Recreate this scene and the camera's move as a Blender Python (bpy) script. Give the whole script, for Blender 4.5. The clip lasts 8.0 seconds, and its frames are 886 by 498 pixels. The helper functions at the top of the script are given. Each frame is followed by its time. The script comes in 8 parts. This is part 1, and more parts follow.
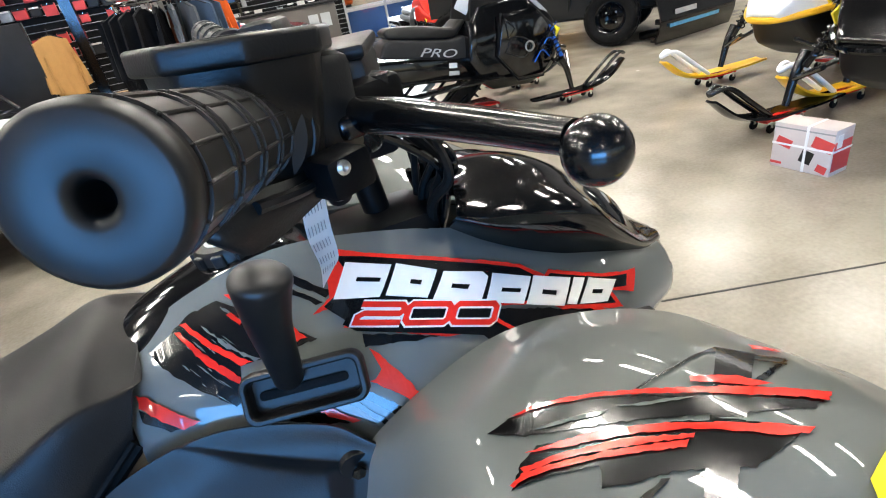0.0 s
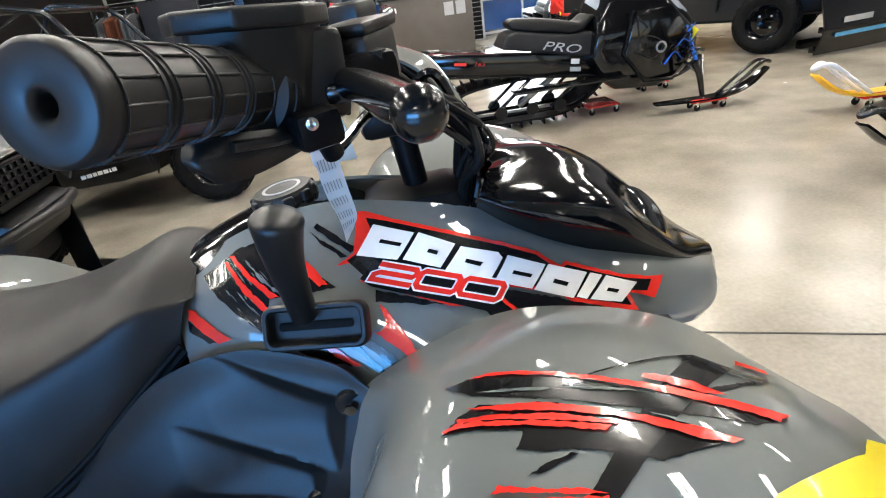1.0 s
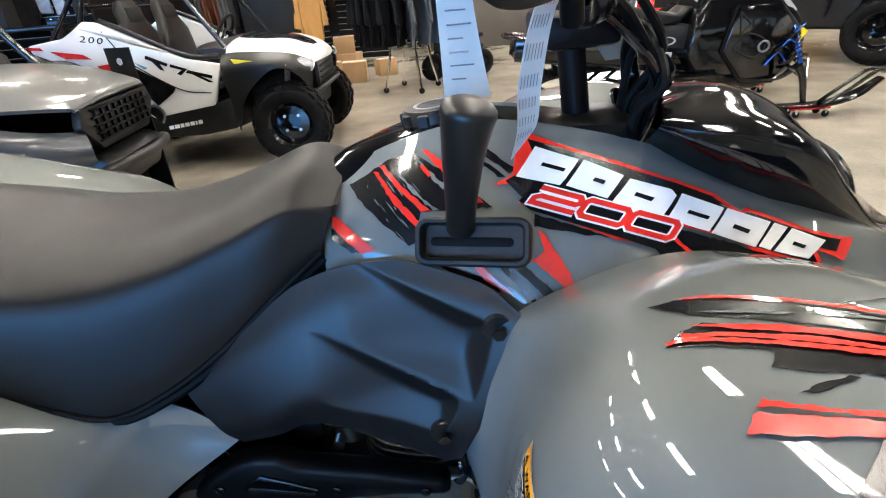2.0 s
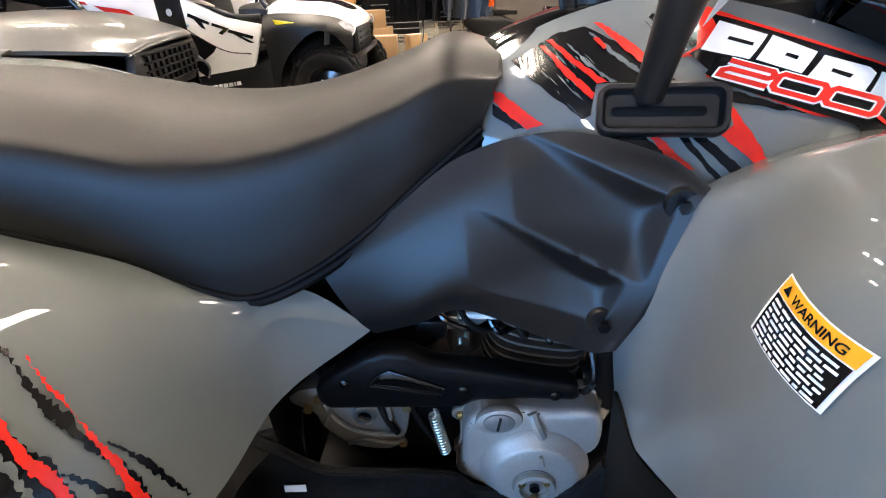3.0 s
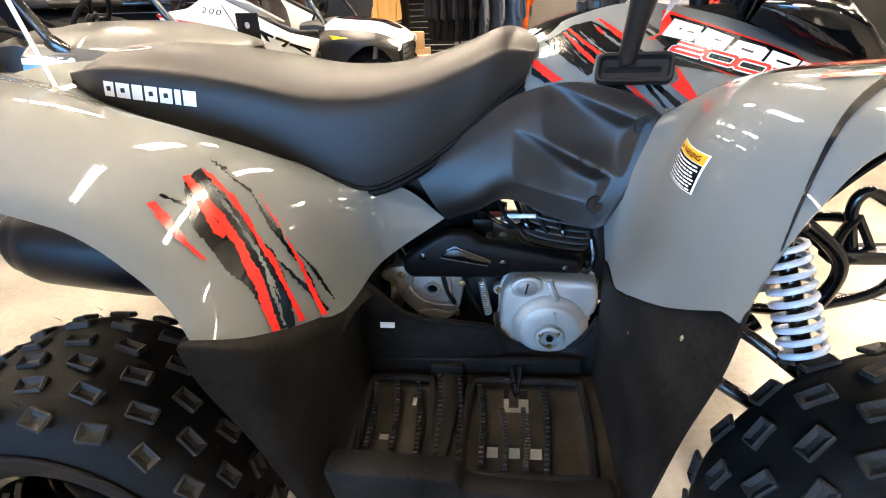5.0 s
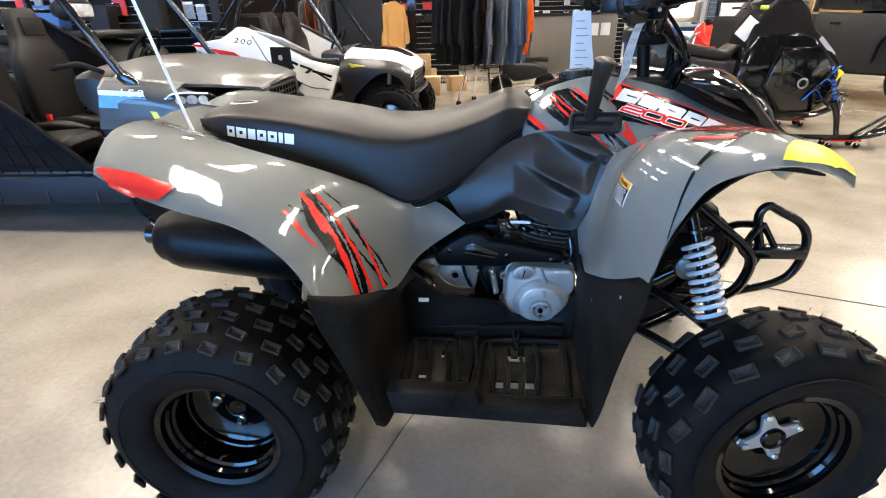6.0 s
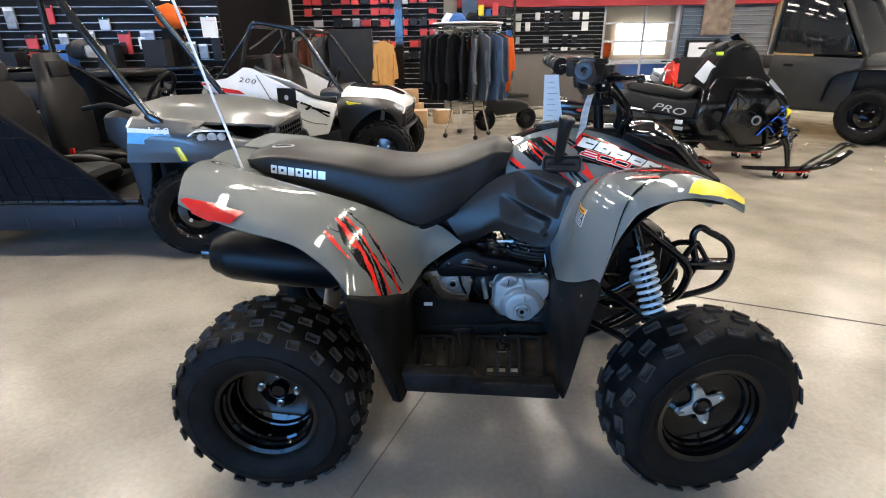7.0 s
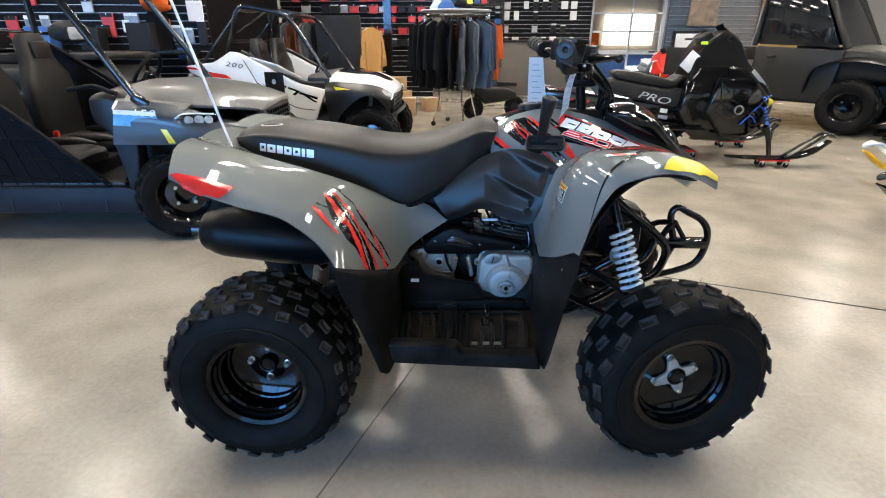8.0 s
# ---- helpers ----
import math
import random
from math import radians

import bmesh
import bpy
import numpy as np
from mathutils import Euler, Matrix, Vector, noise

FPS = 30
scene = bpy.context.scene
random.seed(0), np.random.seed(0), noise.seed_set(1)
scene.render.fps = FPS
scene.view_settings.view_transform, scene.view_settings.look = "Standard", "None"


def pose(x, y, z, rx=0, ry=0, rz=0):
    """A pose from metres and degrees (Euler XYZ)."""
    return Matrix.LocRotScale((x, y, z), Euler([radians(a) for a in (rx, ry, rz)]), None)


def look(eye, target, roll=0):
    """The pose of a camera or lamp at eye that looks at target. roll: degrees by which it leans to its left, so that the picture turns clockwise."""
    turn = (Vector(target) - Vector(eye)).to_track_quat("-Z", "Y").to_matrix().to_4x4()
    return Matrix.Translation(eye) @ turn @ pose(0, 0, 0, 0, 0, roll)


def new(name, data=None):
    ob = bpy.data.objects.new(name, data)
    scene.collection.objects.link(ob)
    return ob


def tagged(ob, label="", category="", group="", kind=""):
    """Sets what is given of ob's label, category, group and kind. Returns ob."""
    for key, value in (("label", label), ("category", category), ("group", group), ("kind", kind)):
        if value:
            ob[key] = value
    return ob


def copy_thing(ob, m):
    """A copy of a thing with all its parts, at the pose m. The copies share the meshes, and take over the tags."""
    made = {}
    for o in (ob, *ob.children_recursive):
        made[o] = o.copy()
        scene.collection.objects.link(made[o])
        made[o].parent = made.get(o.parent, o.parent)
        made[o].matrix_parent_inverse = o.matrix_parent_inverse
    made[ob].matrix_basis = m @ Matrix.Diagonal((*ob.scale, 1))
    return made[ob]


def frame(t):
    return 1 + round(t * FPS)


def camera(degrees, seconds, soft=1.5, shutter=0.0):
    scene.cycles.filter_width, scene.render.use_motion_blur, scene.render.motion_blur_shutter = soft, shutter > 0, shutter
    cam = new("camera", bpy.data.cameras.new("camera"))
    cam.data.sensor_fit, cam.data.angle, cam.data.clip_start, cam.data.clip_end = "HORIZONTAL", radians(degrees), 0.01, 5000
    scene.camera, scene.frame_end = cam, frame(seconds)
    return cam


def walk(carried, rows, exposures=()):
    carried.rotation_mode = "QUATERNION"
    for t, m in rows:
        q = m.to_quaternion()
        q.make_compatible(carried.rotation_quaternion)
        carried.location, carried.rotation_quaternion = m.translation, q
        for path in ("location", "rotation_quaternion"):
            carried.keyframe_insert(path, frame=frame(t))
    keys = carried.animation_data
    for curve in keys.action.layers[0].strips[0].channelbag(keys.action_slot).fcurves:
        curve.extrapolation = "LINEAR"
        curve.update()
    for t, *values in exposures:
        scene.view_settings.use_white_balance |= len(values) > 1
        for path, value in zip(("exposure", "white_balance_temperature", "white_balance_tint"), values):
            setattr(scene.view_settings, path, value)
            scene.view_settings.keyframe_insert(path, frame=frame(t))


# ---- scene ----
cam = camera(82.0, 8.0, soft=1.1)
PATH = [
    (0, (0.78, -0.488, 1.094), (1.347, 1.18, 0.148), -10.8),
    (0.5, (0.827, -0.535, 1.093), (1.169, 1.204, 0.167), -9.3),
    (1, (0.846, -0.546, 1.082), (1.025, 1.224, 0.168), -8.3),
    (1.5, (0.813, -0.539, 1.06), (0.885, 1.236, 0.141), -6.5),
    (1.7, (0.783, -0.534, 1.046), (0.819, 1.24, 0.123), -5.8),
    (2.8, (0.615, -0.549, 0.945), (0.542, 1.209, -0.005), -2.7),
    (3, (0.588, -0.563, 0.928), (0.534, 1.188, -0.037), -2.7),
    (3.5, (0.549, -0.587, 0.873), (0.509, 1.174, -0.074), -2.3),
    (4, (0.539, -0.649, 0.845), (0.461, 1.109, -0.105), -2.1),
    (4.5, (0.552, -0.771, 0.871), (0.438, 0.994, -0.062), -1.6),
    (4.7, (0.551, -0.824, 0.89), (0.423, 0.952, -0.021), -1.5),
    (5.8, (0.541, -1.126, 0.991), (0.387, 0.675, 0.136), -1.5),
    (6, (0.528, -1.217, 1.029), (0.381, 0.592, 0.188), -1.2),
    (6.5, (0.517, -1.407, 1.112), (0.408, 0.431, 0.332), -0.8),
    (7, (0.503, -1.5, 1.117), (0.416, 0.355, 0.373), -0.7),
    (7.5, (0.504, -1.544, 1.105), (0.436, 0.305, 0.346), -0.4),
    (8, (0.511, -1.55, 1.096), (0.47, 0.292, 0.318), 0.0),
]
walk(
    cam,
    [(t, look(eye, target, roll)) for t, eye, target, roll in PATH],
    [(0, 0.10, 6300, 7), (1.5, 0.10, 6350, 8), (2.2, 0.25, 6600, 9), (3.0, 0.45, 7300, 15), (3.6, 0.80, 7900, 14), (4.5, 1.15, 8500, 15), (5.2, 0.8, 7600, 13), (6.0, 0.40, 6800, 11), (7.0, 0.05, 6600, 10), (8.0, 0.0, 6500, 9)],
)
from mathutils.bvhtree import BVHTree

# ---- world and light ----
world = bpy.data.worlds.new("world")
scene.world = world
world.use_nodes = True
wn = world.node_tree
sky = wn.nodes.new("ShaderNodeTexSky")
sky.sky_type, sky.sun_disc = "NISHITA", False
sky.sun_elevation, sky.sun_rotation = radians(35), radians(200)
wn.nodes["Background"].inputs["Strength"].default_value = 0.12
wn.links.new(sky.outputs[0], wn.nodes["Background"].inputs["Color"])


def area_lamp(name, m, sx, sy, watts, colour):
    data = bpy.data.lights.new(name, "AREA")
    data.shape, data.size, data.size_y, data.energy, data.color = "RECTANGLE", sx, sy, watts, colour
    ob = new(name, data)
    ob.matrix_world = m
    return ob


# daylight that enters by the shop front to the south
area_lamp("shopfront_daylight", look((-3.8, -7.4, 1.55), (-0.5, 0, 0.9)), 6.6, 2.0, 700, (0.08, 0.40, 1.0))
# daylight through the glazed office front
area_lamp("office_daylight", look((4.2, 10.3, 1.2), (3.6, 0, 0.4)), 1.4, 1.6, 60, (0.95, 0.98, 1.0))

# ---- materials ----
MATS = {}


def nodes_of(name):
    m = bpy.data.materials.new(name)
    m.use_nodes = True
    MATS[name] = m
    return m, m.node_tree.nodes, m.node_tree.links, m.node_tree.nodes["Principled BSDF"]


def mat(name, colour, rough=0.5, metal=0.0, coat=0.0, var=0.15, scale=8.0, bump=0.0, bscale=200.0, rvar=0.1, spec=0.5, wear=None):
    """A surface with two scales of colour change, uneven gloss and a fine relief."""
    m, n, l, b = nodes_of(name)
    tc = n.new("ShaderNodeTexCoord")
    big, small = n.new("ShaderNodeTexNoise"), n.new("ShaderNodeTexNoise")
    big.inputs["Scale"].default_value, small.inputs["Scale"].default_value = scale, scale * 14
    big.inputs["Detail"].default_value = small.inputs["Detail"].default_value = 4
    for t in (big, small):
        l.new(tc.outputs["Object"], t.inputs["Vector"])
    mixn = n.new("ShaderNodeMath")
    mixn.operation = "MULTIPLY_ADD"
    l.new(big.outputs["Fac"], mixn.inputs[0])
    mixn.inputs[1].default_value = 0.65
    half = n.new("ShaderNodeMath")
    half.operation = "MULTIPLY"
    half.inputs[1].default_value = 0.35
    l.new(small.outputs["Fac"], half.inputs[0])
    l.new(half.outputs[0], mixn.inputs[2])
    ramp = n.new("ShaderNodeValToRGB")
    ramp.color_ramp.elements[0].position, ramp.color_ramp.elements[1].position = 0.3, 0.7
    lo = [c * (1 - var) for c in colour]
    hi = [min(1, c * (1 + var)) for c in (wear or colour)]
    ramp.color_ramp.elements[0].color, ramp.color_ramp.elements[1].color = (*lo, 1), (*hi, 1)
    l.new(mixn.outputs[0], ramp.inputs[0])
    l.new(ramp.outputs[0], b.inputs["Base Color"])
    rr = n.new("ShaderNodeMapRange")
    rr.inputs["To Min"].default_value, rr.inputs["To Max"].default_value = max(0.02, rough - rvar * rough), min(1, rough + rvar * rough)
    l.new(mixn.outputs[0], rr.inputs["Value"])
    l.new(rr.outputs[0], b.inputs["Roughness"])
    b.inputs["Metallic"].default_value = metal
    b.inputs["Specular IOR Level"].default_value = spec
    b.inputs["Coat Weight"].default_value = coat
    b.inputs["Coat Roughness"].default_value = 0.03
    if bump:
        bt, bp = n.new("ShaderNodeTexNoise"), n.new("ShaderNodeBump")
        bt.inputs["Scale"].default_value, bt.inputs["Detail"].default_value = bscale, 3
        l.new(tc.outputs["Object"], bt.inputs["Vector"])
        bp.inputs["Strength"].default_value, bp.inputs["Distance"].default_value = bump, 0.001
        l.new(bt.outputs["Fac"], bp.inputs["Height"])
        l.new(bp.outputs[0], b.inputs["Normal"])
    return m


def glow(name, colour, strength):
    m, n, l, b = nodes_of(name)
    b.inputs["Base Color"].default_value = (*colour, 1)
    b.inputs["Emission Color"].default_value = (*colour, 1)
    b.inputs["Emission Strength"].default_value = strength
    return m


def glass(name, colour=(1, 1, 1), rough=0.0):
    m, n, l, b = nodes_of(name)
    b.inputs["Base Color"].default_value = (*colour, 1)
    b.inputs["Roughness"].default_value = rough
    b.inputs["Transmission Weight"].default_value = 1.0
    b.inputs["IOR"].default_value = 1.45
    return m


grey_paint = mat("grey_paint", (0.132, 0.148, 0.142), 0.45, coat=0.9, var=0.03, scale=3, bump=0.015, bscale=60, spec=0.25)
black_gloss = mat("black_gloss", (0.003, 0.003, 0.0033), 0.1, coat=0.25, var=0.2, scale=5, bump=0.01, bscale=50)
vinyl = mat("vinyl", (0.009, 0.0088, 0.0086), 0.42, var=0.12, scale=9, bump=0.25, bscale=900, spec=0.27)
black_plastic = mat("black_plastic", (0.0055, 0.0056, 0.0059), 0.4, var=0.15, scale=10, bump=0.15, bscale=700, spec=0.40)
grey_plastic = mat("grey_plastic", (0.0022, 0.0022, 0.0023), 0.45, var=0.4, scale=11, bump=0.25, bscale=500, wear=(0.013, 0.0122, 0.0114), spec=0.05)
rubber = mat("rubber", (0.0032, 0.0031, 0.003), 0.62, var=0.3, scale=20, bump=0.3, bscale=300, wear=(0.008, 0.0076, 0.0072), spec=0.10)
grip_rubber = mat("grip_rubber", (0.0065, 0.0067, 0.007), 0.40, var=0.2, scale=30, spec=0.5)
black_metal = mat("black_metal", (0.003, 0.003, 0.0033), 0.22, var=0.2, scale=12, coat=0.3)
satin_black = mat("satin_black", (0.0035, 0.0035, 0.004), 0.38, var=0.2, scale=12, bump=0.08, bscale=600, spec=0.13)
cast_alu = mat("cast_alu", (0.42, 0.395, 0.36), 0.52, metal=0.6, var=0.15, scale=18, bump=0.4, bscale=500)
dark_alu = mat("dark_alu", (0.30, 0.285, 0.265), 0.5, metal=0.7, var=0.3, scale=22, bump=0.5, bscale=400)
zinc = mat("zinc", (0.62, 0.60, 0.54), 0.3, metal=0.95, var=0.15, scale=30)
chrome = mat("chrome", (0.7, 0.7, 0.7), 0.1, metal=1.0, var=0.05)
white_paint = mat("white_paint", (0.78, 0.79, 0.80), 0.3, coat=0.4, var=0.03)
white_matte = mat("white_matte", (0.8, 0.8, 0.8), 0.5, var=0.03)
spring_white = mat("spring_white", (0.72, 0.74, 0.78), 0.3, coat=0.4, var=0.06)
decal_black = mat("decal_black", (0.004, 0.004, 0.0045), 0.2, coat=0.6, var=0.2, scale=20)
decal_red = mat("decal_red", (0.78, 0.028, 0.018), 0.22, coat=0.6, var=0.08, scale=25)
decal_white = mat("decal_white", (0.85, 0.86, 0.86), 0.22, coat=0.6, var=0.02)
yellow_plastic = mat("yellow_plastic", (0.85, 0.68, 0.02), 0.35, coat=0.3, var=0.05)
red_plastic = mat("red_plastic", (0.62, 0.025, 0.02), 0.2, coat=0.7, var=0.1)
ski_yellow = mat("ski_yellow", (0.80, 0.44, 0.012), 0.4, coat=0.2, var=0.08)
orange_label = mat("orange_label", (0.88, 0.36, 0.02), 0.35, var=0.03)
paper = mat("paper", (0.74, 0.73, 0.70), 0.7, var=0.05)
print_grey = mat("print_grey", (0.28, 0.28, 0.28), 0.7, var=0.05)
cardboard = mat("cardboard", (0.42, 0.27, 0.14), 0.75, var=0.15, scale=6, bump=0.1)
carton_white = mat("carton_white", (0.56, 0.50, 0.48), 0.6, var=0.04)
carton_red = mat("carton_red", (0.55, 0.05, 0.05), 0.5, var=0.08)
blue_anodised = mat("blue_anodised", (0.03, 0.14, 0.55), 0.25, metal=0.7, var=0.1)
red_paint = mat("red_paint", (0.65, 0.03, 0.02), 0.2, coat=0.6, var=0.05)
blue_decal = mat("blue_decal", (0.10, 0.36, 0.62), 0.3, coat=0.4, var=0.25, scale=30)
dark_grey = mat("dark_grey", (0.018, 0.018, 0.019), 0.45, var=0.15, spec=0.15)
cab_grey = mat("cab_grey", (0.016, 0.016, 0.0155), 0.5, coat=0.05, var=0.1, spec=0.25)
slat_black = mat("slat_black", (0.006, 0.006, 0.0065), 0.5, var=0.15, spec=0.10)
slat_grey = mat("slat_grey", (0.46, 0.47, 0.48), 0.4, metal=0.2, var=0.1)
slat_navy = mat("slat_navy", (0.055, 0.085, 0.12), 0.45, var=0.1)
# navy slats made pale: the lamps' glare is put into the colour
slat_glare = mat("slat_glare", (0.30, 0.31, 0.33), 0.25, metal=0.6, var=0.1)
wall_red = mat("wall_red", (0.33, 0.02, 0.025), 0.6, var=0.05)
wall_paint = mat("wall_paint", (0.30, 0.29, 0.28), 0.7, var=0.05)
office_tan = mat("office_tan", (0.52, 0.42, 0.30), 0.7, var=0.05)
board_wood = mat("board_wood", (0.42, 0.27, 0.11), 0.5, var=0.12, scale=3)
counter_brown = mat("counter_brown", (0.10, 0.088, 0.078), 0.5, var=0.12, scale=5)
ceiling_dark = mat("ceiling_dark", (0.09, 0.088, 0.085), 0.8, var=0.1, scale=1)
alu_frame = mat("alu_frame", (0.62, 0.63, 0.64), 0.35, metal=0.4, var=0.05)
lamp_white = glow("lamp_white", (1.0, 0.92, 0.82), 84.0)
window_glow = glow("window_glow", (0.95, 0.98, 1.0), 3.0)
clear_glass = glass("clear_glass")
tinted_glass = mat("tinted_glass", (0.012, 0.013, 0.014), 0.06, var=0.1)
poster_brown = mat("poster_brown", (0.20, 0.15, 0.11), 0.4, var=0.7, scale=7)
cloth_black = mat("cloth_black", (0.010, 0.010, 0.011), 0.85, var=0.2, bump=0.3, spec=0.08)
cloth_grey = mat("cloth_grey", (0.085, 0.09, 0.095), 0.85, var=0.15, bump=0.3, spec=0.08)
cloth_blue = mat("cloth_blue", (0.055, 0.08, 0.12), 0.85, var=0.15, bump=0.3, spec=0.08)
cloth_orange = mat("cloth_orange", (0.70, 0.12, 0.02), 0.8, var=0.1, bump=0.3, spec=0.08)
cloth_tan = mat("cloth_tan", (0.48, 0.27, 0.10), 0.8, var=0.1, bump=0.3, spec=0.08)
cloth_brown = mat("cloth_brown", (0.10, 0.035, 0.02), 0.8, var=0.1, bump=0.3, spec=0.08)
lime = mat("lime", (0.45, 0.62, 0.03), 0.5, var=0.1)
blue_plastic = mat("blue_plastic", (0.03, 0.10, 0.30), 0.4, var=0.1)
red_pack = mat("red_pack", (0.50, 0.04, 0.04), 0.5, var=0.2, scale=15)
clear_pack = mat("clear_pack", (0.22, 0.24, 0.27), 0.3, var=0.4, scale=25)
net_black = mat("net_black", (0.004, 0.004, 0.005), 0.6, var=0.2, spec=0.08)


def concrete():
    """Polished concrete: mottled warm grey with a soft gloss."""
    m, n, l, b = nodes_of("polished_concrete")
    tc = n.new("ShaderNodeTexCoord")
    big, mid, fine = (n.new("ShaderNodeTexNoise") for _ in range(3))
    for t, sc, d in ((big, 0.55, 5), (mid, 3.2, 6), (fine, 60, 3)):
        t.inputs["Scale"].default_value, t.inputs["Detail"].default_value = sc, d
        l.new(tc.outputs["Object"], t.inputs["Vector"])
    add = n.new("ShaderNodeMath")
    add.operation = "MULTIPLY_ADD"
    add.inputs[1].default_value = 0.5
    add.inputs[2].default_value = 0.0
    l.new(big.outputs["Fac"], add.inputs[0])
    add2 = n.new("ShaderNodeMath")
    add2.operation = "MULTIPLY_ADD"
    add2.inputs[1].default_value = 0.35
    l.new(mid.outputs["Fac"], add2.inputs[0])
    l.new(add.outputs[0], add2.inputs[2])
    add3 = n.new("ShaderNodeMath")
    add3.operation = "MULTIPLY_ADD"
    add3.inputs[1].default_value = 0.15
    l.new(fine.outputs["Fac"], add3.inputs[0])
    l.new(add2.outputs[0], add3.inputs[2])
    ramp = n.new("ShaderNodeValToRGB")
    ramp.color_ramp.elements[0].position, ramp.color_ramp.elements[1].position = 0.40, 0.60
    ramp.color_ramp.elements[0].color, ramp.color_ramp.elements[1].color = (0.215, 0.192, 0.152, 1), (0.36, 0.330, 0.272, 1)
    l.new(add3.outputs[0], ramp.inputs[0])
    l.new(ramp.outputs[0], b.inputs["Base Color"])
    rr = n.new("ShaderNodeMapRange")
    rr.inputs["To Min"].default_value, rr.inputs["To Max"].default_value = 0.14, 0.38
    l.new(add2.outputs[0], rr.inputs["Value"])
    l.new(rr.outputs[0], b.inputs["Roughness"])
    return m


concrete_floor = concrete()

# ---- building tools ----


def part(name, bm, material, parent=None, label="", smooth=True):
    me = bpy.data.meshes.new(name)
    bm.normal_update()
    bm.to_mesh(me)
    bm.free()
    me.materials.append(material)
    if smooth:
        for p in me.polygons:
            p.use_smooth = True
        me.set_sharp_from_angle(angle=radians(38))
    ob = new(name, me)
    if parent is not None:
        ob.parent = parent
    if label:
        ob["label"] = label
    return ob


def thing(name, label, category, group="", kind=""):
    return tagged(new(name), label, category, group, kind)


def box(sx, sy, sz, m=None, bevel=0.0, bm=None, seg=2):
    """A box of that size about its middle, its edges rounded."""
    b2 = bmesh.new()
    bmesh.ops.create_cube(b2, size=1.0)
    bmesh.ops.scale(b2, vec=(sx, sy, sz), verts=b2.verts)
    if bevel:
        bmesh.ops.bevel(b2, geom=b2.edges[:], offset=bevel, segments=seg, affect="EDGES", profile=0.5)
    if m is not None:
        bmesh.ops.transform(b2, matrix=m, verts=b2.verts)
    return join(bm, b2)


def join(bm, other):
    if bm is None:
        return other
    me = bpy.data.meshes.new("tmp")
    other.to_mesh(me)
    other.free()
    bm.from_mesh(me)
    bpy.data.meshes.remove(me)
    return bm


def at(x, y, z):
    return Matrix.Translation((x, y, z))


def spin(profile, n=32, m=None, bm=None, closed=False):
    """A body of rotation about its own z: profile of (radius, z)."""
    b2 = bmesh.new()
    rings = []
    for r, z in profile:
        rings.append([b2.verts.new((r * math.cos(2 * math.pi * i / n), r * math.sin(2 * math.pi * i / n), z)) for i in range(n)])
    last = len(rings) if closed else len(rings) - 1
    for k in range(last):
        a, c = rings[k], rings[(k + 1) % len(rings)]
        for i in range(n):
            b2.faces.new((a[i], a[(i + 1) % n], c[(i + 1) % n], c[i]))
    if not closed:
        for ring, flip in ((rings[0], True), (rings[-1], False)):
            b2.faces.new(ring[::-1] if flip else ring)
    if m is not None:
        bmesh.ops.transform(b2, matrix=m, verts=b2.verts)
    return join(bm, b2)


def along(a, c):
    """A pose at a whose z runs towards c."""
    a, c = Vector(a), Vector(c)
    return Matrix.Translation(a) @ (c - a).to_track_quat("Z", "Y").to_matrix().to_4x4()


def rod(a, c, r, n=12, bm=None, r2=None):
    length = (Vector(c) - Vector(a)).length
    return spin([(r, 0), (r2 or r, length)], n, along(a, c), bm)


def catmull(p, t):
    """A point at t (0..1) on the smooth line through the points p."""
    k = len(p) - 1
    f = min(max(t, 0), 1) * k
    i = min(int(f), k - 1)
    f -= i
    a, b, c, d = (Vector(p[min(max(j, 0), k)]) for j in (i - 1, i, i + 1, i + 2))
    if i == 0:
        a = 2 * b - c
    if i + 1 >= k:
        d = 2 * c - b
    return 0.5 * ((2 * b) + (c - a) * f + (2 * a - 5 * b + 4 * c - d) * f * f + (3 * b - 3 * c + d - a) * f ** 3)


def tube(points, r, n=10, steps=None, bm=None, smooth=True):
    """A bent round tube through the points."""
    pts = [Vector(p) for p in points]
    if smooth:
        steps = steps or 6 * (len(pts) - 1)
        pts = [catmull(points, k / steps) for k in range(steps + 1)]
    b2 = bmesh.new()
    rings, side = [], None
    for k, p in enumerate(pts):
        d = (pts[min(k + 1, len(pts) - 1)] - pts[max(k - 1, 0)]).normalized()
        if side is None:
            side = d.orthogonal().normalized()
        side = (side - d * side.dot(d)).normalized()
        up = d.cross(side)
        rk = r(k / (len(pts) - 1)) if callable(r) else r
        rings.append([b2.verts.new(p + rk * (math.cos(2 * math.pi * i / n) * side + math.sin(2 * math.pi * i / n) * up)) for i in range(n)])
    for a, c in zip(rings, rings[1:]):
        for i in range(n):
            b2.faces.new((a[i], a[(i + 1) % n], c[(i + 1) % n], c[i]))
    b2.faces.new(rings[0][::-1])
    b2.faces.new(rings[-1])
    return join(bm, b2)


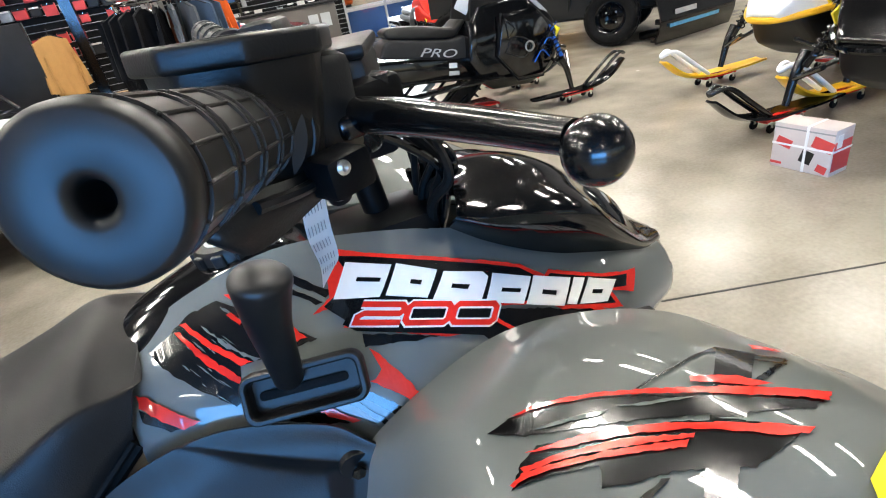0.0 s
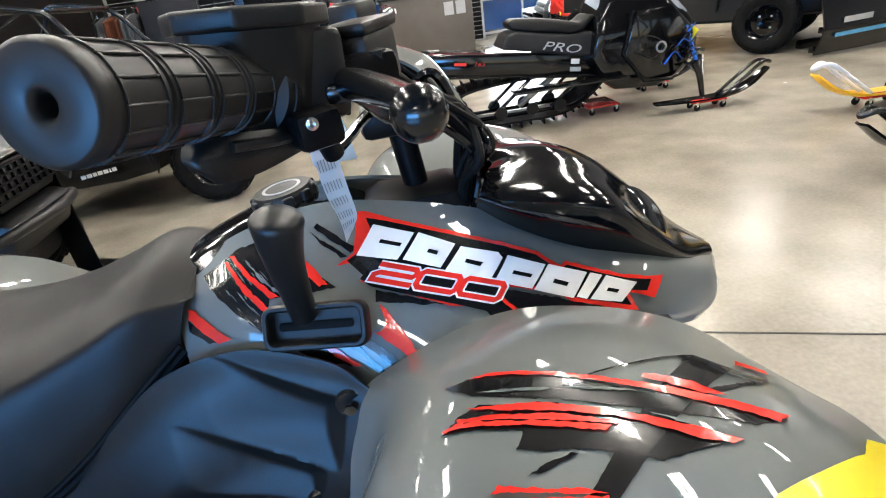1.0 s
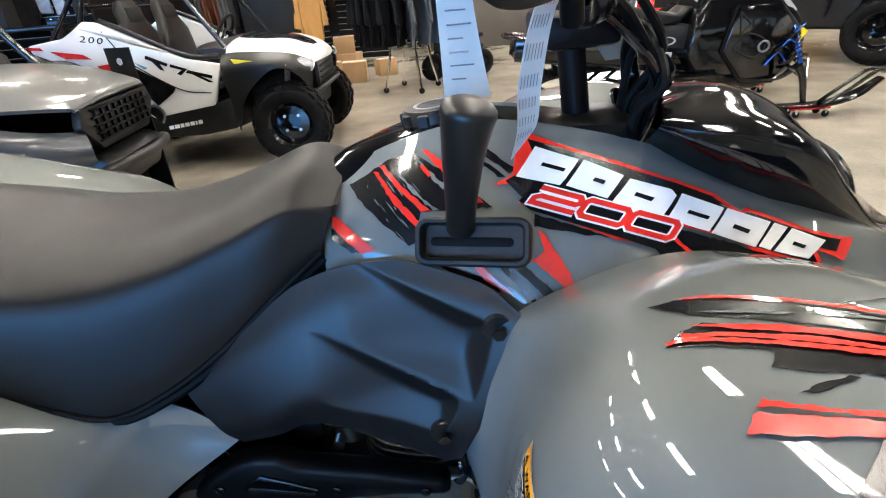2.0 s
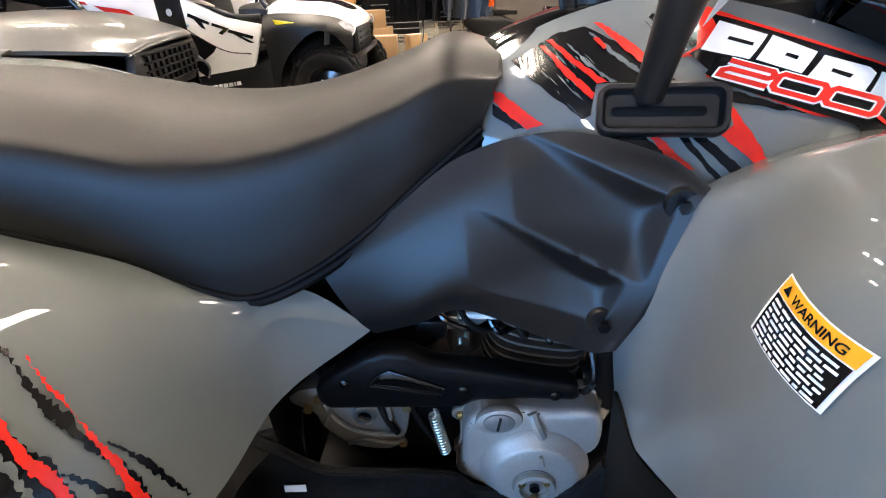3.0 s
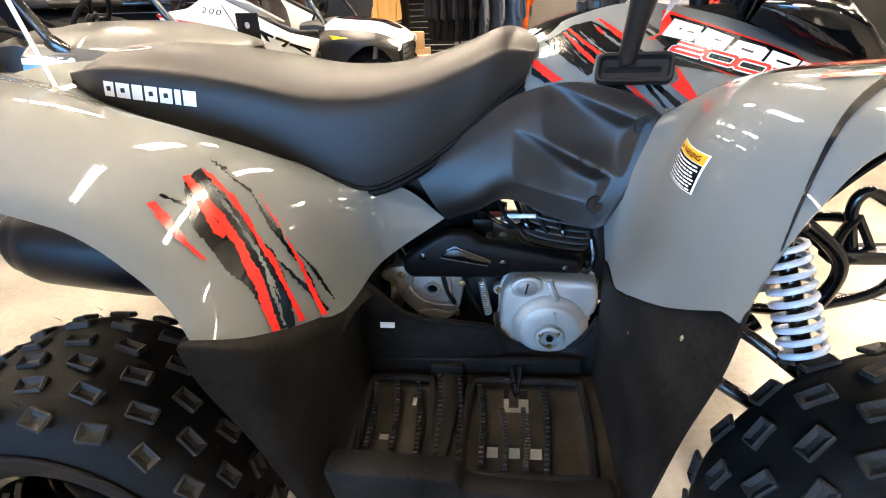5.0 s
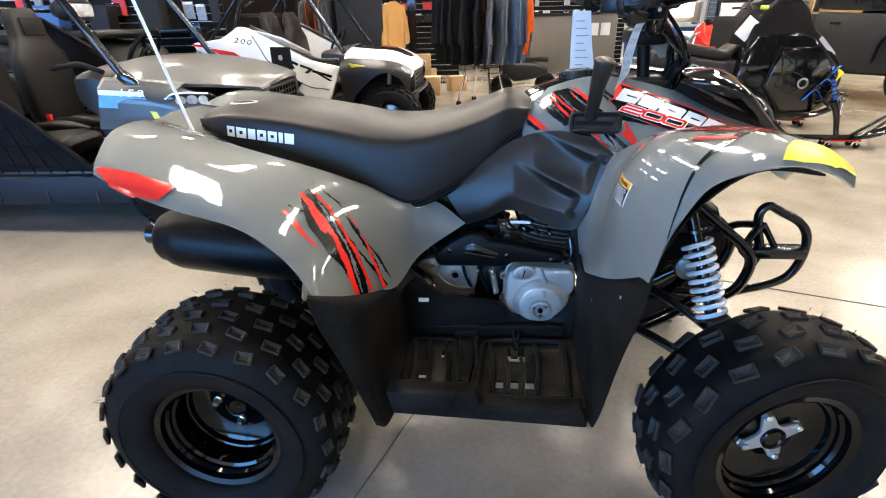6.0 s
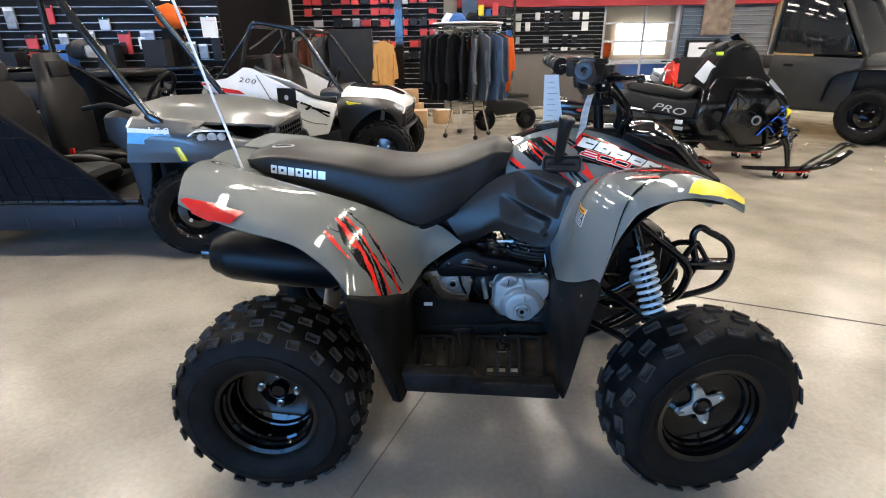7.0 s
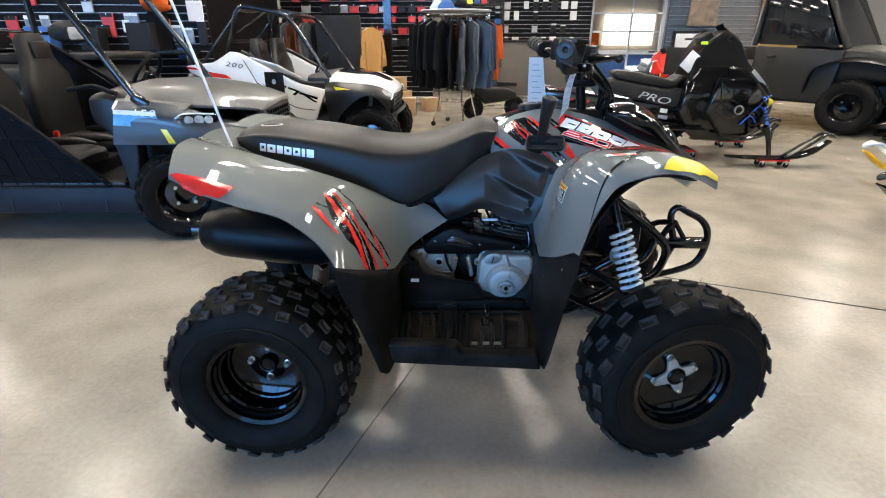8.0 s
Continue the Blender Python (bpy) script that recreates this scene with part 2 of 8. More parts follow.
def skin(net, nu=40, nv=24, thick=0.004, mirror=False, shape=None, bm=None):
    """A smooth shell through a net of points: rows of columns. shape(u, v, p) may move a point."""
    b2 = bmesh.new()
    cols = len(net[0])
    grid = []
    for i in range(nu + 1):
        u = i / nu
        line = [catmull([row[c] for row in net], u) for c in range(cols)]
        grid.append([catmull(line, j / nv) for j in range(nv + 1)])
    if shape:
        grid = [[shape(i / nu, j / nv, p) for j, p in enumerate(row)] for i, row in enumerate(grid)]
    vs = [[b2.verts.new(p) for p in row] for row in grid]
    for i in range(nu):
        for j in range(nv):
            b2.faces.new((vs[i][j], vs[i + 1][j], vs[i + 1][j + 1], vs[i][j + 1]))
    b2.normal_update()
    if thick:
        bmesh.ops.solidify(b2, geom=b2.faces[:], thickness=thick)
    if mirror:
        bmesh.ops.scale(b2, vec=(1, -1, 1), verts=b2.verts)
        bmesh.ops.reverse_faces(b2, faces=b2.faces[:])
    bmesh.ops.recalc_face_normals(b2, faces=b2.faces[:])
    return join(bm, b2)


def plate(outline, depth, m=None, bevel=0.0, bm=None, seg=2):
    """A flat plate: an outline in its own x, y, so thick along z."""
    b2 = bmesh.new()
    f = b2.faces.new([b2.verts.new((x, y, 0)) for x, y in outline])
    ext = bmesh.ops.extrude_face_region(b2, geom=[f])
    bmesh.ops.translate(b2, vec=(0, 0, depth), verts=[v for v in ext["geom"] if isinstance(v, bmesh.types.BMVert)])
    bmesh.ops.recalc_face_normals(b2, faces=b2.faces[:])
    if bevel:
        bmesh.ops.bevel(b2, geom=b2.edges[:], offset=bevel, segments=seg, affect="EDGES", profile=0.5)
    if m is not None:
        bmesh.ops.transform(b2, matrix=m, verts=b2.verts)
    return join(bm, b2)


SIDE = Matrix(((1, 0, 0, 0), (0, 0, -1, 0), (0, 1, 0, 0), (0, 0, 0, 1)))  # own x, y -> world x, z; depth towards -y


def rounded(w, h, r, n=4):
    pts = []
    for cx, cy, a0 in ((w / 2 - r, h / 2 - r, 0), (-w / 2 + r, h / 2 - r, 90), (-w / 2 + r, -h / 2 + r, 180), (w / 2 - r, -h / 2 + r, 270)):
        for k in range(n + 1):
            a = radians(a0 + 90 * k / n)
            pts.append((cx + r * math.cos(a), cy + r * math.sin(a)))
    return pts


def repeat(name, mesh, parent, m):
    """One more piece on a shared mesh."""
    o = new(name, mesh)
    o.parent = parent
    o.matrix_basis = m
    return o


def piece_mesh(name, bm, material):
    me = bpy.data.meshes.new(name)
    bm.normal_update()
    bm.to_mesh(me)
    bm.free()
    me.materials.append(material)
    return me


TREES = {}


def sticker(name, polys, material, targets, axis, parent, label="", offset=0.0012, fine=0.014, subdivide=3, flat=None, joined=False):
    """Printed film on a curved panel: flat outlines (x, z) or (x, y), laid on the target along axis; each outline is a piece of its own."""
    if flat is None and not joined and len(polys) > 1:
        return [sticker(name, [p], material, targets, axis, parent, label, offset + .00006 * k, fine, subdivide) for k, p in enumerate(polys)]
    target = targets[0]
    if target.name not in TREES:
        me = target.data
        TREES[target.name] = BVHTree.FromPolygons([v.co for v in me.vertices], [p.vertices for p in me.polygons])
    tree = TREES[target.name]
    b2 = flat or bmesh.new()
    for poly in polys:
        b2.faces.new([b2.verts.new((x, 0, z) if axis == "y" else (0, x, z) if axis == "x" else (x, z, 0)) for x, z in poly])
    bmesh.ops.triangulate(b2, faces=b2.faces[:])
    for _ in range(subdivide):
        longs = [e for e in b2.edges if e.calc_length() > fine]
        if not longs:
            break
        bmesh.ops.subdivide_edges(b2, edges=longs, cuts=1)
        bmesh.ops.triangulate(b2, faces=[f for f in b2.faces if len(f.verts) > 3])
    way = Vector({"x": (1, 0, 0), "y": (0, 1, 0), "z": (0, 0, -1)}[axis])
    lost = []
    for v in b2.verts:
        start = v.co - way * 1.6 if axis == "z" else v.co - way * (1.2 if axis == "y" else -0.6)
        hit, nrm, _, _ = tree.ray_cast(start, way)
        if hit is None:
            lost.append(v)
            continue
        v.co = hit + (nrm if nrm.dot(way) < 0 else -nrm) * offset
    bmesh.ops.delete(b2, geom=lost, context="VERTS")
    bmesh.ops.recalc_face_normals(b2, faces=b2.faces[:])
    up = sum((f.normal * f.calc_area() for f in b2.faces), Vector())
    if up.dot(way) > 0:
        bmesh.ops.reverse_faces(b2, faces=b2.faces[:])
    return part(name, b2, material, parent, label)


def torn(poly, jag, seed, step=0.005):
    """An outline whose edges are roughened like dry brushwork."""
    rnd = random.Random(seed)
    out = []
    for k, a in enumerate(poly):
        a, c = Vector(a), Vector(poly[(k + 1) % len(poly)])
        d = c - a
        n = max(1, int(d.length / step))
        side = Vector((-d.y, d.x)).normalized() if d.length > 0 else Vector((0, 0))
        for j in range(n):
            q = a + d * ((j + (rnd.uniform(-.3, .3) if j else 0)) / n)
            out.append(tuple(q + side * (jag * rnd.uniform(-1, .35) if j else 0)))
    return out


def flecks(points, spread, count, seed, length=0.010, wide=0.0012):
    """Short slivers strewn along a bent line, where the brush left the paint bare."""
    rnd = random.Random(seed)
    out = []
    for k in range(count):
        t = rnd.random() * 0.94 + 0.03
        line = [(a, c, 0) for a, c in points]
        q, d = catmull(line, t), catmull(line, t + 0.02) - catmull(line, t - 0.02)
        d.normalize()
        side = Vector((-d.y, d.x, 0))
        q = q + side * spread * (rnd.random() - 0.5)
        ln, w = length * (0.3 + 0.9 * rnd.random()), wide * (0.4 + rnd.random())
        out.append([(a.x, a.y) for a in (q - d * ln, q - d * ln * 0.3 + side * w, q + d * ln * 0.4 + side * w * 0.7, q + d * ln, q + d * ln * 0.2 - side * w * 0.6)])
    return out


def inked(line, w, put, closed=False):
    """Strokes of width w along a broken line in a unit box, as four-cornered outlines laid by put(s, t)."""
    pts = [Vector(q) for q in line]
    n = len(pts)
    left, right = [], []
    for k, q in enumerate(pts):
        a = pts[k - 1] if k or closed else None
        c = pts[(k + 1) % n] if k < n - 1 or closed else None
        d0 = (q - a).normalized() if a is not None else (c - q).normalized()
        d1 = (c - q).normalized() if c is not None else d0
        s0, s1 = Vector((-d0.y, d0.x)), Vector((-d1.y, d1.x))
        m = (s0 + s1).normalized()
        m *= w / 2 / max(0.5, m.dot(s0))
        left.append(q + m)
        right.append(q - m)
    out = []
    for k in range(n if closed else n - 1):
        j = (k + 1) % n
        out.append([put(*v) for v in (left[k], left[j], right[j], right[k])])
    return out


def words(text, size, material, name, parent, m, shear=0.0, wide=1.0, label="", bold=0.0):
    """Raised lettering, 0.4 mm thick, middle at m."""
    cu = bpy.data.curves.new("lettering", "FONT")
    cu.body, cu.size, cu.align_x, cu.align_y, cu.shear, cu.extrude, cu.resolution_u, cu.offset = text, size, "CENTER", "CENTER", shear, 0.0002, 3, bold * size
    ob = new("lettering", cu)
    deps = bpy.context.evaluated_depsgraph_get()
    me = bpy.data.meshes.new_from_object(ob.evaluated_get(deps))
    bpy.data.objects.remove(ob)
    me.transform(Matrix.Diagonal((wide, 1, 1, 1)))
    me.transform(m)
    me.materials.clear()
    me.materials.append(material)
    o = new(name, me)
    if parent is not None:
        o.parent = parent
    if label:
        o["label"] = label
    return o


def flat_words(text, corner, right, up, axis="y", bold=0.02):
    """Lettering as a flat mesh: its lower left corner, its width and its height as (x, z) ways."""
    ob = words(text, 1.0, decal_white, "lettering", None, Matrix.Identity(4), bold=bold)
    bm = bmesh.new()
    bm.from_mesh(ob.data)
    bpy.data.objects.remove(ob)
    bmesh.ops.delete(bm, geom=[f for f in bm.faces if f.normal.z < 0.5], context="FACES")
    xs, ys = [v.co.x for v in bm.verts], [v.co.y for v in bm.verts]
    for v in bm.verts:
        s, t = (v.co.x - min(xs)) / (max(xs) - min(xs)), (v.co.y - min(ys)) / (max(ys) - min(ys))
        a, c = corner[0] + s * right[0] + t * up[0], corner[1] + s * right[1] + t * up[1]
        v.co = (a, 0, c) if axis == "y" else (0, a, c) if axis == "x" else (a, c, 0)
    return bm


# ---- the showroom ----


def slab(name, x0, y0, z0, x1, y1, z1, material, parent=None, label="", bevel=0.0):
    return part(name, box(x1 - x0, y1 - y0, z1 - z0, at((x0 + x1) / 2, (y0 + y1) / 2, (z0 + z1) / 2), bevel), material, parent, label, smooth=bevel > 0)


CEIL = 4.3
fl = bmesh.new()
bmesh.ops.create_grid(fl, x_segments=1, y_segments=1, size=16)
floor = tagged(part("floor", fl, concrete_floor, smooth=False), "polished grey-beige concrete showroom floor", "floor", kind="structure")
worn_joint = mat("worn_joint", (0.13, 0.115, 0.09), 0.7, var=0.4, scale=6)
joint_mat = mat("joint_dark", (0.045, 0.04, 0.035), 0.8, var=0.2)
for k, (x, y, rz, ln) in enumerate(((2.0, 0.545, -20.3, 9.0), (0.24, -0.4, 70, 7.0))):
    part("floor_joint", box(ln, 0.0034 if k else 0.007, 0.002, pose(x, y, 0.0012, 0, 0, rz)), worn_joint if k else joint_mat, floor, smooth=False)

WX0, WX1, WY0, WY1 = -9.0, 12.0, -8.0, 10.5


def wall(name, x0, y0, x1, y1, z0, z1, material):
    return tagged(slab(name, x0, y0, z0, x1, y1, z1, material), "painted showroom wall", "wall", kind="structure")


wall("wall_west", WX0 - 0.2, WY0, WX0, WY1, 0, CEIL, wall_paint)
wall("wall_east", WX1, WY0, WX1 + 0.2, WY1, 0, CEIL, wall_paint)
wall("wall_south_low", WX0, WY0 - 0.2, WX1, WY0, 0, 0.45, wall_paint)
wall("wall_south_high", WX0, WY0 - 0.2, WX1, WY0, 3.1, CEIL, wall_paint)
for k, x in enumerate((WX0, -3.9, 0.9, 5.9, WX1 - 0.5)):
    wall("wall_south_pier", x, WY0 - 0.2, x + 0.5, WY0, 0.45, 3.1, wall_paint)
tagged(slab("ceiling", WX0, WY0, CEIL, WX1, WY1 + 3, CEIL + 0.1, ceiling_dark), "grey showroom ceiling", "ceiling", kind="structure")

# the north wall with the glazed office front
GX0, GX1, GTOP = 3.47, 4.94, 1.85
wall("wall_north", WX0, WY1, GX0 - 0.06, WY1 + 0.2, 0, CEIL, wall_paint)
wall("wall_north_east", GX1 + 0.06, WY1, WX1, WY1 + 0.2, 0, CEIL, wall_paint)
wall("wall_north_over", GX0 - 0.06, WY1, GX1 + 0.06, WY1 + 0.2, GTOP + 0.06, CEIL, wall_paint)
# office behind the glass
wall("office_wall_back", 2.0, 13.2, 7.0, 13.3, 0, CEIL, office_tan)
wall("office_wall_west", 1.9, WY1 + 0.2, 2.0, 13.3, 0, CEIL, office_tan)
wall("office_wall_east", 7.0, WY1 + 0.2, 7.1, 13.3, 0, CEIL, office_tan)
win = tagged(part("window_1", box(0.06, 0.08, GTOP, at(GX0 - 0.03, WY1 + 0.04, GTOP / 2)), alu_frame), "aluminium-framed office window with six panes", "window", kind="structure")
part("window_frame", box(0.06, 0.08, GTOP, at(GX1 + 0.03, WY1 + 0.04, GTOP / 2)), alu_frame, win)
part("window_frame", box(GX1 - GX0 + 0.12, 0.08, 0.06, at((GX0 + GX1) / 2, WY1 + 0.04, GTOP + 0.03)), alu_frame, win)
GM = GX0 + 0.56 * (GX1 - GX0)
part("window_frame", box(0.035, 0.05, GTOP, at(GM, WY1 + 0.04, GTOP / 2)), alu_frame, win)
for z in (0.08, 0.70, 1.14, 1.50):
    part("window_frame", box(GX1 - GX0, 0.05, 0.04, at((GX0 + GX1) / 2, WY1 + 0.04, z)), alu_frame, win)
for x0, x1 in ((GX0, GM), (GM, GX1)):
    p = part("pane", box(x1 - x0 - 0.035, 0.006, GTOP, at((x0 + x1) / 2, WY1 + 0.04, GTOP / 2)), clear_glass, win, smooth=False)
    p.visible_shadow = False
tagged(part("bright_doorway", box(1.3, 0.02, 0.75, at(5.05, 13.1, 1.2)), window_glow, smooth=False), "bright daylight window of the office", "window", kind="structure")
tagged(part("office_picture", box(0.4, 0.03, 0.2, at(3.9, 13.15, 1.6), 0.005), black_plastic), "small framed picture on the office wall", "picture")
chairs = tagged(part("waiting_chair", box(0.7, 0.5, 0.35, at(3.7, 12.3, 0.95), 0.05), cloth_orange), "orange upholstered waiting chair in the office", "chair")
part("base", box(0.6, 0.4, 0.78, at(3.7, 12.3, 0.39), 0.01), dark_grey, chairs)
desk = tagged(part("office_desk", box(2.4, 0.7, 0.05, at(4.6, 11.8, 0.70), 0.01), white_matte), "white office desk behind the glass", "desk")
part("front_panel", box(2.3, 0.03, 0.6, at(4.6, 11.6, 0.34)), blue_plastic, desk)

# slatted panels: one slat mesh a panel, shared by its slats


def slatwall(name, m, width, height, pitch, face, lip, label, z0=0.0):
    root = tagged(part(name, box(width, 0.02, height, m @ at(width / 2, 0.025, z0 + height / 2)), dark_grey, smooth=False), label, "wall", kind="structure")
    b = box(width, 0.02, pitch - 0.014, at(width / 2, 0, 0), 0.004, seg=1)
    first = part("slat", b, face, root, smooth=False)
    e = part("slat_edge", box(width, 0.008, 0.006, at(width / 2, -0.012, 0)), lip, root, smooth=False)
    count = int(height / pitch)
    for k in range(count):
        mm = m @ at(0, 0, z0 + (k + 0.5) * pitch)
        a = first if k == 0 else first.copy()
        c = e if k == 0 else e.copy()
        if k:
            scene.collection.objects.link(a)
            scene.collection.objects.link(c)
        a.matrix_basis = mm
        c.matrix_basis = mm @ at(0, 0, -(pitch - 0.014) / 2)
    return root


slatwall("slatwall_west", pose(-7.4, 3.6, 0, 0, 0, 9), 5.3, 3.0, 0.076, slat_black, slat_grey, "black slatwall with grey grooves, hung with goods")
slatwall("slatwall_middle", pose(-2.6, 8.4, 0, 0, 0, 0), 2.7, 3.0, 0.09, slat_black, slat_grey, "black slatwall behind the clothes racks")
slatwall("slatwall_north", pose(0.3, 10.4, 0, 0, 0, 0), 3.1, 1.80, 0.085, slat_black, slat_grey, "black slatwall under a red band")
slatwall("slatwall_navy", pose(5.02, 10.4, 0, 0, 0, 0), 1.0, 1.80, 0.085, slat_navy, slat_grey, "navy slatwall beside the office window")
# slats here take the paler colour that carries the lamp glare
slatwall("slatwall_bright", pose(6.02, 10.4, 0, 0, 0, 0), 0.85, 1.80, 0.085, slat_glare, slat_grey, "navy slatwall with lamp glare painted into its pale slats")
tagged(slab("trim_red_band", 0.3, 10.30, 1.83, 6.9, 10.48, 3.2, wall_red), "dark red painted band above the slatwall", "wall", kind="structure")
tagged(slab("wood_panel", 6.9, 10.25, 0.6, 8.9, 10.38, 3.2, board_wood), "pale wooden wall panel", "panel", kind="structure")
tagged(slab("partition_end", -2.75, 5.2, 0, -2.65, 8.4, 3.0, slat_black), "black slatted end wall", "wall", kind="structure")
tagged(slab("shelf_post", -0.62, 7.2, 0, -0.5, 7.32, 2.6, black_metal), "black steel shelving upright", "post", kind="structure")
tagged(slab("poster", 5.40, 10.30, 1.25, 6.0, 10.33, 1.95, poster_brown), "brown outdoor photo poster on the slatwall", "poster")
tagged(slab("door_1", 5.15, 10.30, 0, 5.85, 10.36, 1.15, dark_grey), "grey frame of a white service door", "door", kind="structure")
tagged(slab("door_leaf", 5.20, 10.27, 0, 5.80, 10.30, 1.10, white_matte), "white service door", "door", kind="structure")


def ceiling_light():
    root = thing("ceiling_light", "white linear high-bay ceiling light", "lamp", "ceiling lights")
    part("housing", box(1.25, 0.30, 0.06, at(0, 0, 0.05), 0.01), white_matte, root)
    part("diffuser", box(1.18, 0.10, 0.02, at(0, -0.075, 0.012), 0.004), lamp_white, root, "glowing tube")
    part("diffuser", box(1.18, 0.10, 0.02, at(0, 0.075, 0.012), 0.004), lamp_white, root, "glowing tube")
    return root


lamp = ceiling_light()
first = True
for ix in range(6):
    for y in (-5.2, 0.3, 2.8, 5.3, 7.6):
        if y < 0 and ix % 2:
            continue
        m = pose(-6.6 + 2.9 * ix, y, CEIL - 0.12, 0, 0, 90)
        if first:
            lamp.matrix_basis = m
            first = False
        else:
            copy_thing(lamp, m)

# ---- the grey youth quad ----
quad = thing("quad_bike", "grey and black youth quad bike with red and white graphics", "quad bike")
STANCE = pose(.0142, .0414, -.0286, .333, -2.285, -2.665) @ Matrix.Scale(1.0066, 4)  # nose slightly raised on its springs
quad.matrix_basis = STANCE


def R(*rows):
    return [list(r) for r in rows]


TANK = R(
    ((.645, -.030, .845), (.640, -.065, .825), (.637, -.085, .80), (.635, -.095, .765)),
    ((.715, -.035, .875), (.718, -.075, .845), (.725, -.11, .805), (.72, -.135, .74)),
    ((.80, -.035, .888), (.80, -.075, .85), (.81, -.122, .80), (.815, -.155, .73)),
    ((.90, -.040, .868), (.90, -.085, .835), (.905, -.13, .79), (.90, -.17, .745)),
    ((.99, -.045, .836), (1.0, -.095, .81), (1.01, -.135, .775), (1.01, -.165, .745)),
    ((1.10, -.05, .789), (1.11, -.092, .775), (1.12, -.12, .74), (1.12, -.12, .71)),
    ((1.19, -.04, .742), (1.205, -.06, .725), (1.21, -.07, .69), (1.20, -.06, .66)),
    ((1.235, -.004, .715), (1.25, -.004, .70), (1.252, -.004, .67), (1.23, -.004, .64)),
)
POD_EDGE = [(.955, -.050, .856), (.985, -.072, .838), (1.03, -.086, .815), (1.09, -.086, .787), (1.14, -.076, .761), (1.19, -.056, .736), (1.242, -.014, .710)]
POD_SHOULDER = [(.956, -.080, .880), (.985, -.100, .876), (1.035, -.110, .868), (1.085, -.106, .846), (1.13, -.088, .802), (1.18, -.062, .757), (1.245, -.014, .717)]
POD_CROWN = [(.985, 0, .884), (1.01, 0, .890), (1.05, 0, .890), (1.095, 0, .868), (1.14, 0, .826), (1.19, 0, .771), (1.245, 0, .722)]
FRONT = R(
    ((.768, -.160, .50), (.768, -.228, .515), (.795, -.36, .57), (.832, -.462, .63)),
    ((.757, -.166, .628), (.795, -.228, .650), (.797, -.36, .69), (.850, -.464, .70)),
    ((.790, -.166, .708), (.824, -.228, .738), (.815, -.36, .772), (.874, -.464, .752)),
    ((.826, -.162, .752), (.866, -.238, .798), (.862, -.36, .816), (.904, -.460, .790)),
    ((.935, -.145, .780), (.936, -.25, .816), (.937, -.36, .826), (.950, -.455, .806)),
    ((1.02, -.150, .776), (1.02, -.25, .814), (1.02, -.36, .828), (1.018, -.442, .812)),
    ((1.10, -.19, .766), (1.10, -.27, .786), (1.095, -.36, .803), (1.085, -.420, .792)),
    ((1.15, -.28, .752), (1.157, -.31, .758), (1.157, -.345, .760), (1.145, -.375, .756)),
)
REAR = R(
    ((-.21, -.10, .845), (-.195, -.20, .857), (-.175, -.30, .852), (-.140, -.405, .815)),
    ((-.09, -.13, .815), (-.085, -.22, .838), (-.070, -.33, .832), (-.060, -.430, .785)),
    ((.04, -.14, .770), (.04, -.23, .803), (.040, -.34, .796), (.030, -.440, .755)),
    ((.16, -.145, .728), (.15, -.23, .770), (.145, -.33, .764), (.135, -.447, .725)),
    ((.27, -.145, .695), (.245, -.22, .728), (.225, -.32, .724), (.205, -.455, .675)),
    ((.36, -.140, .655), (.325, -.20, .664), (.285, -.32, .655), (.243, -.465, .632)),
    ((.44, -.125, .640), (.375, -.18, .605), (.315, -.32, .595), (.262, -.478, .604)),
    ((.505, -.128, .589), (.400, -.175, .532), (.354, -.302, .508), (.272, -.488, .588)),
)
PANEL = R(
    ((.462, -.116, .672), (.470, -.130, .655), (.495, -.140, .615), (.511, -.135, .591)),
    ((.54, -.124, .722), (.545, -.140, .695), (.555, -.155, .645), (.56, -.148, .612)),
    ((.615, -.120, .775), (.615, -.142, .735), (.612, -.160, .675), (.61, -.155, .632)),
    ((.70, -.128, .795), (.70, -.147, .755), (.69, -.165, .67), (.687, -.162, .600)),
    ((.78, -.148, .778), (.772, -.163, .745), (.745, -.177, .65), (.730, -.172, .590)),
    ((.818, -.166, .753), (.812, -.173, .735), (.784, -.183, .668), (.752, -.179, .598)),
)


def lipped(u, v, p):
    """The free outer edge of a fender turned down."""
    if v > 0.94:
        return p + Vector((0, -0.001, -0.012 * (v - 0.94) / 0.06))
    return p


def dist_line(x, z, a, c):
    ax, az, cx, cz = *a, *c
    t = max(0, min(1, ((x - ax) * (cx - ax) + (z - az) * (cz - az)) / ((cx - ax) ** 2 + (cz - az) ** 2)))
    return math.hypot(x - ax - t * (cx - ax), z - az - t * (cz - az)), t


def over(p, a, c):
    """How far p lies to the left of the way from a to c, seen from the side."""
    dx, dz = c[0] - a[0], c[1] - a[1]
    return (dx * (p.z - a[1]) - dz * (p.x - a[0])) / math.hypot(dx, dz)


def soft_min(*v):
    """The least of some depths, its corners rounded."""
    k = 0.0026
    return -k * math.log(sum(math.exp(-max(-0.05, min(0.05, a)) / k) for a in v)) + 0.0012


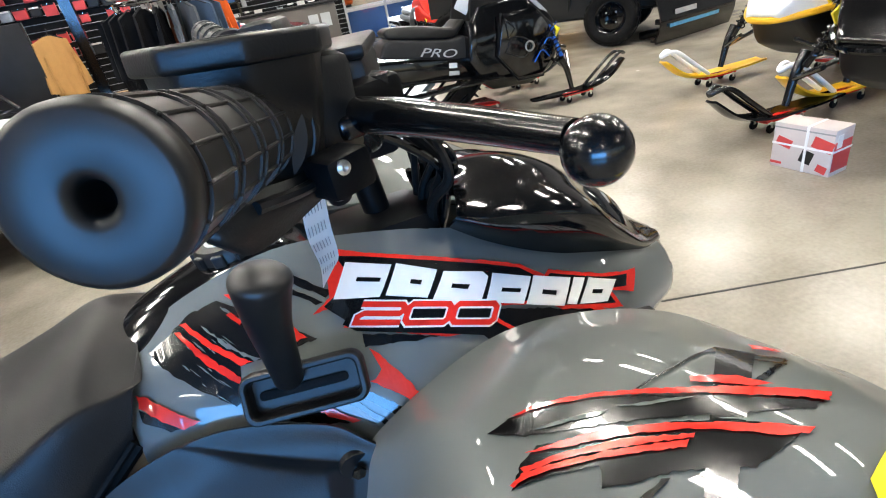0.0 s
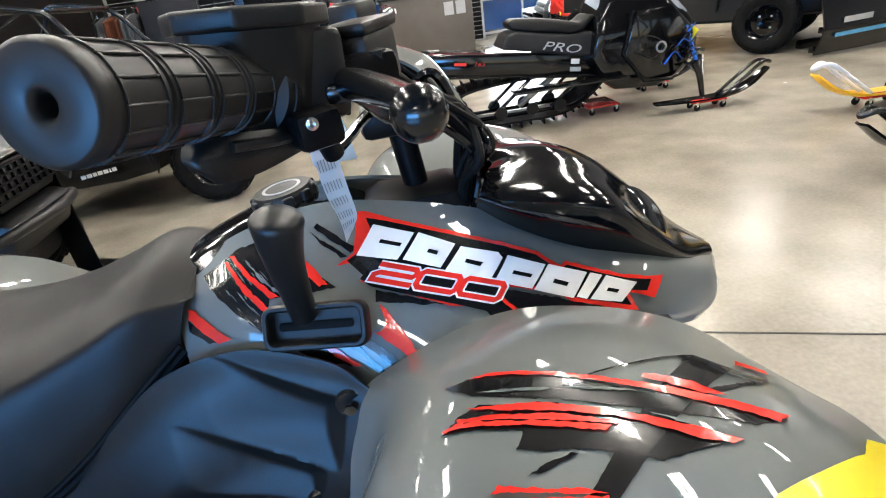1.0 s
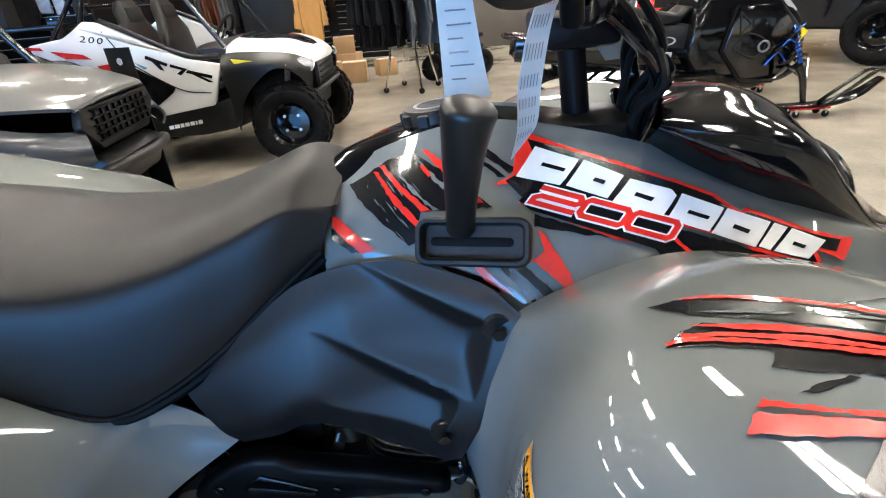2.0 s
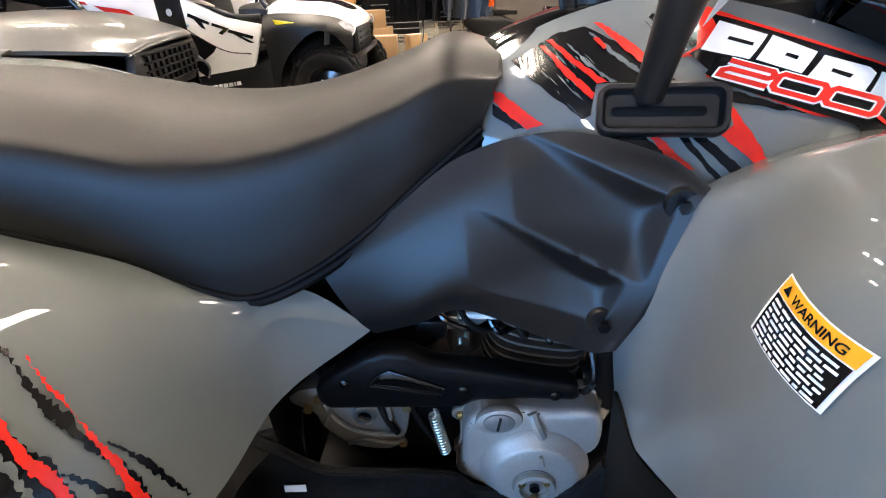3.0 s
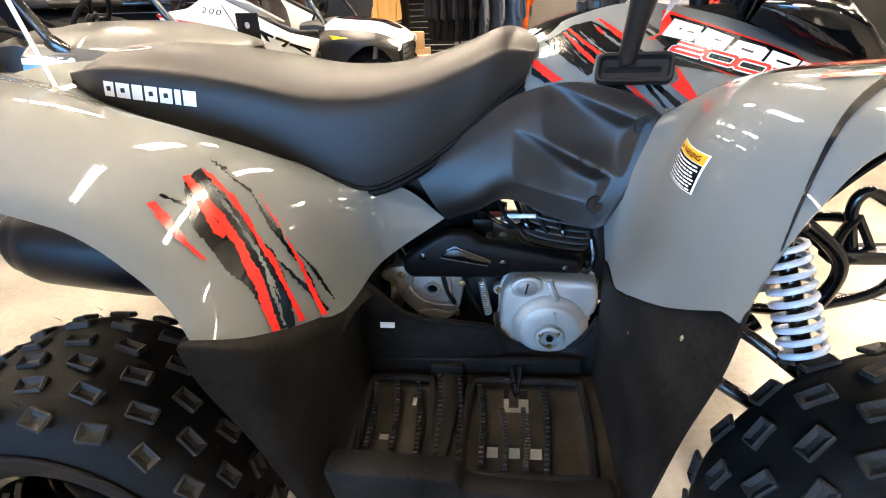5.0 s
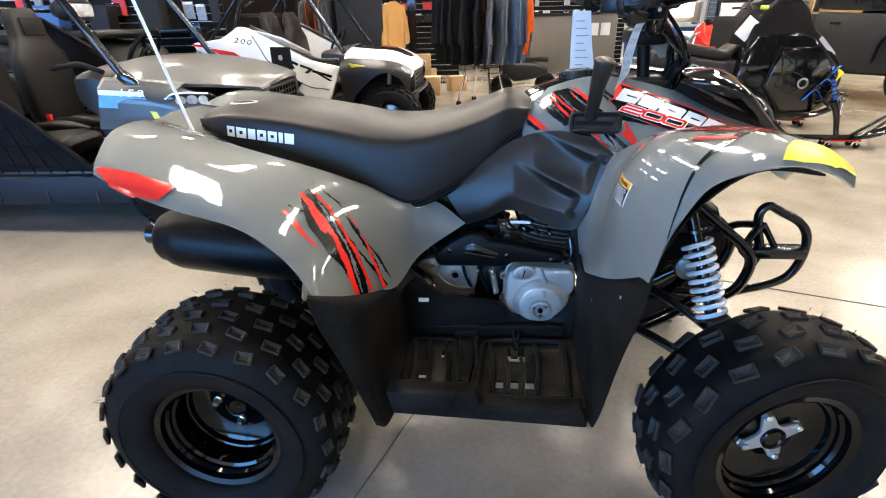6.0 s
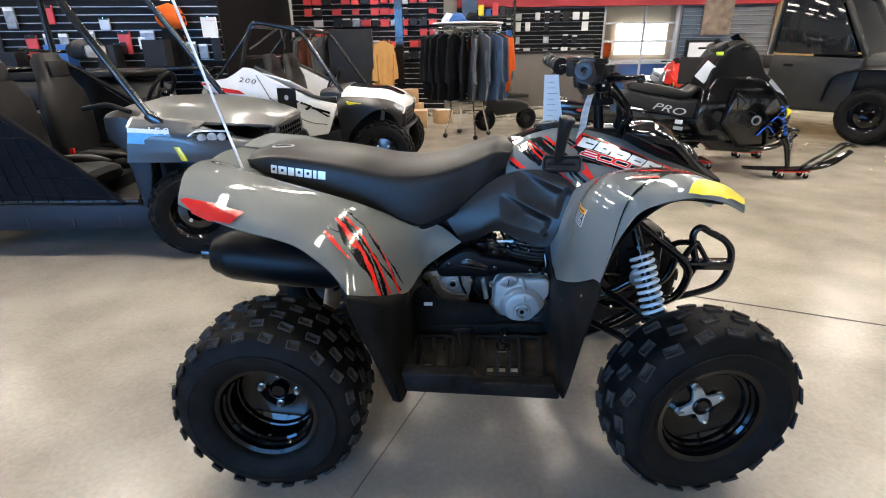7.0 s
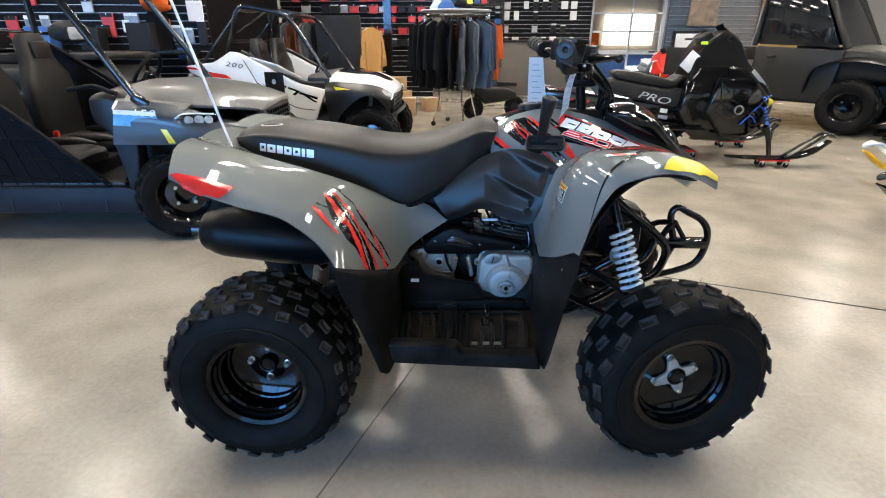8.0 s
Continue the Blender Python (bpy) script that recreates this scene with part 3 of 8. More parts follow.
def panel_relief(u, v, p):
    """Two wedge-shaped pockets that deepen forwards, and a raised front edge."""
    dy = 0.0
    for top, low, wall, x0, steep in ((((.715, .777), (.790, .745)), ((.655, .722), (.757, .676)), ((.777, .687), (.793, .736)), .665, .7), (((.650, .724), (.757, .669)), ((.612, .664), (.738, .629)), ((.742, .634), (.758, .669)), .622, .6)):
        d = soft_min(.17 * (p.x - x0), -over(p, *top) * steep, over(p, *low) * .42, over(p, *wall) * .75, .014)
        dy += max(0, d)
    d, t = dist_line(p.x, p.z, (.820, .752), (.744, .590))
    dy -= 0.004 * max(0, 1 - d / 0.03)
    return p + Vector((0, dy, 0))


for side in (False, True):
    tank = part("tank_cover", skin(TANK, 48, 20, 0.004, side), grey_paint, quad, "glossy grey tank cover")
    ffen = part("front_fender", skin(FRONT, 56, 28, 0.004, side, lipped), grey_paint, quad, "glossy grey front fender")
    rfen = part("rear_fender", skin(REAR, 56, 28, 0.004, side, lipped), grey_paint, quad, "glossy grey rear fender")
    pan = part("side_panel", skin(PANEL, 150, 120, 0.004, side, panel_relief), black_plastic, quad, "matte black moulded side panel")
    if not side:
        TANK_OB, FRONT_OB, REAR_OB, PANEL_OB = tank, ffen, rfen, pan

pod_net = []
for e, s, c in zip(POD_EDGE, POD_SHOULDER, POD_CROWN):
    top = tuple(0.45 * a + 0.55 * b for a, b in zip(s, c))
    top = (top[0], top[1], top[2] + 0.004)
    f = lambda p: (p[0], -p[1], p[2])
    pod_net.append([e, s, top, c, f(top), f(s), f(e)])
pod = part("headlight_pod", skin(pod_net, 44, 36, 0.004), black_gloss, quad, "glossy black headlight pod")
part("headlight", spin([(0.0, 0.0), (0.03, 0.0), (0.034, 0.006), (0.02, 0.012), (0.0, 0.013)], 24, along((1.135, -.045, .806), (1.17, -.075, .85))), tinted_glass, quad, "small headlight lens")

# black tank top with the filler cap, and the rear tail joint between the fenders
TOP = R(
    ((.605, -.07, .80), (.612, -.045, .83), (.615, 0, .845), (.612, .045, .83), (.605, .07, .80)),
    ((.66, -.052, .845), (.66, -.03, .862), (.66, 0, .868), (.66, .03, .862), (.66, .052, .845)),
    ((.73, -.046, .872), (.73, -.03, .884), (.73, 0, .886), (.73, .03, .884), (.73, .046, .872)),
    ((.80, -.046, .880), (.80, -.03, .888), (.80, 0, .888), (.80, .03, .888), (.80, .046, .880)),
    ((.835, -.046, .865), (.84, -.03, .862), (.845, 0, .860), (.84, .03, .862), (.835, .046, .865)),
)
part("tank_top", skin(TOP, 24, 20, 0.003), black_gloss, quad, "glossy black tank top")
cap_m = pose(.755, 0.006, .879, 0, -4, 0)
prof = [(0.0, 0.0), (0.030, 0.0), (0.034, 0.003), (0.034, 0.018), (0.031, 0.022), (0.024, 0.022), (0.0, 0.024)]
b = spin(prof, 40, cap_m)
capo = part("fuel_cap", b, black_plastic, quad, "black ribbed fuel cap")
rib_me = piece_mesh("cap_rib", box(0.012, 0.008, 0.018, None, 0.002), black_plastic)
for k in range(10):
    a = 2 * math.pi * k / 10
    repeat("cap_rib", rib_me, capo, cap_m @ pose(0.033 * math.cos(a), 0.033 * math.sin(a), 0.0105, 0, 0, math.degrees(a) + 90))
part("cap_mark", spin([(0.018, 0.0), (0.0215, 0.0), (0.0215, 0.0006), (0.018, 0.0006)], 32, cap_m @ at(0, 0, 0.0226), closed=True), slat_grey, capo, "grey printed ring")

# seat
SEAT_LOW = [(-.10, .825), (-.02, .785), (.10, .748), (.243, .706), (.34, .664), (.395, .648), (.46, .670), (.52, .705), (.575, .748), (.634, .790)]
SEAT_TOP = [(-.115, .850), (-.03, .872), (.10, .862), (.22, .840), (.31, .820), (.40, .815), (.48, .826), (.55, .846), (.608, .864), (.656, .852)]
WIDTH = [.085, .115, .130, .138, .142, .140, .130, .116, .104, .084]
seat_net = []
for (lx, lz), (tx, tz), w in zip(SEAT_LOW, SEAT_TOP, WIDTH):
    half = [(lx, -w - 0.012, lz), (0.8 * lx + 0.2 * tx, -w - 0.012, lz + 0.28 * (tz - lz)), (tx * 0.75 + lx * 0.25, -w - 0.002, lz + 0.72 * (tz - lz)), (tx, -w * 0.86, tz - 0.018), (tx, -w * 0.5, tz - 0.001)]
    seat_net.append(half + [(tx, 0, tz + 0.003)] + [(p[0], -p[1], p[2]) for p in half[::-1]])
b = skin(seat_net, 90, 60, 0)
ends = [e for e in b.edges if e.is_boundary]
bmesh.ops.holes_fill(b, edges=ends, sides=0)
bmesh.ops.recalc_face_normals(b, faces=b.faces[:])
seat = part("seat", b, vinyl, quad, "black vinyl seat")
SEAT_OB = seat
welt = [(lx, -w - 0.006, lz - 0.006) for (lx, lz), w in zip(SEAT_LOW, WIDTH)]
part("seat_welt", tube(welt, 0.006, 8, 60), rubber, seat, "black seat edge trim")
part("seat_welt", tube([(x, -y, z) for x, y, z in welt], 0.006, 8, 60), rubber, seat, "black seat edge trim")

# graphics on the tank cover
ON_TANK = dict(targets=[TANK_OB], axis="y", parent=TANK_OB)
TANK_BLACK = ([(.6652, .8452), (.7076, .8653), (.7326, .8695), (.7706, .8507), (.8020, .8270), (.7665, .8259), (.7360, .8272), (.7296, .8042), (.7225, .8013), (.6744, .8363)],
    [(.7371, .7905), (.7730, .7880), (.8036, .7608), (.7865, .7655), (.7637, .7758)],
    [(.7985, .7889), (.8056, .7886), (.8364, .7506), (.8297, .7513), (.8089, .7748)],
    [(.8065, .7886), (.8207, .7865), (.8435, .7671), (.8552, .7546), (.8478, .7502), (.8265, .7715)],
    [(.6457, .8129), (.6597, .8059), (.6732, .7932), (.6641, .7920), (.6452, .8038)],
    [(.8390, .8193), (.8568, .8138), (.8819, .8050), (.9079, .7964), (.8810, .8007), (.8374, .8105)],
    [(.7917, .8758), (.8104, .8634), (.8297, .8511), (.8204, .8489), (.8043, .8600), (.7879, .8728)],)
TANK_BLACK += ([(.7831, .8708), (.8038, .8567), (.8168, .8468), (.8101, .8468), (.7920, .8605)],
    [(.9378, .7885), (.9564, .8007), (1.0113, .7817), (1.0555, .7630), (1.0701, .7429), (1.0207, .7608), (.9741, .7721), (.9467, .7770)],)
TANK_RED = ([(.6974, .8596), (.7034, .8604), (.7259, .8419), (.7469, .8276), (.7365, .8272), (.7165, .8435)],
    [(.6919, .8555), (.6968, .8555), (.7158, .8369), (.7340, .8207), (.7317, .8157), (.7106, .8337)],
    [(.7403, .8717), (.7478, .8705), (.7712, .8540), (.7837, .8429), (.7945, .8299), (.7859, .8296), (.7653, .8481)],
    [(.7739, .7888), (.7821, .7886), (.7955, .7764), (.8133, .7608), (.8054, .7608), (.7901, .7708)],
    [(.8400, .8090), (.8463, .8032), (.8632, .7770), (.8688, .7620), (.8621, .7595), (.8480, .7733), (.8305, .7878), (.8403, .7891), (.8451, .7937)],
    [(.6473, .8225), (.6564, .8200), (.6748, .8070), (.6919, .7965), (.6761, .7924), (.6615, .8013), (.6468, .8138)],
    [(.9516, .7937), (.9583, .7928), (.9766, .7762), (.9702, .7763)],)
TANK_RED += ([(1.0489, .7671), (1.0640, .7599), (1.0869, .7458), (1.0950, .7304), (1.0707, .7426), (1.0578, .7564)],
    [(.7374, .8599), (.7420, .8604), (.7483, .8533), (.7458, .8511)],)
TANK_BARE = ([(.7146, .8577), (.7190, .8550), (.7353, .8403), (.7536, .8281), (.7478, .8276), (.7304, .8397)],
    [(.7342, .8652), (.7388, .8634), (.7584, .8473), (.7792, .8316), (.7722, .8328), (.7508, .8478)],)
PLATE_RED = ([(.8335, .8773), (.8419, .8760), (.8620, .8676), (.9227, .8456), (.9720, .8272), (1.0035, .8140), (1.0221, .8004), (1.0292, .8018), (1.0899, .7757), (1.1320, .7596), (1.1128, .7493), (1.0842, .7644), (1.0910, .7471), (1.0722, .7549), (1.0561, .7628), (1.0219, .7757), (1.0103, .7849), (.9616, .8000), (.9533, .7942), (.9380, .7892), (.9066, .7954), (.8257, .8273), (.8365, .8332), (.8609, .8398), (.8456, .8409), (.8055, .8416), (.8427, .8552), (.8476, .8636)],)
PLATE_BLACK = ([(.8410, .8711), (.8614, .8648), (.9219, .8431), (.9708, .8250), (1.0001, .8127), (1.0185, .7982), (1.0288, .7990), (1.0873, .7737), (1.1147, .7634), (1.1056, .7579), (1.0779, .7686), (1.0832, .7543), (1.0582, .7651), (1.0251, .7777), (1.0122, .7868), (.9573, .8037), (.9484, .7956), (.9378, .7923), (.9073, .7984), (.8333, .8272), (.8405, .8311), (.8730, .8398), (.8462, .8441), (.8163, .8436), (.8469, .8538), (.8524, .8621)],)
PLATE_WHITE = ([(.8260, .8457), (.8645, .8361), (.8696, .8394), (.8858, .8515), (.8472, .8649)],
    [(.8699, .8354), (.9045, .8231), (.9237, .8364), (.8902, .8509)],
    [(.9083, .8206), (.9156, .8148), (.9493, .8063), (.9667, .8182), (.9637, .8224), (.9286, .8337)],
    [(.9532, .8047), (.9868, .7927), (1.0069, .8045), (.9721, .8187)],
    [(.9887, .7916), (1.0248, .7770), (1.0464, .7894), (1.0097, .8040)],
    [(1.0279, .7771), (1.0377, .7729), (1.0613, .7834), (1.0497, .7883)],
    [(1.0409, .7718), (1.0732, .7603), (1.0962, .7676), (1.0652, .7821)],)
PLATE_SLIT = ([(.8523, .8531), (.8723, .8467), (.8696, .8447), (.8497, .8510)],
    [(.8971, .8380), (.9063, .8348), (.9035, .8324), (.8944, .8361)],
    [(.9314, .8245), (.9466, .8191), (.9426, .8170), (.9286, .8225)],
    [(.9743, .8080), (.9914, .8016), (.9884, .7999), (.9714, .8062)],
    [(1.0116, .7937), (1.0247, .7879), (1.0214, .7860), (1.0084, .7917)],
    [(1.0632, .7739), (1.0742, .7691), (1.0708, .7676), (1.0600, .7723)],)
for k, o in enumerate(TANK_BLACK):
    sticker("decal_stroke", [torn(o, .0012, 300 + k, .004)], decal_black, label="black brush-stroke graphic", offset=.0008 + .00005 * k, fine=.012, **ON_TANK)
for k, o in enumerate(TANK_RED):
    sticker("decal_stroke", [torn(o, .0010, 320 + k, .003)], decal_red, label="red brush-stroke graphic", offset=.0018 + .00005 * k, fine=.012, **ON_TANK)
for k, o in enumerate(TANK_BARE):
    sticker("decal_stroke", [torn(o, .0014, 340 + k, .003)], grey_paint, label="bare grey streak in the graphic", offset=.0015 + .00005 * k, fine=.012, **ON_TANK)
tagged(sticker("bare_fleck", flecks([(.70, .85), (.73, .82)], .04, 20, 7, .006, .0008) + flecks([(.83, .79), (.86, .76)], .02, 14, 8, .006, .0008), grey_paint, offset=.0015, joined=True, **ON_TANK), kind="stuff")
sticker("decal", [torn(PLATE_RED[0], .0006, 350)], decal_red, label="red-edged name graphic", offset=.0022, **ON_TANK)
sticker("decal", [PLATE_BLACK[0]], decal_black, offset=.0026, **ON_TANK)
sticker("decal_block", list(PLATE_WHITE), decal_white, label="white slanted block of the name graphic", offset=.0030, fine=.010, **ON_TANK)
sticker("decal_block", list(PLATE_SLIT), decal_black, offset=.0034, fine=.010, **ON_TANK)


def num(k):
    return lambda s, t: (.8335 + .0395 * (k + .96 * s / 2.1) + .0135 * t + .001, .8265 - .0122 * (k + .96 * s / 2.1) + .0105 * t)


ZERO = [(.22, .06), (1.88, .06), (2.04, .22), (2.04, .78), (1.88, .94), (.22, .94), (.06, .78), (.06, .22)]
TWO = [(.06, .92), (1.90, .92), (2.03, .78), (2.03, .62), (1.88, .50), (.30, .50), (.06, .34), (.06, .08), (2.06, .08)]
sticker("decal_number_ground", [[(.826, .829), (.846, .841), (.968, .801), (.940, .786), (.835, .822)]], decal_black, offset=0.0029, **ON_TANK)
for mat_, w, off in ((decal_white, .44, 0.0038), (decal_red, .27, 0.0043)):
    for k, digit in enumerate((TWO, ZERO, ZERO)):
        sticker("decal_number", inked(digit, w, num(k), digit is ZERO), mat_, offset=off, joined=True, label="digit of the outlined number 200", fine=.02, **ON_TANK)
sticker("decal_mark", [[(1.223, .704), (1.236, .699), (1.235, .690), (1.222, .695)]], decal_white, label="small white maker's mark", offset=0.0012, **ON_TANK)

# graphics on the front fender
ON_FRONT = dict(targets=[FRONT_OB], axis="z", parent=FRONT_OB)
FENDER_BLACK = ([(.8876, -.2640), (.9045, -.2618), (.9284, -.2651), (.9588, -.2842), (.9839, -.3010), (1.0088, -.3177), (1.0232, -.3265), (1.0687, -.3415), (1.0712, -.3472), (1.0562, -.3503), (1.0141, -.3385), (.9848, -.3231), (.9544, -.3068), (.9273, -.2939), (.9055, -.2833)],
    [(.8806, -.3115), (.8938, -.2989), (.9078, -.2933), (.9231, -.3004), (.9441, -.3044), (.9828, -.3253), (1.0123, -.3438), (1.0412, -.3611), (1.0205, -.3641), (.9937, -.3673), (.9604, -.3496), (.9342, -.3422), (.9219, -.3372), (.9290, -.3252), (.9112, -.3187), (.8957, -.3142)],
    [(1.0373, -.3218), (1.0621, -.3131), (1.1029, -.2974), (1.1050, -.2993), (1.0625, -.3175), (1.0437, -.3242)],
    [(.9237, -.3556), (.9351, -.3510), (.9507, -.3482), (.9544, -.3506), (.9397, -.3542), (.9340, -.3557)],)
FENDER_RED = ([(.9010, -.2627), (.9248, -.2639), (.9422, -.2709), (.9612, -.2809), (1.0043, -.3069), (1.0421, -.3255), (1.0849, -.3415), (1.0729, -.3481), (1.0529, -.3391), (1.0318, -.3305), (.9976, -.3094), (.9588, -.2842), (.9263, -.2687)],
    [(1.0147, -.3006), (1.0403, -.3111), (1.0551, -.3264), (1.0395, -.3239), (1.0110, -.3053)],
    [(.8991, -.2950), (.9200, -.2992), (.9431, -.3058), (.9767, -.3233), (1.0062, -.3419), (1.0409, -.3619), (1.0330, -.3640), (1.0187, -.3591), (1.0010, -.3467), (.9853, -.3352), (.9506, -.3168), (.9200, -.3053)],
    [(.8918, -.3026), (.9182, -.3079), (.9494, -.3183), (.9836, -.3369), (.9807, -.3391), (.9483, -.3246), (.9157, -.3118), (.8924, -.3069)],)
FENDER_RED += ([(.8819, -.3090), (.8907, -.3060), (.9153, -.3125), (.9397, -.3209), (.9783, -.3385), (.9733, -.3417), (.9368, -.3247), (.9128, -.3163), (.8938, -.3110), (.8830, -.3117)],
    [(1.0956, -.2736), (1.1143, -.2812), (1.1116, -.2885), (1.0903, -.2817)],
    [(.8926, -.3738), (.8987, -.3651), (.9024, -.3637), (.9308, -.3702), (.9598, -.3772), (.9610, -.3834), (.9422, -.3818), (.9222, -.3792)],
    [(.9017, -.3610), (.9071, -.3569), (.9275, -.3642), (.9496, -.3705), (.9607, -.3766), (.9460, -.3727), (.9265, -.3670)],)
FENDER_BARE = ([(.9071, -.2805), (.9253, -.2843), (.9453, -.2914), (.9583, -.2963), (.9498, -.2966), (.9302, -.2894)],
    [(.9621, -.2968), (.9774, -.3037), (.9956, -.3116), (1.0094, -.3192), (.9936, -.3137), (.9724, -.3046)],
    [(1.0016, -.3349), (1.0162, -.3440), (1.0321, -.3550), (1.0142, -.3457)],)
FENDER_LINE = ([(.9812, -.2914), (1.0197, -.2857), (1.0640, -.2737), (1.0859, -.2879), (.8283, -.4837), (1.0608, -.2771), (1.0184, -.2881), (.9813, -.2928)],
    [(1.0522, -.2774), (1.1054, -.2965), (1.1015, -.2993), (1.0492, -.2803)],
    [(1.0509, -.2845), (1.0956, -.3044), (1.0924, -.3068), (1.0488, -.2865)],)
for group, mt, off, jag, seed, label in ((FENDER_BLACK, decal_black, .0008, .0011, 360, "black claw-mark graphic"), (FENDER_BARE, grey_paint, .0014, .0010, 380, "bare grey streak in the graphic"), (FENDER_RED, decal_red, .0018, .0010, 370, "red claw-mark graphic"), (FENDER_LINE, decal_black, .0011, .0003, 390, "thin black line")):
    for k, o in enumerate(group):
        sticker("decal_stroke", [torn(o, jag, seed + k, .003)], mt, label=label, offset=off + .00005 * k, fine=.010, **ON_FRONT)
sticker("side_reflector", [[(1.128, -.350), (1.110, -.366), (1.073, -.380), (1.035, -.393), (1.015, -.418), (.999, -.4435), (1.03, -.440), (1.06, -.430), (1.085, -.4205), (1.12, -.395), (1.145, -.375), (1.157, -.345)]], yellow_plastic, [FRONT_OB], "z", FRONT_OB, "bright yellow moulded marker", offset=0.003, fine=0.01)
# warning label on the rear face of the front fender
C0, CR, CU = Vector((-.304, .7165)), Vector((-.070, -.001)), Vector((-.006, .0425))
ON_FACE = dict(targets=[FRONT_OB], axis="x", parent=FRONT_OB)


def lab(s, t):
    p = C0 + CR * s + CU * t
    return (p.x, p.y)


sticker("warning_label", [[lab(0, 0), lab(1, 0), lab(1, 1), lab(0, 1)]], decal_white, label="orange, black and white warning label", offset=0.0012, fine=0.006, **ON_FACE)
sticker("label_field", [[lab(.04, .03), lab(.96, .03), lab(.96, .72), lab(.04, .72)]], decal_black, offset=0.0017, fine=0.006, **ON_FACE)
sticker("label_field", [[lab(.03, .74), lab(.97, .74), lab(.97, .98), lab(.03, .98)]], orange_label, offset=0.0017, fine=0.006, **ON_FACE)
sticker("label_word", [], decal_black, flat=flat_words("WARNING", lab(.24, .79), CR * .62, CU * .13, axis="x"), offset=0.0021, label="word WARNING", **ON_FACE)
sticker("label_word", [[lab(.08, .80), lab(.20, .80), lab(.14, .94)]], decal_black, offset=0.0021, **ON_FACE)
bars = []
rnd = random.Random(5)
for k in range(8):
    t = .67 - k * .082
    s = .08
    while s < .86:
        w = .05 + .12 * rnd.random()
        bars.append([lab(s, t - .042), lab(min(.92, s + w), t - .042), lab(min(.92, s + w), t), lab(s, t)])
        s += w + .025
tagged(sticker("label_print", bars, decal_white, offset=0.0021, joined=True, **ON_FACE), kind="stuff")

# graphics on the rear fender
ON_REAR = dict(targets=[REAR_OB], axis="y", parent=REAR_OB)
REAR_BLACK = ([(.2127, .7312), (.2151, .7375), (.2183, .7386), (.2299, .7283), (.2475, .7082), (.2800, .6656), (.3014, .6308), (.3156, .5891), (.3278, .5379), (.3236, .5400), (.3139, .5525), (.3037, .5794), (.2876, .6145), (.2536, .6664), (.2361, .6904), (.2258, .7088)],
    [(.2133, .7477), (.2359, .7324), (.2673, .7013), (.3041, .6462), (.3226, .6038), (.3201, .6044), (.3046, .6378), (.2690, .6974), (.2370, .7295)],
    [(.3054, .6183), (.3100, .6122), (.3315, .5709), (.3523, .5232), (.3493, .5242), (.3285, .5700)],
    [(.3196, .6148), (.3369, .5817), (.3565, .5289), (.3544, .5306), (.3335, .5832)],
    [(.3266, .5955), (.3350, .5741), (.3443, .5392), (.3411, .5394), (.3332, .5658)],
    [(.1986, .7261), (.1994, .7274), (.2270, .7114), (.2270, .7083)],)
REAR_BLACK += ([(.2915, .6605), (.3054, .6396), (.3201, .6108), (.3182, .6116), (.3046, .6378)],)
REAR_RED = ([(.2082, .7361), (.2131, .7359), (.2311, .7197), (.2569, .6874), (.2785, .6537), (.2945, .6195), (.3058, .5856), (.3180, .5465), (.3131, .5511), (.3034, .5779), (.2922, .6103), (.2744, .6513), (.2502, .6891), (.2312, .7122)],
    [(.2221, .7222), (.2448, .6973), (.2630, .6699), (.2616, .6669), (.2536, .6757), (.2366, .7020)],
    [(.2189, .7384), (.2320, .7285), (.2573, .7020), (.2762, .6740), (.2898, .6491), (.3041, .6220), (.3191, .5778), (.3342, .5348), (.3297, .5377), (.3167, .5766), (.3018, .6176), (.2873, .6488), (.2709, .6769), (.2503, .7061)],
    [(.1924, .7228), (.1995, .7219), (.2172, .7050), (.2335, .6845), (.2560, .6564), (.2551, .6552), (.2327, .6808), (.2129, .7014)],)
REAR_RED += ([(.2755, .6927), (.2979, .6596), (.3113, .6325), (.3258, .5972), (.3399, .5537), (.3506, .5203), (.3458, .5241), (.3360, .5543), (.3227, .5975), (.3059, .6433)],)
REAR_BARE = ([(.2273, .7294), (.2492, .7054), (.2693, .6759), (.2905, .6407), (.3071, .5980), (.3133, .5760), (.3062, .5945), (.2892, .6389), (.2635, .6814), (.2442, .7079)],
    [(.2951, .6256), (.3048, .6005), (.3153, .5664), (.3209, .5461), (.3185, .5500), (.3100, .5764), (.3008, .6048)],)
for group, mt, off, jag, seed, label in ((REAR_BLACK, decal_black, .0008, .0009, 400, "black claw-mark graphic"), (REAR_BARE, grey_paint, .0014, .0009, 420, "bare grey streak in the graphic"), (REAR_RED, decal_red, .0018, .0007, 410, "red claw-mark graphic")):
    for k, o in enumerate(group):
        sticker("decal_stroke", [torn(o, jag, seed + k, .0025)], mt, label=label, offset=off + .00005 * k, fine=.008, **ON_REAR)
sticker("tail_reflector", [[(-.136, .812), (-.122, .815), (-.06, .803), (.018, .779), (-.006, .762), (-.05, .772), (-.10, .790)]], red_plastic, [REAR_OB], "y", REAR_OB, "glossy red tail reflector", offset=0.004, fine=0.01)

for sg in (-1, 1):
    part("seat_piping", tube([(x, sg * (w + .0125), z + .004) for (x, z), w in zip(SEAT_LOW, WIDTH)], .0038, 8, 60), rubber, SEAT_OB, "black seat piping")

# maker's mark on the seat as plain white bars
ON_SEAT = dict(targets=[SEAT_OB], axis="y", parent=SEAT_OB)
marks = []
s = 0.0
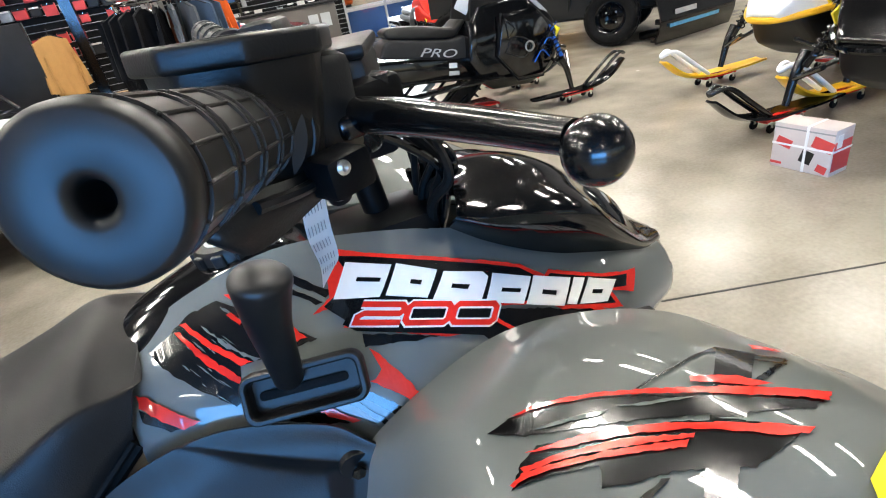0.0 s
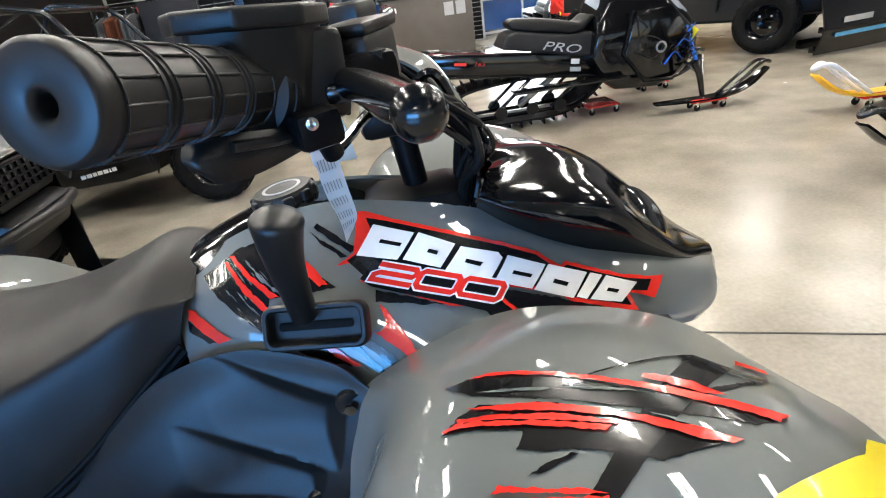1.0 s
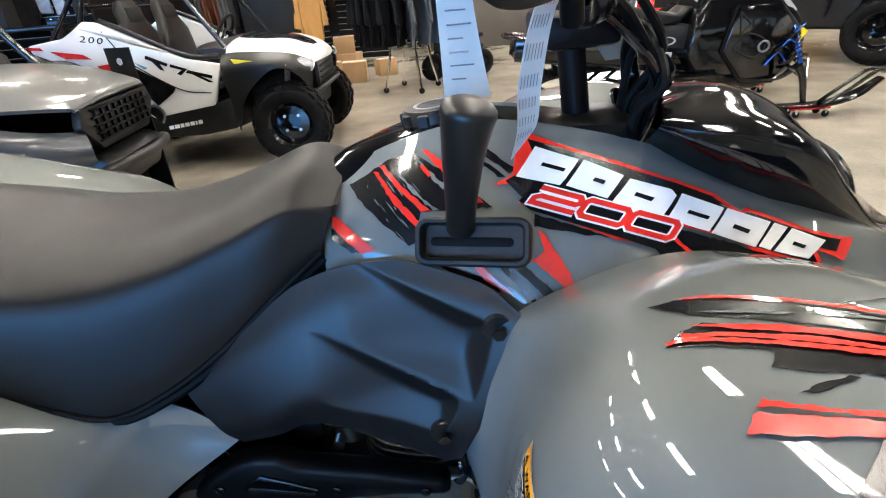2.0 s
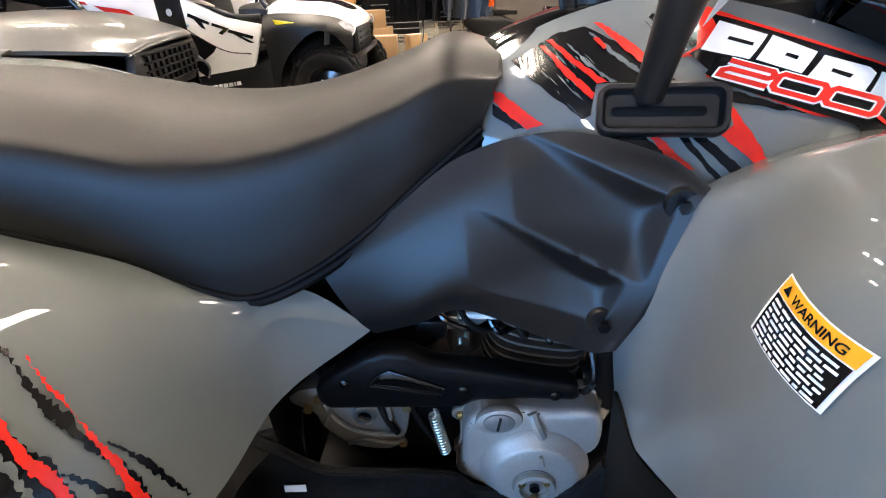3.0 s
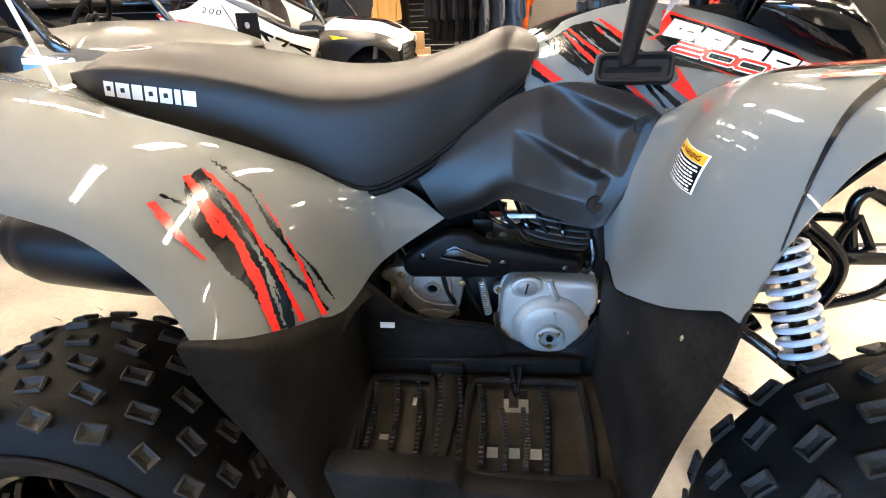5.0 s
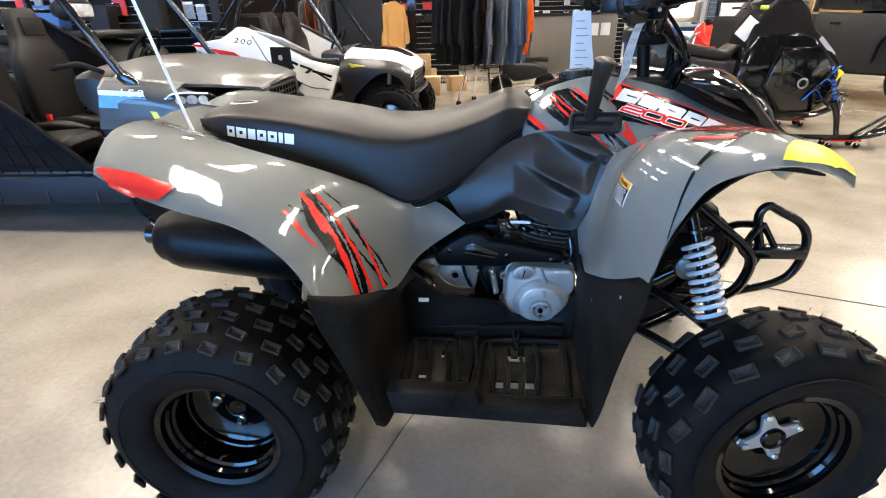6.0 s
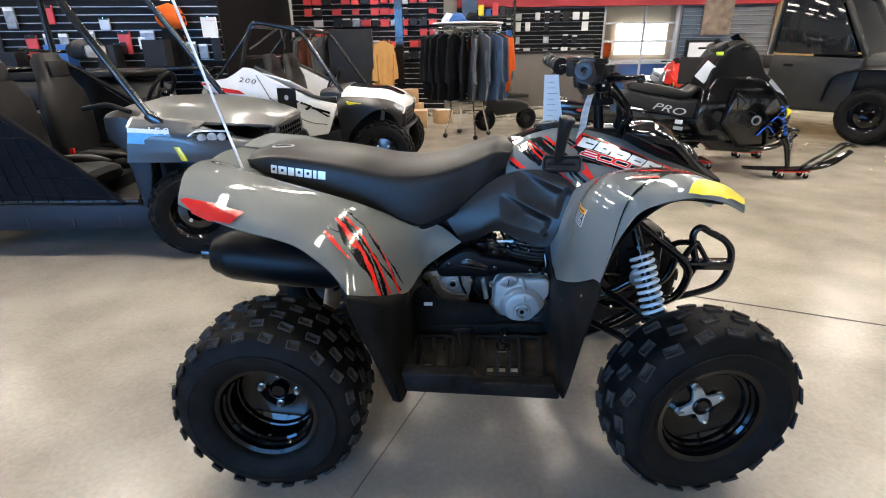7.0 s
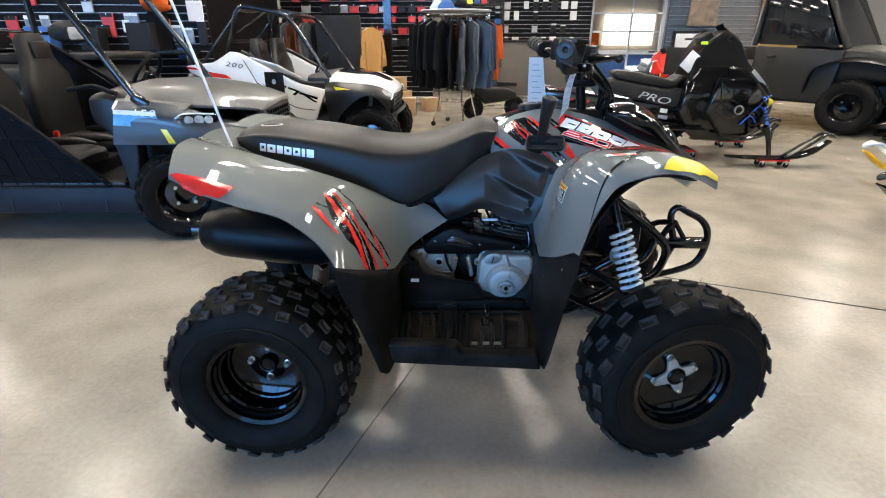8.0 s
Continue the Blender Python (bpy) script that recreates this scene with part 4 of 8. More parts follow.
for w in (.115, .15, .11, .13, .13, .06, .13):
    a, c = s, s + w
    f = lambda q, t: (-.028 + .164 * q + .002 * t, .809 - .022 * q + .022 * t)
    marks.append([f(a, 0), f(c, 0), f(c, 1), f(a, 1)])
    s += w + .026
sticker("seat_mark", marks, decal_white, label="white block lettering bars", offset=0.0012, **ON_SEAT)
holes = []
for k, mk in enumerate(marks):
    if k in (0, 1, 3, 4):
        cx, cz = sum(p[0] for p in mk) / 4, sum(p[1] for p in mk) / 4
        holes.append([(cx - .004, cz - .003), (cx + .004, cz - .003), (cx + .004, cz + .004), (cx - .004, cz + .004)])
sticker("seat_mark", holes, vinyl, offset=0.0016, **ON_SEAT)
sticker("seat_badge", [[(-.008 + .035 * math.cos(a), -.058 + .012 * math.sin(a)) for a in [2 * math.pi * k / 20 for k in range(20)]]], decal_white, [SEAT_OB], "z", SEAT_OB, "oval white seat badge", offset=0.0012)
sticker("seat_badge", [[(-.008 + .028 * math.cos(a), -.058 + .008 * math.sin(a)) for a in [2 * math.pi * k / 20 for k in range(20)]]], dark_grey, [SEAT_OB], "z", SEAT_OB, offset=0.0017)

# bolts of the side panel
for x, z, y in ((.797, .741, -.178), (.738, .628, -.186)):
    bo = part("panel_bolt", spin([(0.0, .0), (.0135, 0), (.0145, -.003), (.0145, -.006), (.0, -.006)], 24, pose(x, y + .004, z, 90)), black_plastic, quad, "black plastic-headed bolt")
    part("socket", spin([(.0, 0), (.006, 0), (.006, .003), (.0, .003)], 6, pose(x, y - .0015, z, 90)), black_gloss, bo)

# shift gate and lever
gate_m = Matrix.Translation((.786, -.128, .805)) @ Matrix.Rotation(radians(-13), 4, "Z") @ Matrix.Rotation(radians(62), 4, "X")
def frame_plate(w, h, r, rim, depth, m):
    """A rounded rectangular frame with a rim that rolls over into a deep well."""
    steps = [(0, 0.0, 0), (0, .6, 0), (.12, .9, 0), (.3, 1.0, 0), (.7, 1.0, 0), (.88, .9, 0), (1, .6, 0), (1.05, -.1, 0)]
    b2 = bmesh.new()
    loops = []
    for f, z, _ in steps:
        k = rim * f
        loops.append([b2.verts.new((x, y, depth * z)) for x, y in rounded(w - 2 * k, h - 2 * k, max(.002, r - k * .7), 6)])
    for a, c in zip(loops, loops[1:]):
        for i in range(len(a)):
            b2.faces.new((a[i], a[(i + 1) % len(a)], c[(i + 1) % len(a)], c[i]))
    b2.faces.new(loops[-1])
    bmesh.ops.recalc_face_normals(b2, faces=b2.faces[:])
    bmesh.ops.transform(b2, matrix=m, verts=b2.verts)
    return b2


g = part("shift_gate", frame_plate(.102, .043, .011, .007, .012, gate_m @ at(-.002, 0, .010)), black_plastic, quad, "black rubber-edged shift gate")
part("gate_slot", plate(rounded(.074, .008, .0035), .0012, gate_m @ at(-.004, 0, .0092), .0003), rubber, g)
lev = part("shift_lever", tube([(.770, -.118, .805), (.773, -.136, .835), (.779, -.157, .880)], .0075, 12), black_plastic, quad, "black shift lever")
part("knob", tube([(.772, -.132, .822), (.776, -.146, .860), (.780, -.159, .893), (.785, -.167, .920), (.790, -.170, .940)], lambda t: (.0125 + .0105 * t ** 1.5) * (1 if t < .86 else math.sqrt(max(.02, 1 - ((t - .86) / .14) ** 2))), 24, 40), grip_rubber, lev, "black rubber shift knob")


# wheels
rim_black = mat("rim_black", (0.002, 0.002, 0.0022), 0.10, var=0.2, scale=9, coat=0.35, spec=0.10)
tread_rubber = mat("tread_rubber", (0.009, 0.0088, 0.0085), 0.6, var=0.35, scale=25, bump=0.3, bscale=300, spec=0.16, wear=(0.034, 0.031, 0.028))


def wheel(radius, width, rim_r, rim_w, dish, nut_r, star, knob_rows, seed):
    """A wheel about its own y; its outer side looks along -y."""
    turn = pose(0, 0, 0, 90)
    hw, rw = width / 2, rim_w / 2
    d = -rw + dish
    prof = [(0.0, -d), (.035, -d), (.045, -d - .003), (nut_r + .022, -d - .003), (rim_r - .030, -d + .012), (rim_r - .026, -d + .022), (rim_r - .022, -d + .024), (rim_r - .024, rw - .034), (rim_r - .018, rw - .030), (rim_r - .018, rw - .022), (rim_r - .012, rw - .016), (rim_r - .012, rw - .010), (rim_r - .010, rw - .003), (rim_r + .004, rw + .002), (rim_r + .008, rw - .004),
            (rim_r - .004, rw - .014), (rim_r - .016, rw - .03), (rim_r - .016, -rw + .02), (rim_r, -rw), (rim_r - .012, -rw - .002), (rim_r - .03, -rw + .02), (0.0, -rw + .03)]
    root = part("wheel", spin(prof, 48, turn), rim_black, quad, "glossy black steel rim")
    tp = [(rim_r - .002, rw - .008), (rim_r + .006, hw - .012), (rim_r + .030, hw + .002), (rim_r + .055, hw + .006), (radius - .075, hw + .004), (radius - .045, hw - .006), (radius - .022, hw - .022), (radius - .012, hw - .05), (radius - .009, 0)]
    full = [(r, z) for r, z in tp] + [(r, -z) for r, z in tp[-2::-1]]
    line = [catmull([(r, z, 0) for r, z in full], k / 48) for k in range(49)]
    tb = spin([(p.x, p.y) for p in line], 72, None, None, True)
    rnd = random.Random(seed)
    blocks = []
    for y0, count, phase, wide, long_, proud, tilt in knob_rows:
        r0 = max((p.x for p in line if abs(p.y - y0) < .012), default=radius - .03)
        kb = bmesh.new()
        bmesh.ops.create_cube(kb, size=1)
        bmesh.ops.scale(kb, vec=(proud * 2, long_, wide), verts=kb.verts)
        bmesh.ops.bevel(kb, geom=kb.edges[:], offset=.0025, segments=1, affect="EDGES")
        top = max(kb.faces, key=lambda f: f.calc_center_median().x)
        bmesh.ops.inset_region(kb, faces=[top], thickness=min(wide, long_) * .36)
        bmesh.ops.translate(kb, vec=(-.005, 0, 0), verts=top.verts)
        me = bpy.data.meshes.new("tread_block")
        kb.to_mesh(me)
        kb.free()
        me.materials.append(tread_rubber)
        lean = math.degrees(math.atan2(y0, .12)) * .75
        for k in range(count):
            a = 2 * math.pi * (k + phase) / count
            m = turn @ Matrix.Rotation(a, 4, "Z") @ at(r0, 0, y0) @ pose(0, 0, 0, 0, -lean, 0) @ pose(0, 0, 0, tilt * (1 if k % 2 else -1) if tilt else 0)
            blocks.append((me, m))
    for k in range(70):
        a, z = rnd.random() * 6.283, (rnd.random() - .5) * width * .9
        r0 = max(p.x for p in line if abs(p.y - z) < .02) + .004
        ln = .004 + .009 * rnd.random()
        c0 = Vector((r0 * math.cos(a), r0 * math.sin(a), z))
        tb = rod(c0, c0 + Vector((ln * math.cos(a + .4), ln * math.sin(a + .4), .003)), .0006, 4, tb, .0002)
    bmesh.ops.transform(tb, matrix=turn, verts=tb.verts)
    part("tyre", tb, rubber, root, "black knobbly rubber tyre")
    for me, m in blocks:
        o = new("tread_block", me)
        o.parent = root
        o.matrix_basis = m
    part("sidewall_ring", spin([(rim_r + .052, hw + .004), (rim_r + .054, hw + .0075), (rim_r + .057, hw + .007), (rim_r + .058, hw + .004)], 64, turn, closed=True), rubber, root)
    if star:
        pts = []
        for k in range(4):
            a0 = math.radians(90 * k + 20)
            for da, r in ((-.62, .030), (-.26, .050), (-.19, .056), (.19, .056), (.26, .050), (.62, .030)):
                pts.append((r * math.cos(a0 + da), r * math.sin(a0 + da)))
        h = part("hub_plate", plate(pts, .010, turn @ at(0, 0, -d + .002), .003), cast_alu, root, "cast silver four-armed hub")
    part("hub_bore", spin([(0, 0), (.025, 0), (.025, .017), (.023, .019), (.020, .018), (.017, .0145), (0, .0135)], 28, turn @ at(0, 0, -d)), rim_black, root, "black hub bore")
    for k in range(4):
        a = math.radians(90 * k + 20)
        part("lug_nut", spin([(0, 0), (.0105, 0), (.0105, .003), (.0085, .004), (.0085, .014), (.006, .017), (0, .017)], 6, turn @ at(nut_r * math.cos(a), nut_r * math.sin(a), -d - .002)), zinc, root, "zinc lug nut")
    return root


F_KNOBS = ((-.074, 19, 0, .026, .044, .0035, 12), (-.026, 19, .5, .024, .042, .0060, 10), (.022, 19, 0, .024, .042, .0060, 10), (.068, 19, .5, .026, .044, .0035, 12))
R_KNOBS = ((-.108, 22, 0, .024, .032, .0040, 12), (-.066, 22, .5, .022, .036, .007, 8), (-.022, 22, 0, .022, .036, .007, 8), (.022, 22, .5, .022, .036, .007, 8), (.066, 22, 0, .022, .036, .007, 8), (.108, 22, .5, .024, .032, .0040, 12))
fw = wheel(.253, .180, .136, .15, .055, .055, True, F_KNOBS, 1)
rw_ = wheel(.253, .245, .130, .20, .105, .050, False, R_KNOBS, 2)
LEVEL = STANCE.inverted()
fw.matrix_basis = LEVEL @ pose(1.100, -.388, .258, 0, 0, 9)
copy_thing(fw, LEVEL @ pose(1.100, .405, .258, 0, 30, 189))
rw_.matrix_basis = LEVEL @ pose(0.0, -.375, .253, 0, 25, 0)
copy_thing(rw_, LEVEL @ pose(0.0, .375, .253, 0, 60, 180))

fin_metal = mat("fin_metal", (0.15, 0.148, 0.142), 0.35, metal=0.6, var=0.2, scale=20)
brass = mat("brass", (.30, .22, .10), .45, metal=.9, var=.3, scale=60)
tray_plastic = mat("tray_plastic", (0.0035, 0.0034, 0.0034), 0.45, var=0.4, scale=16, bump=0.3, bscale=400, wear=(0.030, 0.026, 0.021), spec=0.08)
FOOT_HOLES = ((.596, .642, .230, .283), (.573, .594, .346, .374), (.604, .625, .344, .372), (.634, .655, .342, .370), (.408, .424, .326, .346), (.444, .456, .250, .268))


def tray_depth(x, y):
    """How far a footrest's floor is sunk: two trays with rounded sides."""
    f = 0.0
    for a, c in ((.372, .486), (.548, .728)):
        lean = .12 * (y - .23) if c < .5 else 0
        f = max(f, min(1, max(0, (x - a - lean) / .016)) * min(1, max(0, (c + lean - x) / .016)) * min(1, max(0, (y - .222) / .016)) * min(1, max(0, (.420 - y) / .016)))
    return f


# black lower guards and footwells
RG = R(
    ((.262, -.492, .606), (.318, -.440, .576), (.350, -.300, .516), (.360, -.212, .526)),
    ((.264, -.502, .596), (.330, -.448, .556), (.363, -.306, .502), (.369, -.211, .536)),
    ((.270, -.493, .540), (.330, -.442, .505), (.360, -.312, .455), (.366, -.205, .470)),
    ((.300, -.478, .440), (.334, -.440, .420), (.356, -.330, .390), (.364, -.198, .390)),
    ((.332, -.470, .330), (.352, -.445, .315), (.364, -.336, .290), (.367, -.190, .275)),
    ((.340, -.468, .292), (.360, -.450, .280), (.368, -.340, .270), (.370, -.190, .255)),
)
FG = R(
    ((.758, -.170, .530), (.766, -.250, .520), (.797, -.360, .575), (.834, -.464, .640)),
    ((.756, -.178, .470), (.762, -.260, .470), (.786, -.368, .520), (.822, -.466, .560)),
    ((.752, -.185, .390), (.755, -.270, .390), (.768, -.374, .430), (.796, -.462, .460)),
    ((.748, -.190, .300), (.750, -.280, .300), (.755, -.380, .320), (.772, -.456, .340)),
    ((.746, -.190, .262), (.748, -.280, .262), (.752, -.380, .282), (.760, -.452, .296)),
)
INNER = R(
    ((.350, -.218, .524), (.358, -.205, .44), (.362, -.195, .35), (.366, -.190, .26)),
    ((.372, -.212, .519), (.376, -.202, .43), (.380, -.193, .35), (.384, -.188, .26)),
    ((.396, -.206, .492), (.396, -.200, .42), (.396, -.192, .34), (.398, -.188, .26)),
    ((.440, -.194, .440), (.442, -.196, .39), (.444, -.190, .33), (.445, -.186, .26)),
    ((.516, -.180, .416), (.518, -.190, .37), (.520, -.188, .32), (.522, -.186, .26)),
    ((.580, -.172, .400), (.582, -.182, .36), (.584, -.186, .31), (.586, -.186, .26)),
    ((.612, -.166, .364), (.612, -.178, .34), (.612, -.185, .30), (.612, -.186, .26)),
    ((.690, -.164, .360), (.690, -.176, .335), (.690, -.185, .30), (.690, -.187, .26)),
    ((.730, -.172, .378), (.735, -.180, .345), (.738, -.186, .30), (.740, -.189, .26)),
    ((.756, -.182, .430), (.757, -.186, .37), (.756, -.189, .31), (.754, -.190, .26)),
)
for side in (False, True):
    rg = part("rear_guard", skin(RG, 30, 24, .005, side), grey_plastic, quad, "matte black plastic mud guard")
    fg = part("front_guard", skin(FG, 30, 24, .005, side), grey_plastic, quad, "matte black plastic mud guard")
    shield = part("inner_shield", skin(INNER, 54, 20, .005, side), grey_plastic, quad, "matte black engine shield")
    lip = [(r[0][0], r[0][1] if not side else -r[0][1], r[0][2]) for r in INNER]
    part("shield_lip", tube(lip, .0065, 8, 60), grey_plastic, shield)
    part("knee_flange", skin(R(((.340, -.300, .512), (.350, -.255, .522), (.350, -.215, .522)), ((.356, -.300, .502), (.364, -.252, .516), (.372, -.214, .518)), ((.366, -.298, .480), (.380, -.250, .494), (.396, -.208, .492))), 10, 12, .006, side), grey_plastic, shield)
    sg = 1 if side else -1
    for px, py, pz, dst in ((.300, .462, .557, rg), (.336, .392, .520, rg), (.806, .404, .555, fg), (.775, .305, .49, fg)):
        part("guard_screw", spin([(0, 0), (.0052, 0), (.0052, .0015), (.003, .003), (0, .003)], 16, along((px, sg * py, pz), (px + .03 * (1 if dst is rg else -1), sg * (py + .1), pz + .01))), brass, dst, "dull brass screw")
    # footrest: two rounded trays with openings and serrated ribs, a ribbed divider between them
    nx, ny = 48, 28
    x0, dx, dy = .368, .0080, .00825
    b = bmesh.new()
    grid = [[b.verts.new((x0 + dx * i, sg * (.428 - dy * j), .322 - .008 * tray_depth(x0 + dx * i, .428 - dy * j))) for j in range(ny + 1)] for i in range(nx + 1)]
    for i in range(nx):
        for j in range(ny):
            cx, cy = x0 + dx * (i + .5), .428 - dy * (j + .5)
            if not any(a < cx < c and d < cy < e for a, c, d, e in FOOT_HOLES) or (.610 < cx < .628 and cy < .262):
                b.faces.new((grid[i][j], grid[i + 1][j], grid[i + 1][j + 1], grid[i][j + 1]))
    b.normal_update()
    bmesh.ops.solidify(b, geom=b.faces[:], thickness=.006)
    bmesh.ops.recalc_face_normals(b, faces=b.faces[:])
    rest = part("footrest", b, tray_plastic, quad, "dusty black plastic footrest with openings")
    for x, y0, y1, lean in ((.384, .40, .235, .020), (.420, .41, .235, .022), (.456, .41, .235, .024), (.488, .41, .205, .020), (.522, .41, .205, .018), (.560, .40, .24, .012), (.597, .41, .29, .008), (.630, .41, .29, .004), (.662, .41, .24, .0)):
        line = [(x + lean * k / 10 + .004 * math.sin(4 * k / 10), sg * (y1 + (y0 - y1) * k / 10), .330) for k in range(11)]
        rib = tube(line, .0042, 6, smooth=False)
        for k in range(20):
            q = catmull(line, (k + .5) / 20)
            rib = box(.0075, .0042, .007, at(q.x, q.y, .3345), .001, rib, 1)
        part("serrated_bar", rib, black_plastic, rest, smooth=False)
    for tx0, tx1, shift in ((.372, .480, .018), (.545, .726, -.004)):
        loop = [(tx0, .225), (tx1, .225), (tx1 + shift, .415), (tx0 + shift, .415)]
        loop = [Vector((a, sg * c, .330)) for a, c in loop]
        line = []
        for k in range(4):
            line += [loop[k].lerp(loop[k - 1], .12), loop[k].lerp(loop[(k + 1) % 4], .12)]
        part("tray_rim", tube(line + line[:1], .0065, 8, 40), grey_plastic, rest)
    part("divider", box(.040, .20, .018, pose(.508, sg * .305, .326, 0, 0, sg * 5), .006), grey_plastic, rest)
    part("divider_head", box(.060, .020, .030, at(.503, sg * .205, .336), .006), grey_plastic, rest)
    part("heel_fork", tube([(.612, sg * .212, .350), (.616, sg * .232, .334), (.620, sg * .258, .330), (.624, sg * .232, .334), (.628, sg * .212, .350)], .0045, 8, 20), black_metal, rest, "black forked bracket")
    part("tray_wall", box(.36, .012, .034, at(.55, sg * .196, .340), .004), grey_plastic, rest)
    part("sill", plate([(.362, .366), (.540, .360), (.552, .336), (.745, .334), (.757, .290), (.372, .308)], .045, Matrix.Translation((0, sg * .43 + (.0225 if side else .0225), 0)) @ SIDE, .008), grey_plastic, rest, "black footrest sill")
part("serial_label", box(.024, .0012, .010, pose(.408, -.2100, .4310, -4, 3, 3)), paper, quad, "small white paper label")

# engine and frame
def smooth_loop(pts, n=48):
    """A closed outline drawn smoothly through some points."""
    ring = [(a, c, 0) for a, c in pts]
    ring = ring[-2:] + ring + ring[:3]
    k = len(ring) - 1
    out = [catmull(ring, (2 + len(pts) * q / n) / k) for q in range(n)]
    return [(p.x, p.y) for p in out]


COVER = smooth_loop([(.586, .383), (.593, .405), (.597, .456), (.618, .484), (.663, .488), (.700, .482), (.752, .477), (.755, .425), (.737, .404), (.732, .374), (.717, .342), (.689, .321), (.654, .323), (.624, .350), (.598, .370)], 60)
eng = part("engine", plate(COVER, .060, at(0, -.095, 0) @ SIDE, .010, seg=3), cast_alu, quad, "cast aluminium clutch cover")
part("cover_flange", plate([(.6735 + 1.045 * (a - .6735), .415 + 1.045 * (c - .415)) for a, c in COVER], .008, at(0, -.112, 0) @ SIDE, .003), cast_alu, eng)
part("cover_dome", spin([(0, 0), (.066, 0), (.064, .004), (.058, .010), (.0515, .0150), (.0505, .0165), (.046, .0180), (.036, .0198), (.028, .0205), (0, .0205)], 48, pose(.678, -.153, .392, 90)), cast_alu, eng, "round domed cover")
part("dome_index", box(.004, .006, .016, pose(.686, -.1735, .426, 0, -12, 0), .0015), cast_alu, eng)
part("cover_recess", spin([(.0, 0), (.026, 0), (.026, .0015), (0, .0015)], 32, pose(.677, -.1738, .386, 90)), dark_alu, eng, "darker machined ring")
part("cover_boss", spin([(.018, 0), (.0235, 0), (.0235, .005), (.018, .006)], 32, pose(.677, -.176, .386, 90), closed=True), cast_alu, eng)
part("cover_hole", spin([(0, 0), (.006, 0), (.006, .005), (0, .005)], 16, pose(.677, -.1765, .386, 90)), black_gloss, eng)
for a in (35, 155, 270):
    part("cover_bolt", spin([(0, 0), (.0048, 0), (.0048, .005), (.003, .007), (0, .007)], 6, pose(.677 + .017 * math.cos(radians(a)), -.176, .386 + .017 * math.sin(radians(a)), 90)), brass, eng, "dull brass bolt")
part("oil_boss", plate([(.639 + .027 * math.cos(q * math.pi / 12) + .004 * math.sin(q * math.pi / 12), .474 + .019 * math.sin(q * math.pi / 12)) for q in range(24)], .012, at(0, -.148, 0) @ SIDE, .003), cast_alu, eng)
part("oil_plug", plate([(.639 + .018 * math.cos(q * math.pi / 12), .474 + .014 * math.sin(q * math.pi / 12)) for q in range(24)], .003, at(0, -.159, 0) @ SIDE, .001), dark_alu, eng, "slotted oil plug")
part("plug_slot", box(.003, .002, .020, pose(.639, -.1625, .474, 0, 12, 0)), dark_grey, eng)
for x, z, ln in ((.684, .466, .034),):
    part("cover_rib", tube([(x - .008, -.154, z + ln * .5), (x - .002, -.160, z), (x + .004, -.158, z - ln * .5)], .006, 8, 10), cast_alu, eng)
for x, z in ((.592, .447), (.652, .492), (.722, .476), (.752, .462), (.590, .384), (.742, .390), (.636, .338)):
    part("case_lug", spin([(0, 0), (.010, 0), (.010, .012), (0, .012)], 16, pose(x, -.108, z, 90)), cast_alu, eng)
    part("case_bolt", spin([(0, 0), (.0055, 0), (.0055, .005), (.003, .007), (0, .007)], 6, pose(x, -.120, z, 90)), brass, eng)
part("crankcase", box(.34, .17, .16, at(.60, 0, .385), .03), satin_black, eng, "black engine crankcase")
GEAR = smooth_loop([(.380, .470), (.393, .488), (.424, .494), (.470, .494), (.528, .490), (.530, .450), (.518, .404), (.497, .383), (.456, .388), (.434, .402), (.413, .428), (.408, .450)], 56)
gear = part("gear_case", plate(GEAR, .050, at(0, -.070, 0) @ SIDE, .006, seg=2), dark_alu, eng, "cast aluminium gear case")
part("case_hole", spin([(.0090, 0), (.0135, 0), (.0135, .006), (.0090, .006)], 24, pose(.474, -.120, .450, 90), closed=True), zinc, gear, "bright ring")
part("case_plug", spin([(0, 0), (.009, 0), (.009, .002), (0, .002)], 20, pose(.474, -.120, .450, 90)), black_gloss, gear)
for line in ([(.425, -.122, .470), (.440, -.124, .440), (.470, -.124, .420), (.510, -.122, .415)], [(.445, -.122, .400), (.470, -.124, .408), (.500, -.124, .400), (.520, -.122, .405)], [(.440, -.122, .482), (.430, -.124, .455), (.420, -.122, .435)], [(.500, -.122, .480), (.506, -.124, .455), (.500, -.124, .425)]):
    part("case_rib", tube(line, .0034, 8, 14), dark_alu, gear)
for x, z in ((.404, .462), (.420, .478), (.528, .462), (.516, .400)):
    part("case_bolt", spin([(0, 0), (.006, 0), (.006, .006), (0, .007)], 6, pose(x, -.120, z, 90)), brass, gear)
cyl = part("cylinder", box(.10, .10, .12, pose(.692, -.040, .530, 0, 12, 0), .02), satin_black, eng, "black finned cylinder")
fin_out = smooth_loop([(-.062, -.04), (-.066, .0), (-.050, .046), (0, .056), (.050, .046), (.066, .0), (.062, -.04), (0, -.052)], 32)
fin_me = piece_mesh("fin", plate(fin_out, .0035, None, .0012, seg=1), fin_metal)
for k in range(9):
    repeat("fin", fin_me, cyl, pose(.682 + .0026 * k, -.048, .486 + .0112 * k, 0, 12, 0) @ Matrix.Diagonal((1, -1, 1, 1)))
part("cylinder_head", box(.11, .11, .05, pose(.71, -.04, .600, 0, 12, 0), .015), satin_black, eng)
part("hose", tube([(.745, -.12, .545), (.748, -.13, .51), (.74, -.125, .485), (.73, -.115, .478)], .004, 8), black_metal, eng)
b = spin([(0, 0), (.024, 0), (.024, .05), (0, .05)], 24, pose(.600, -.045, .500))
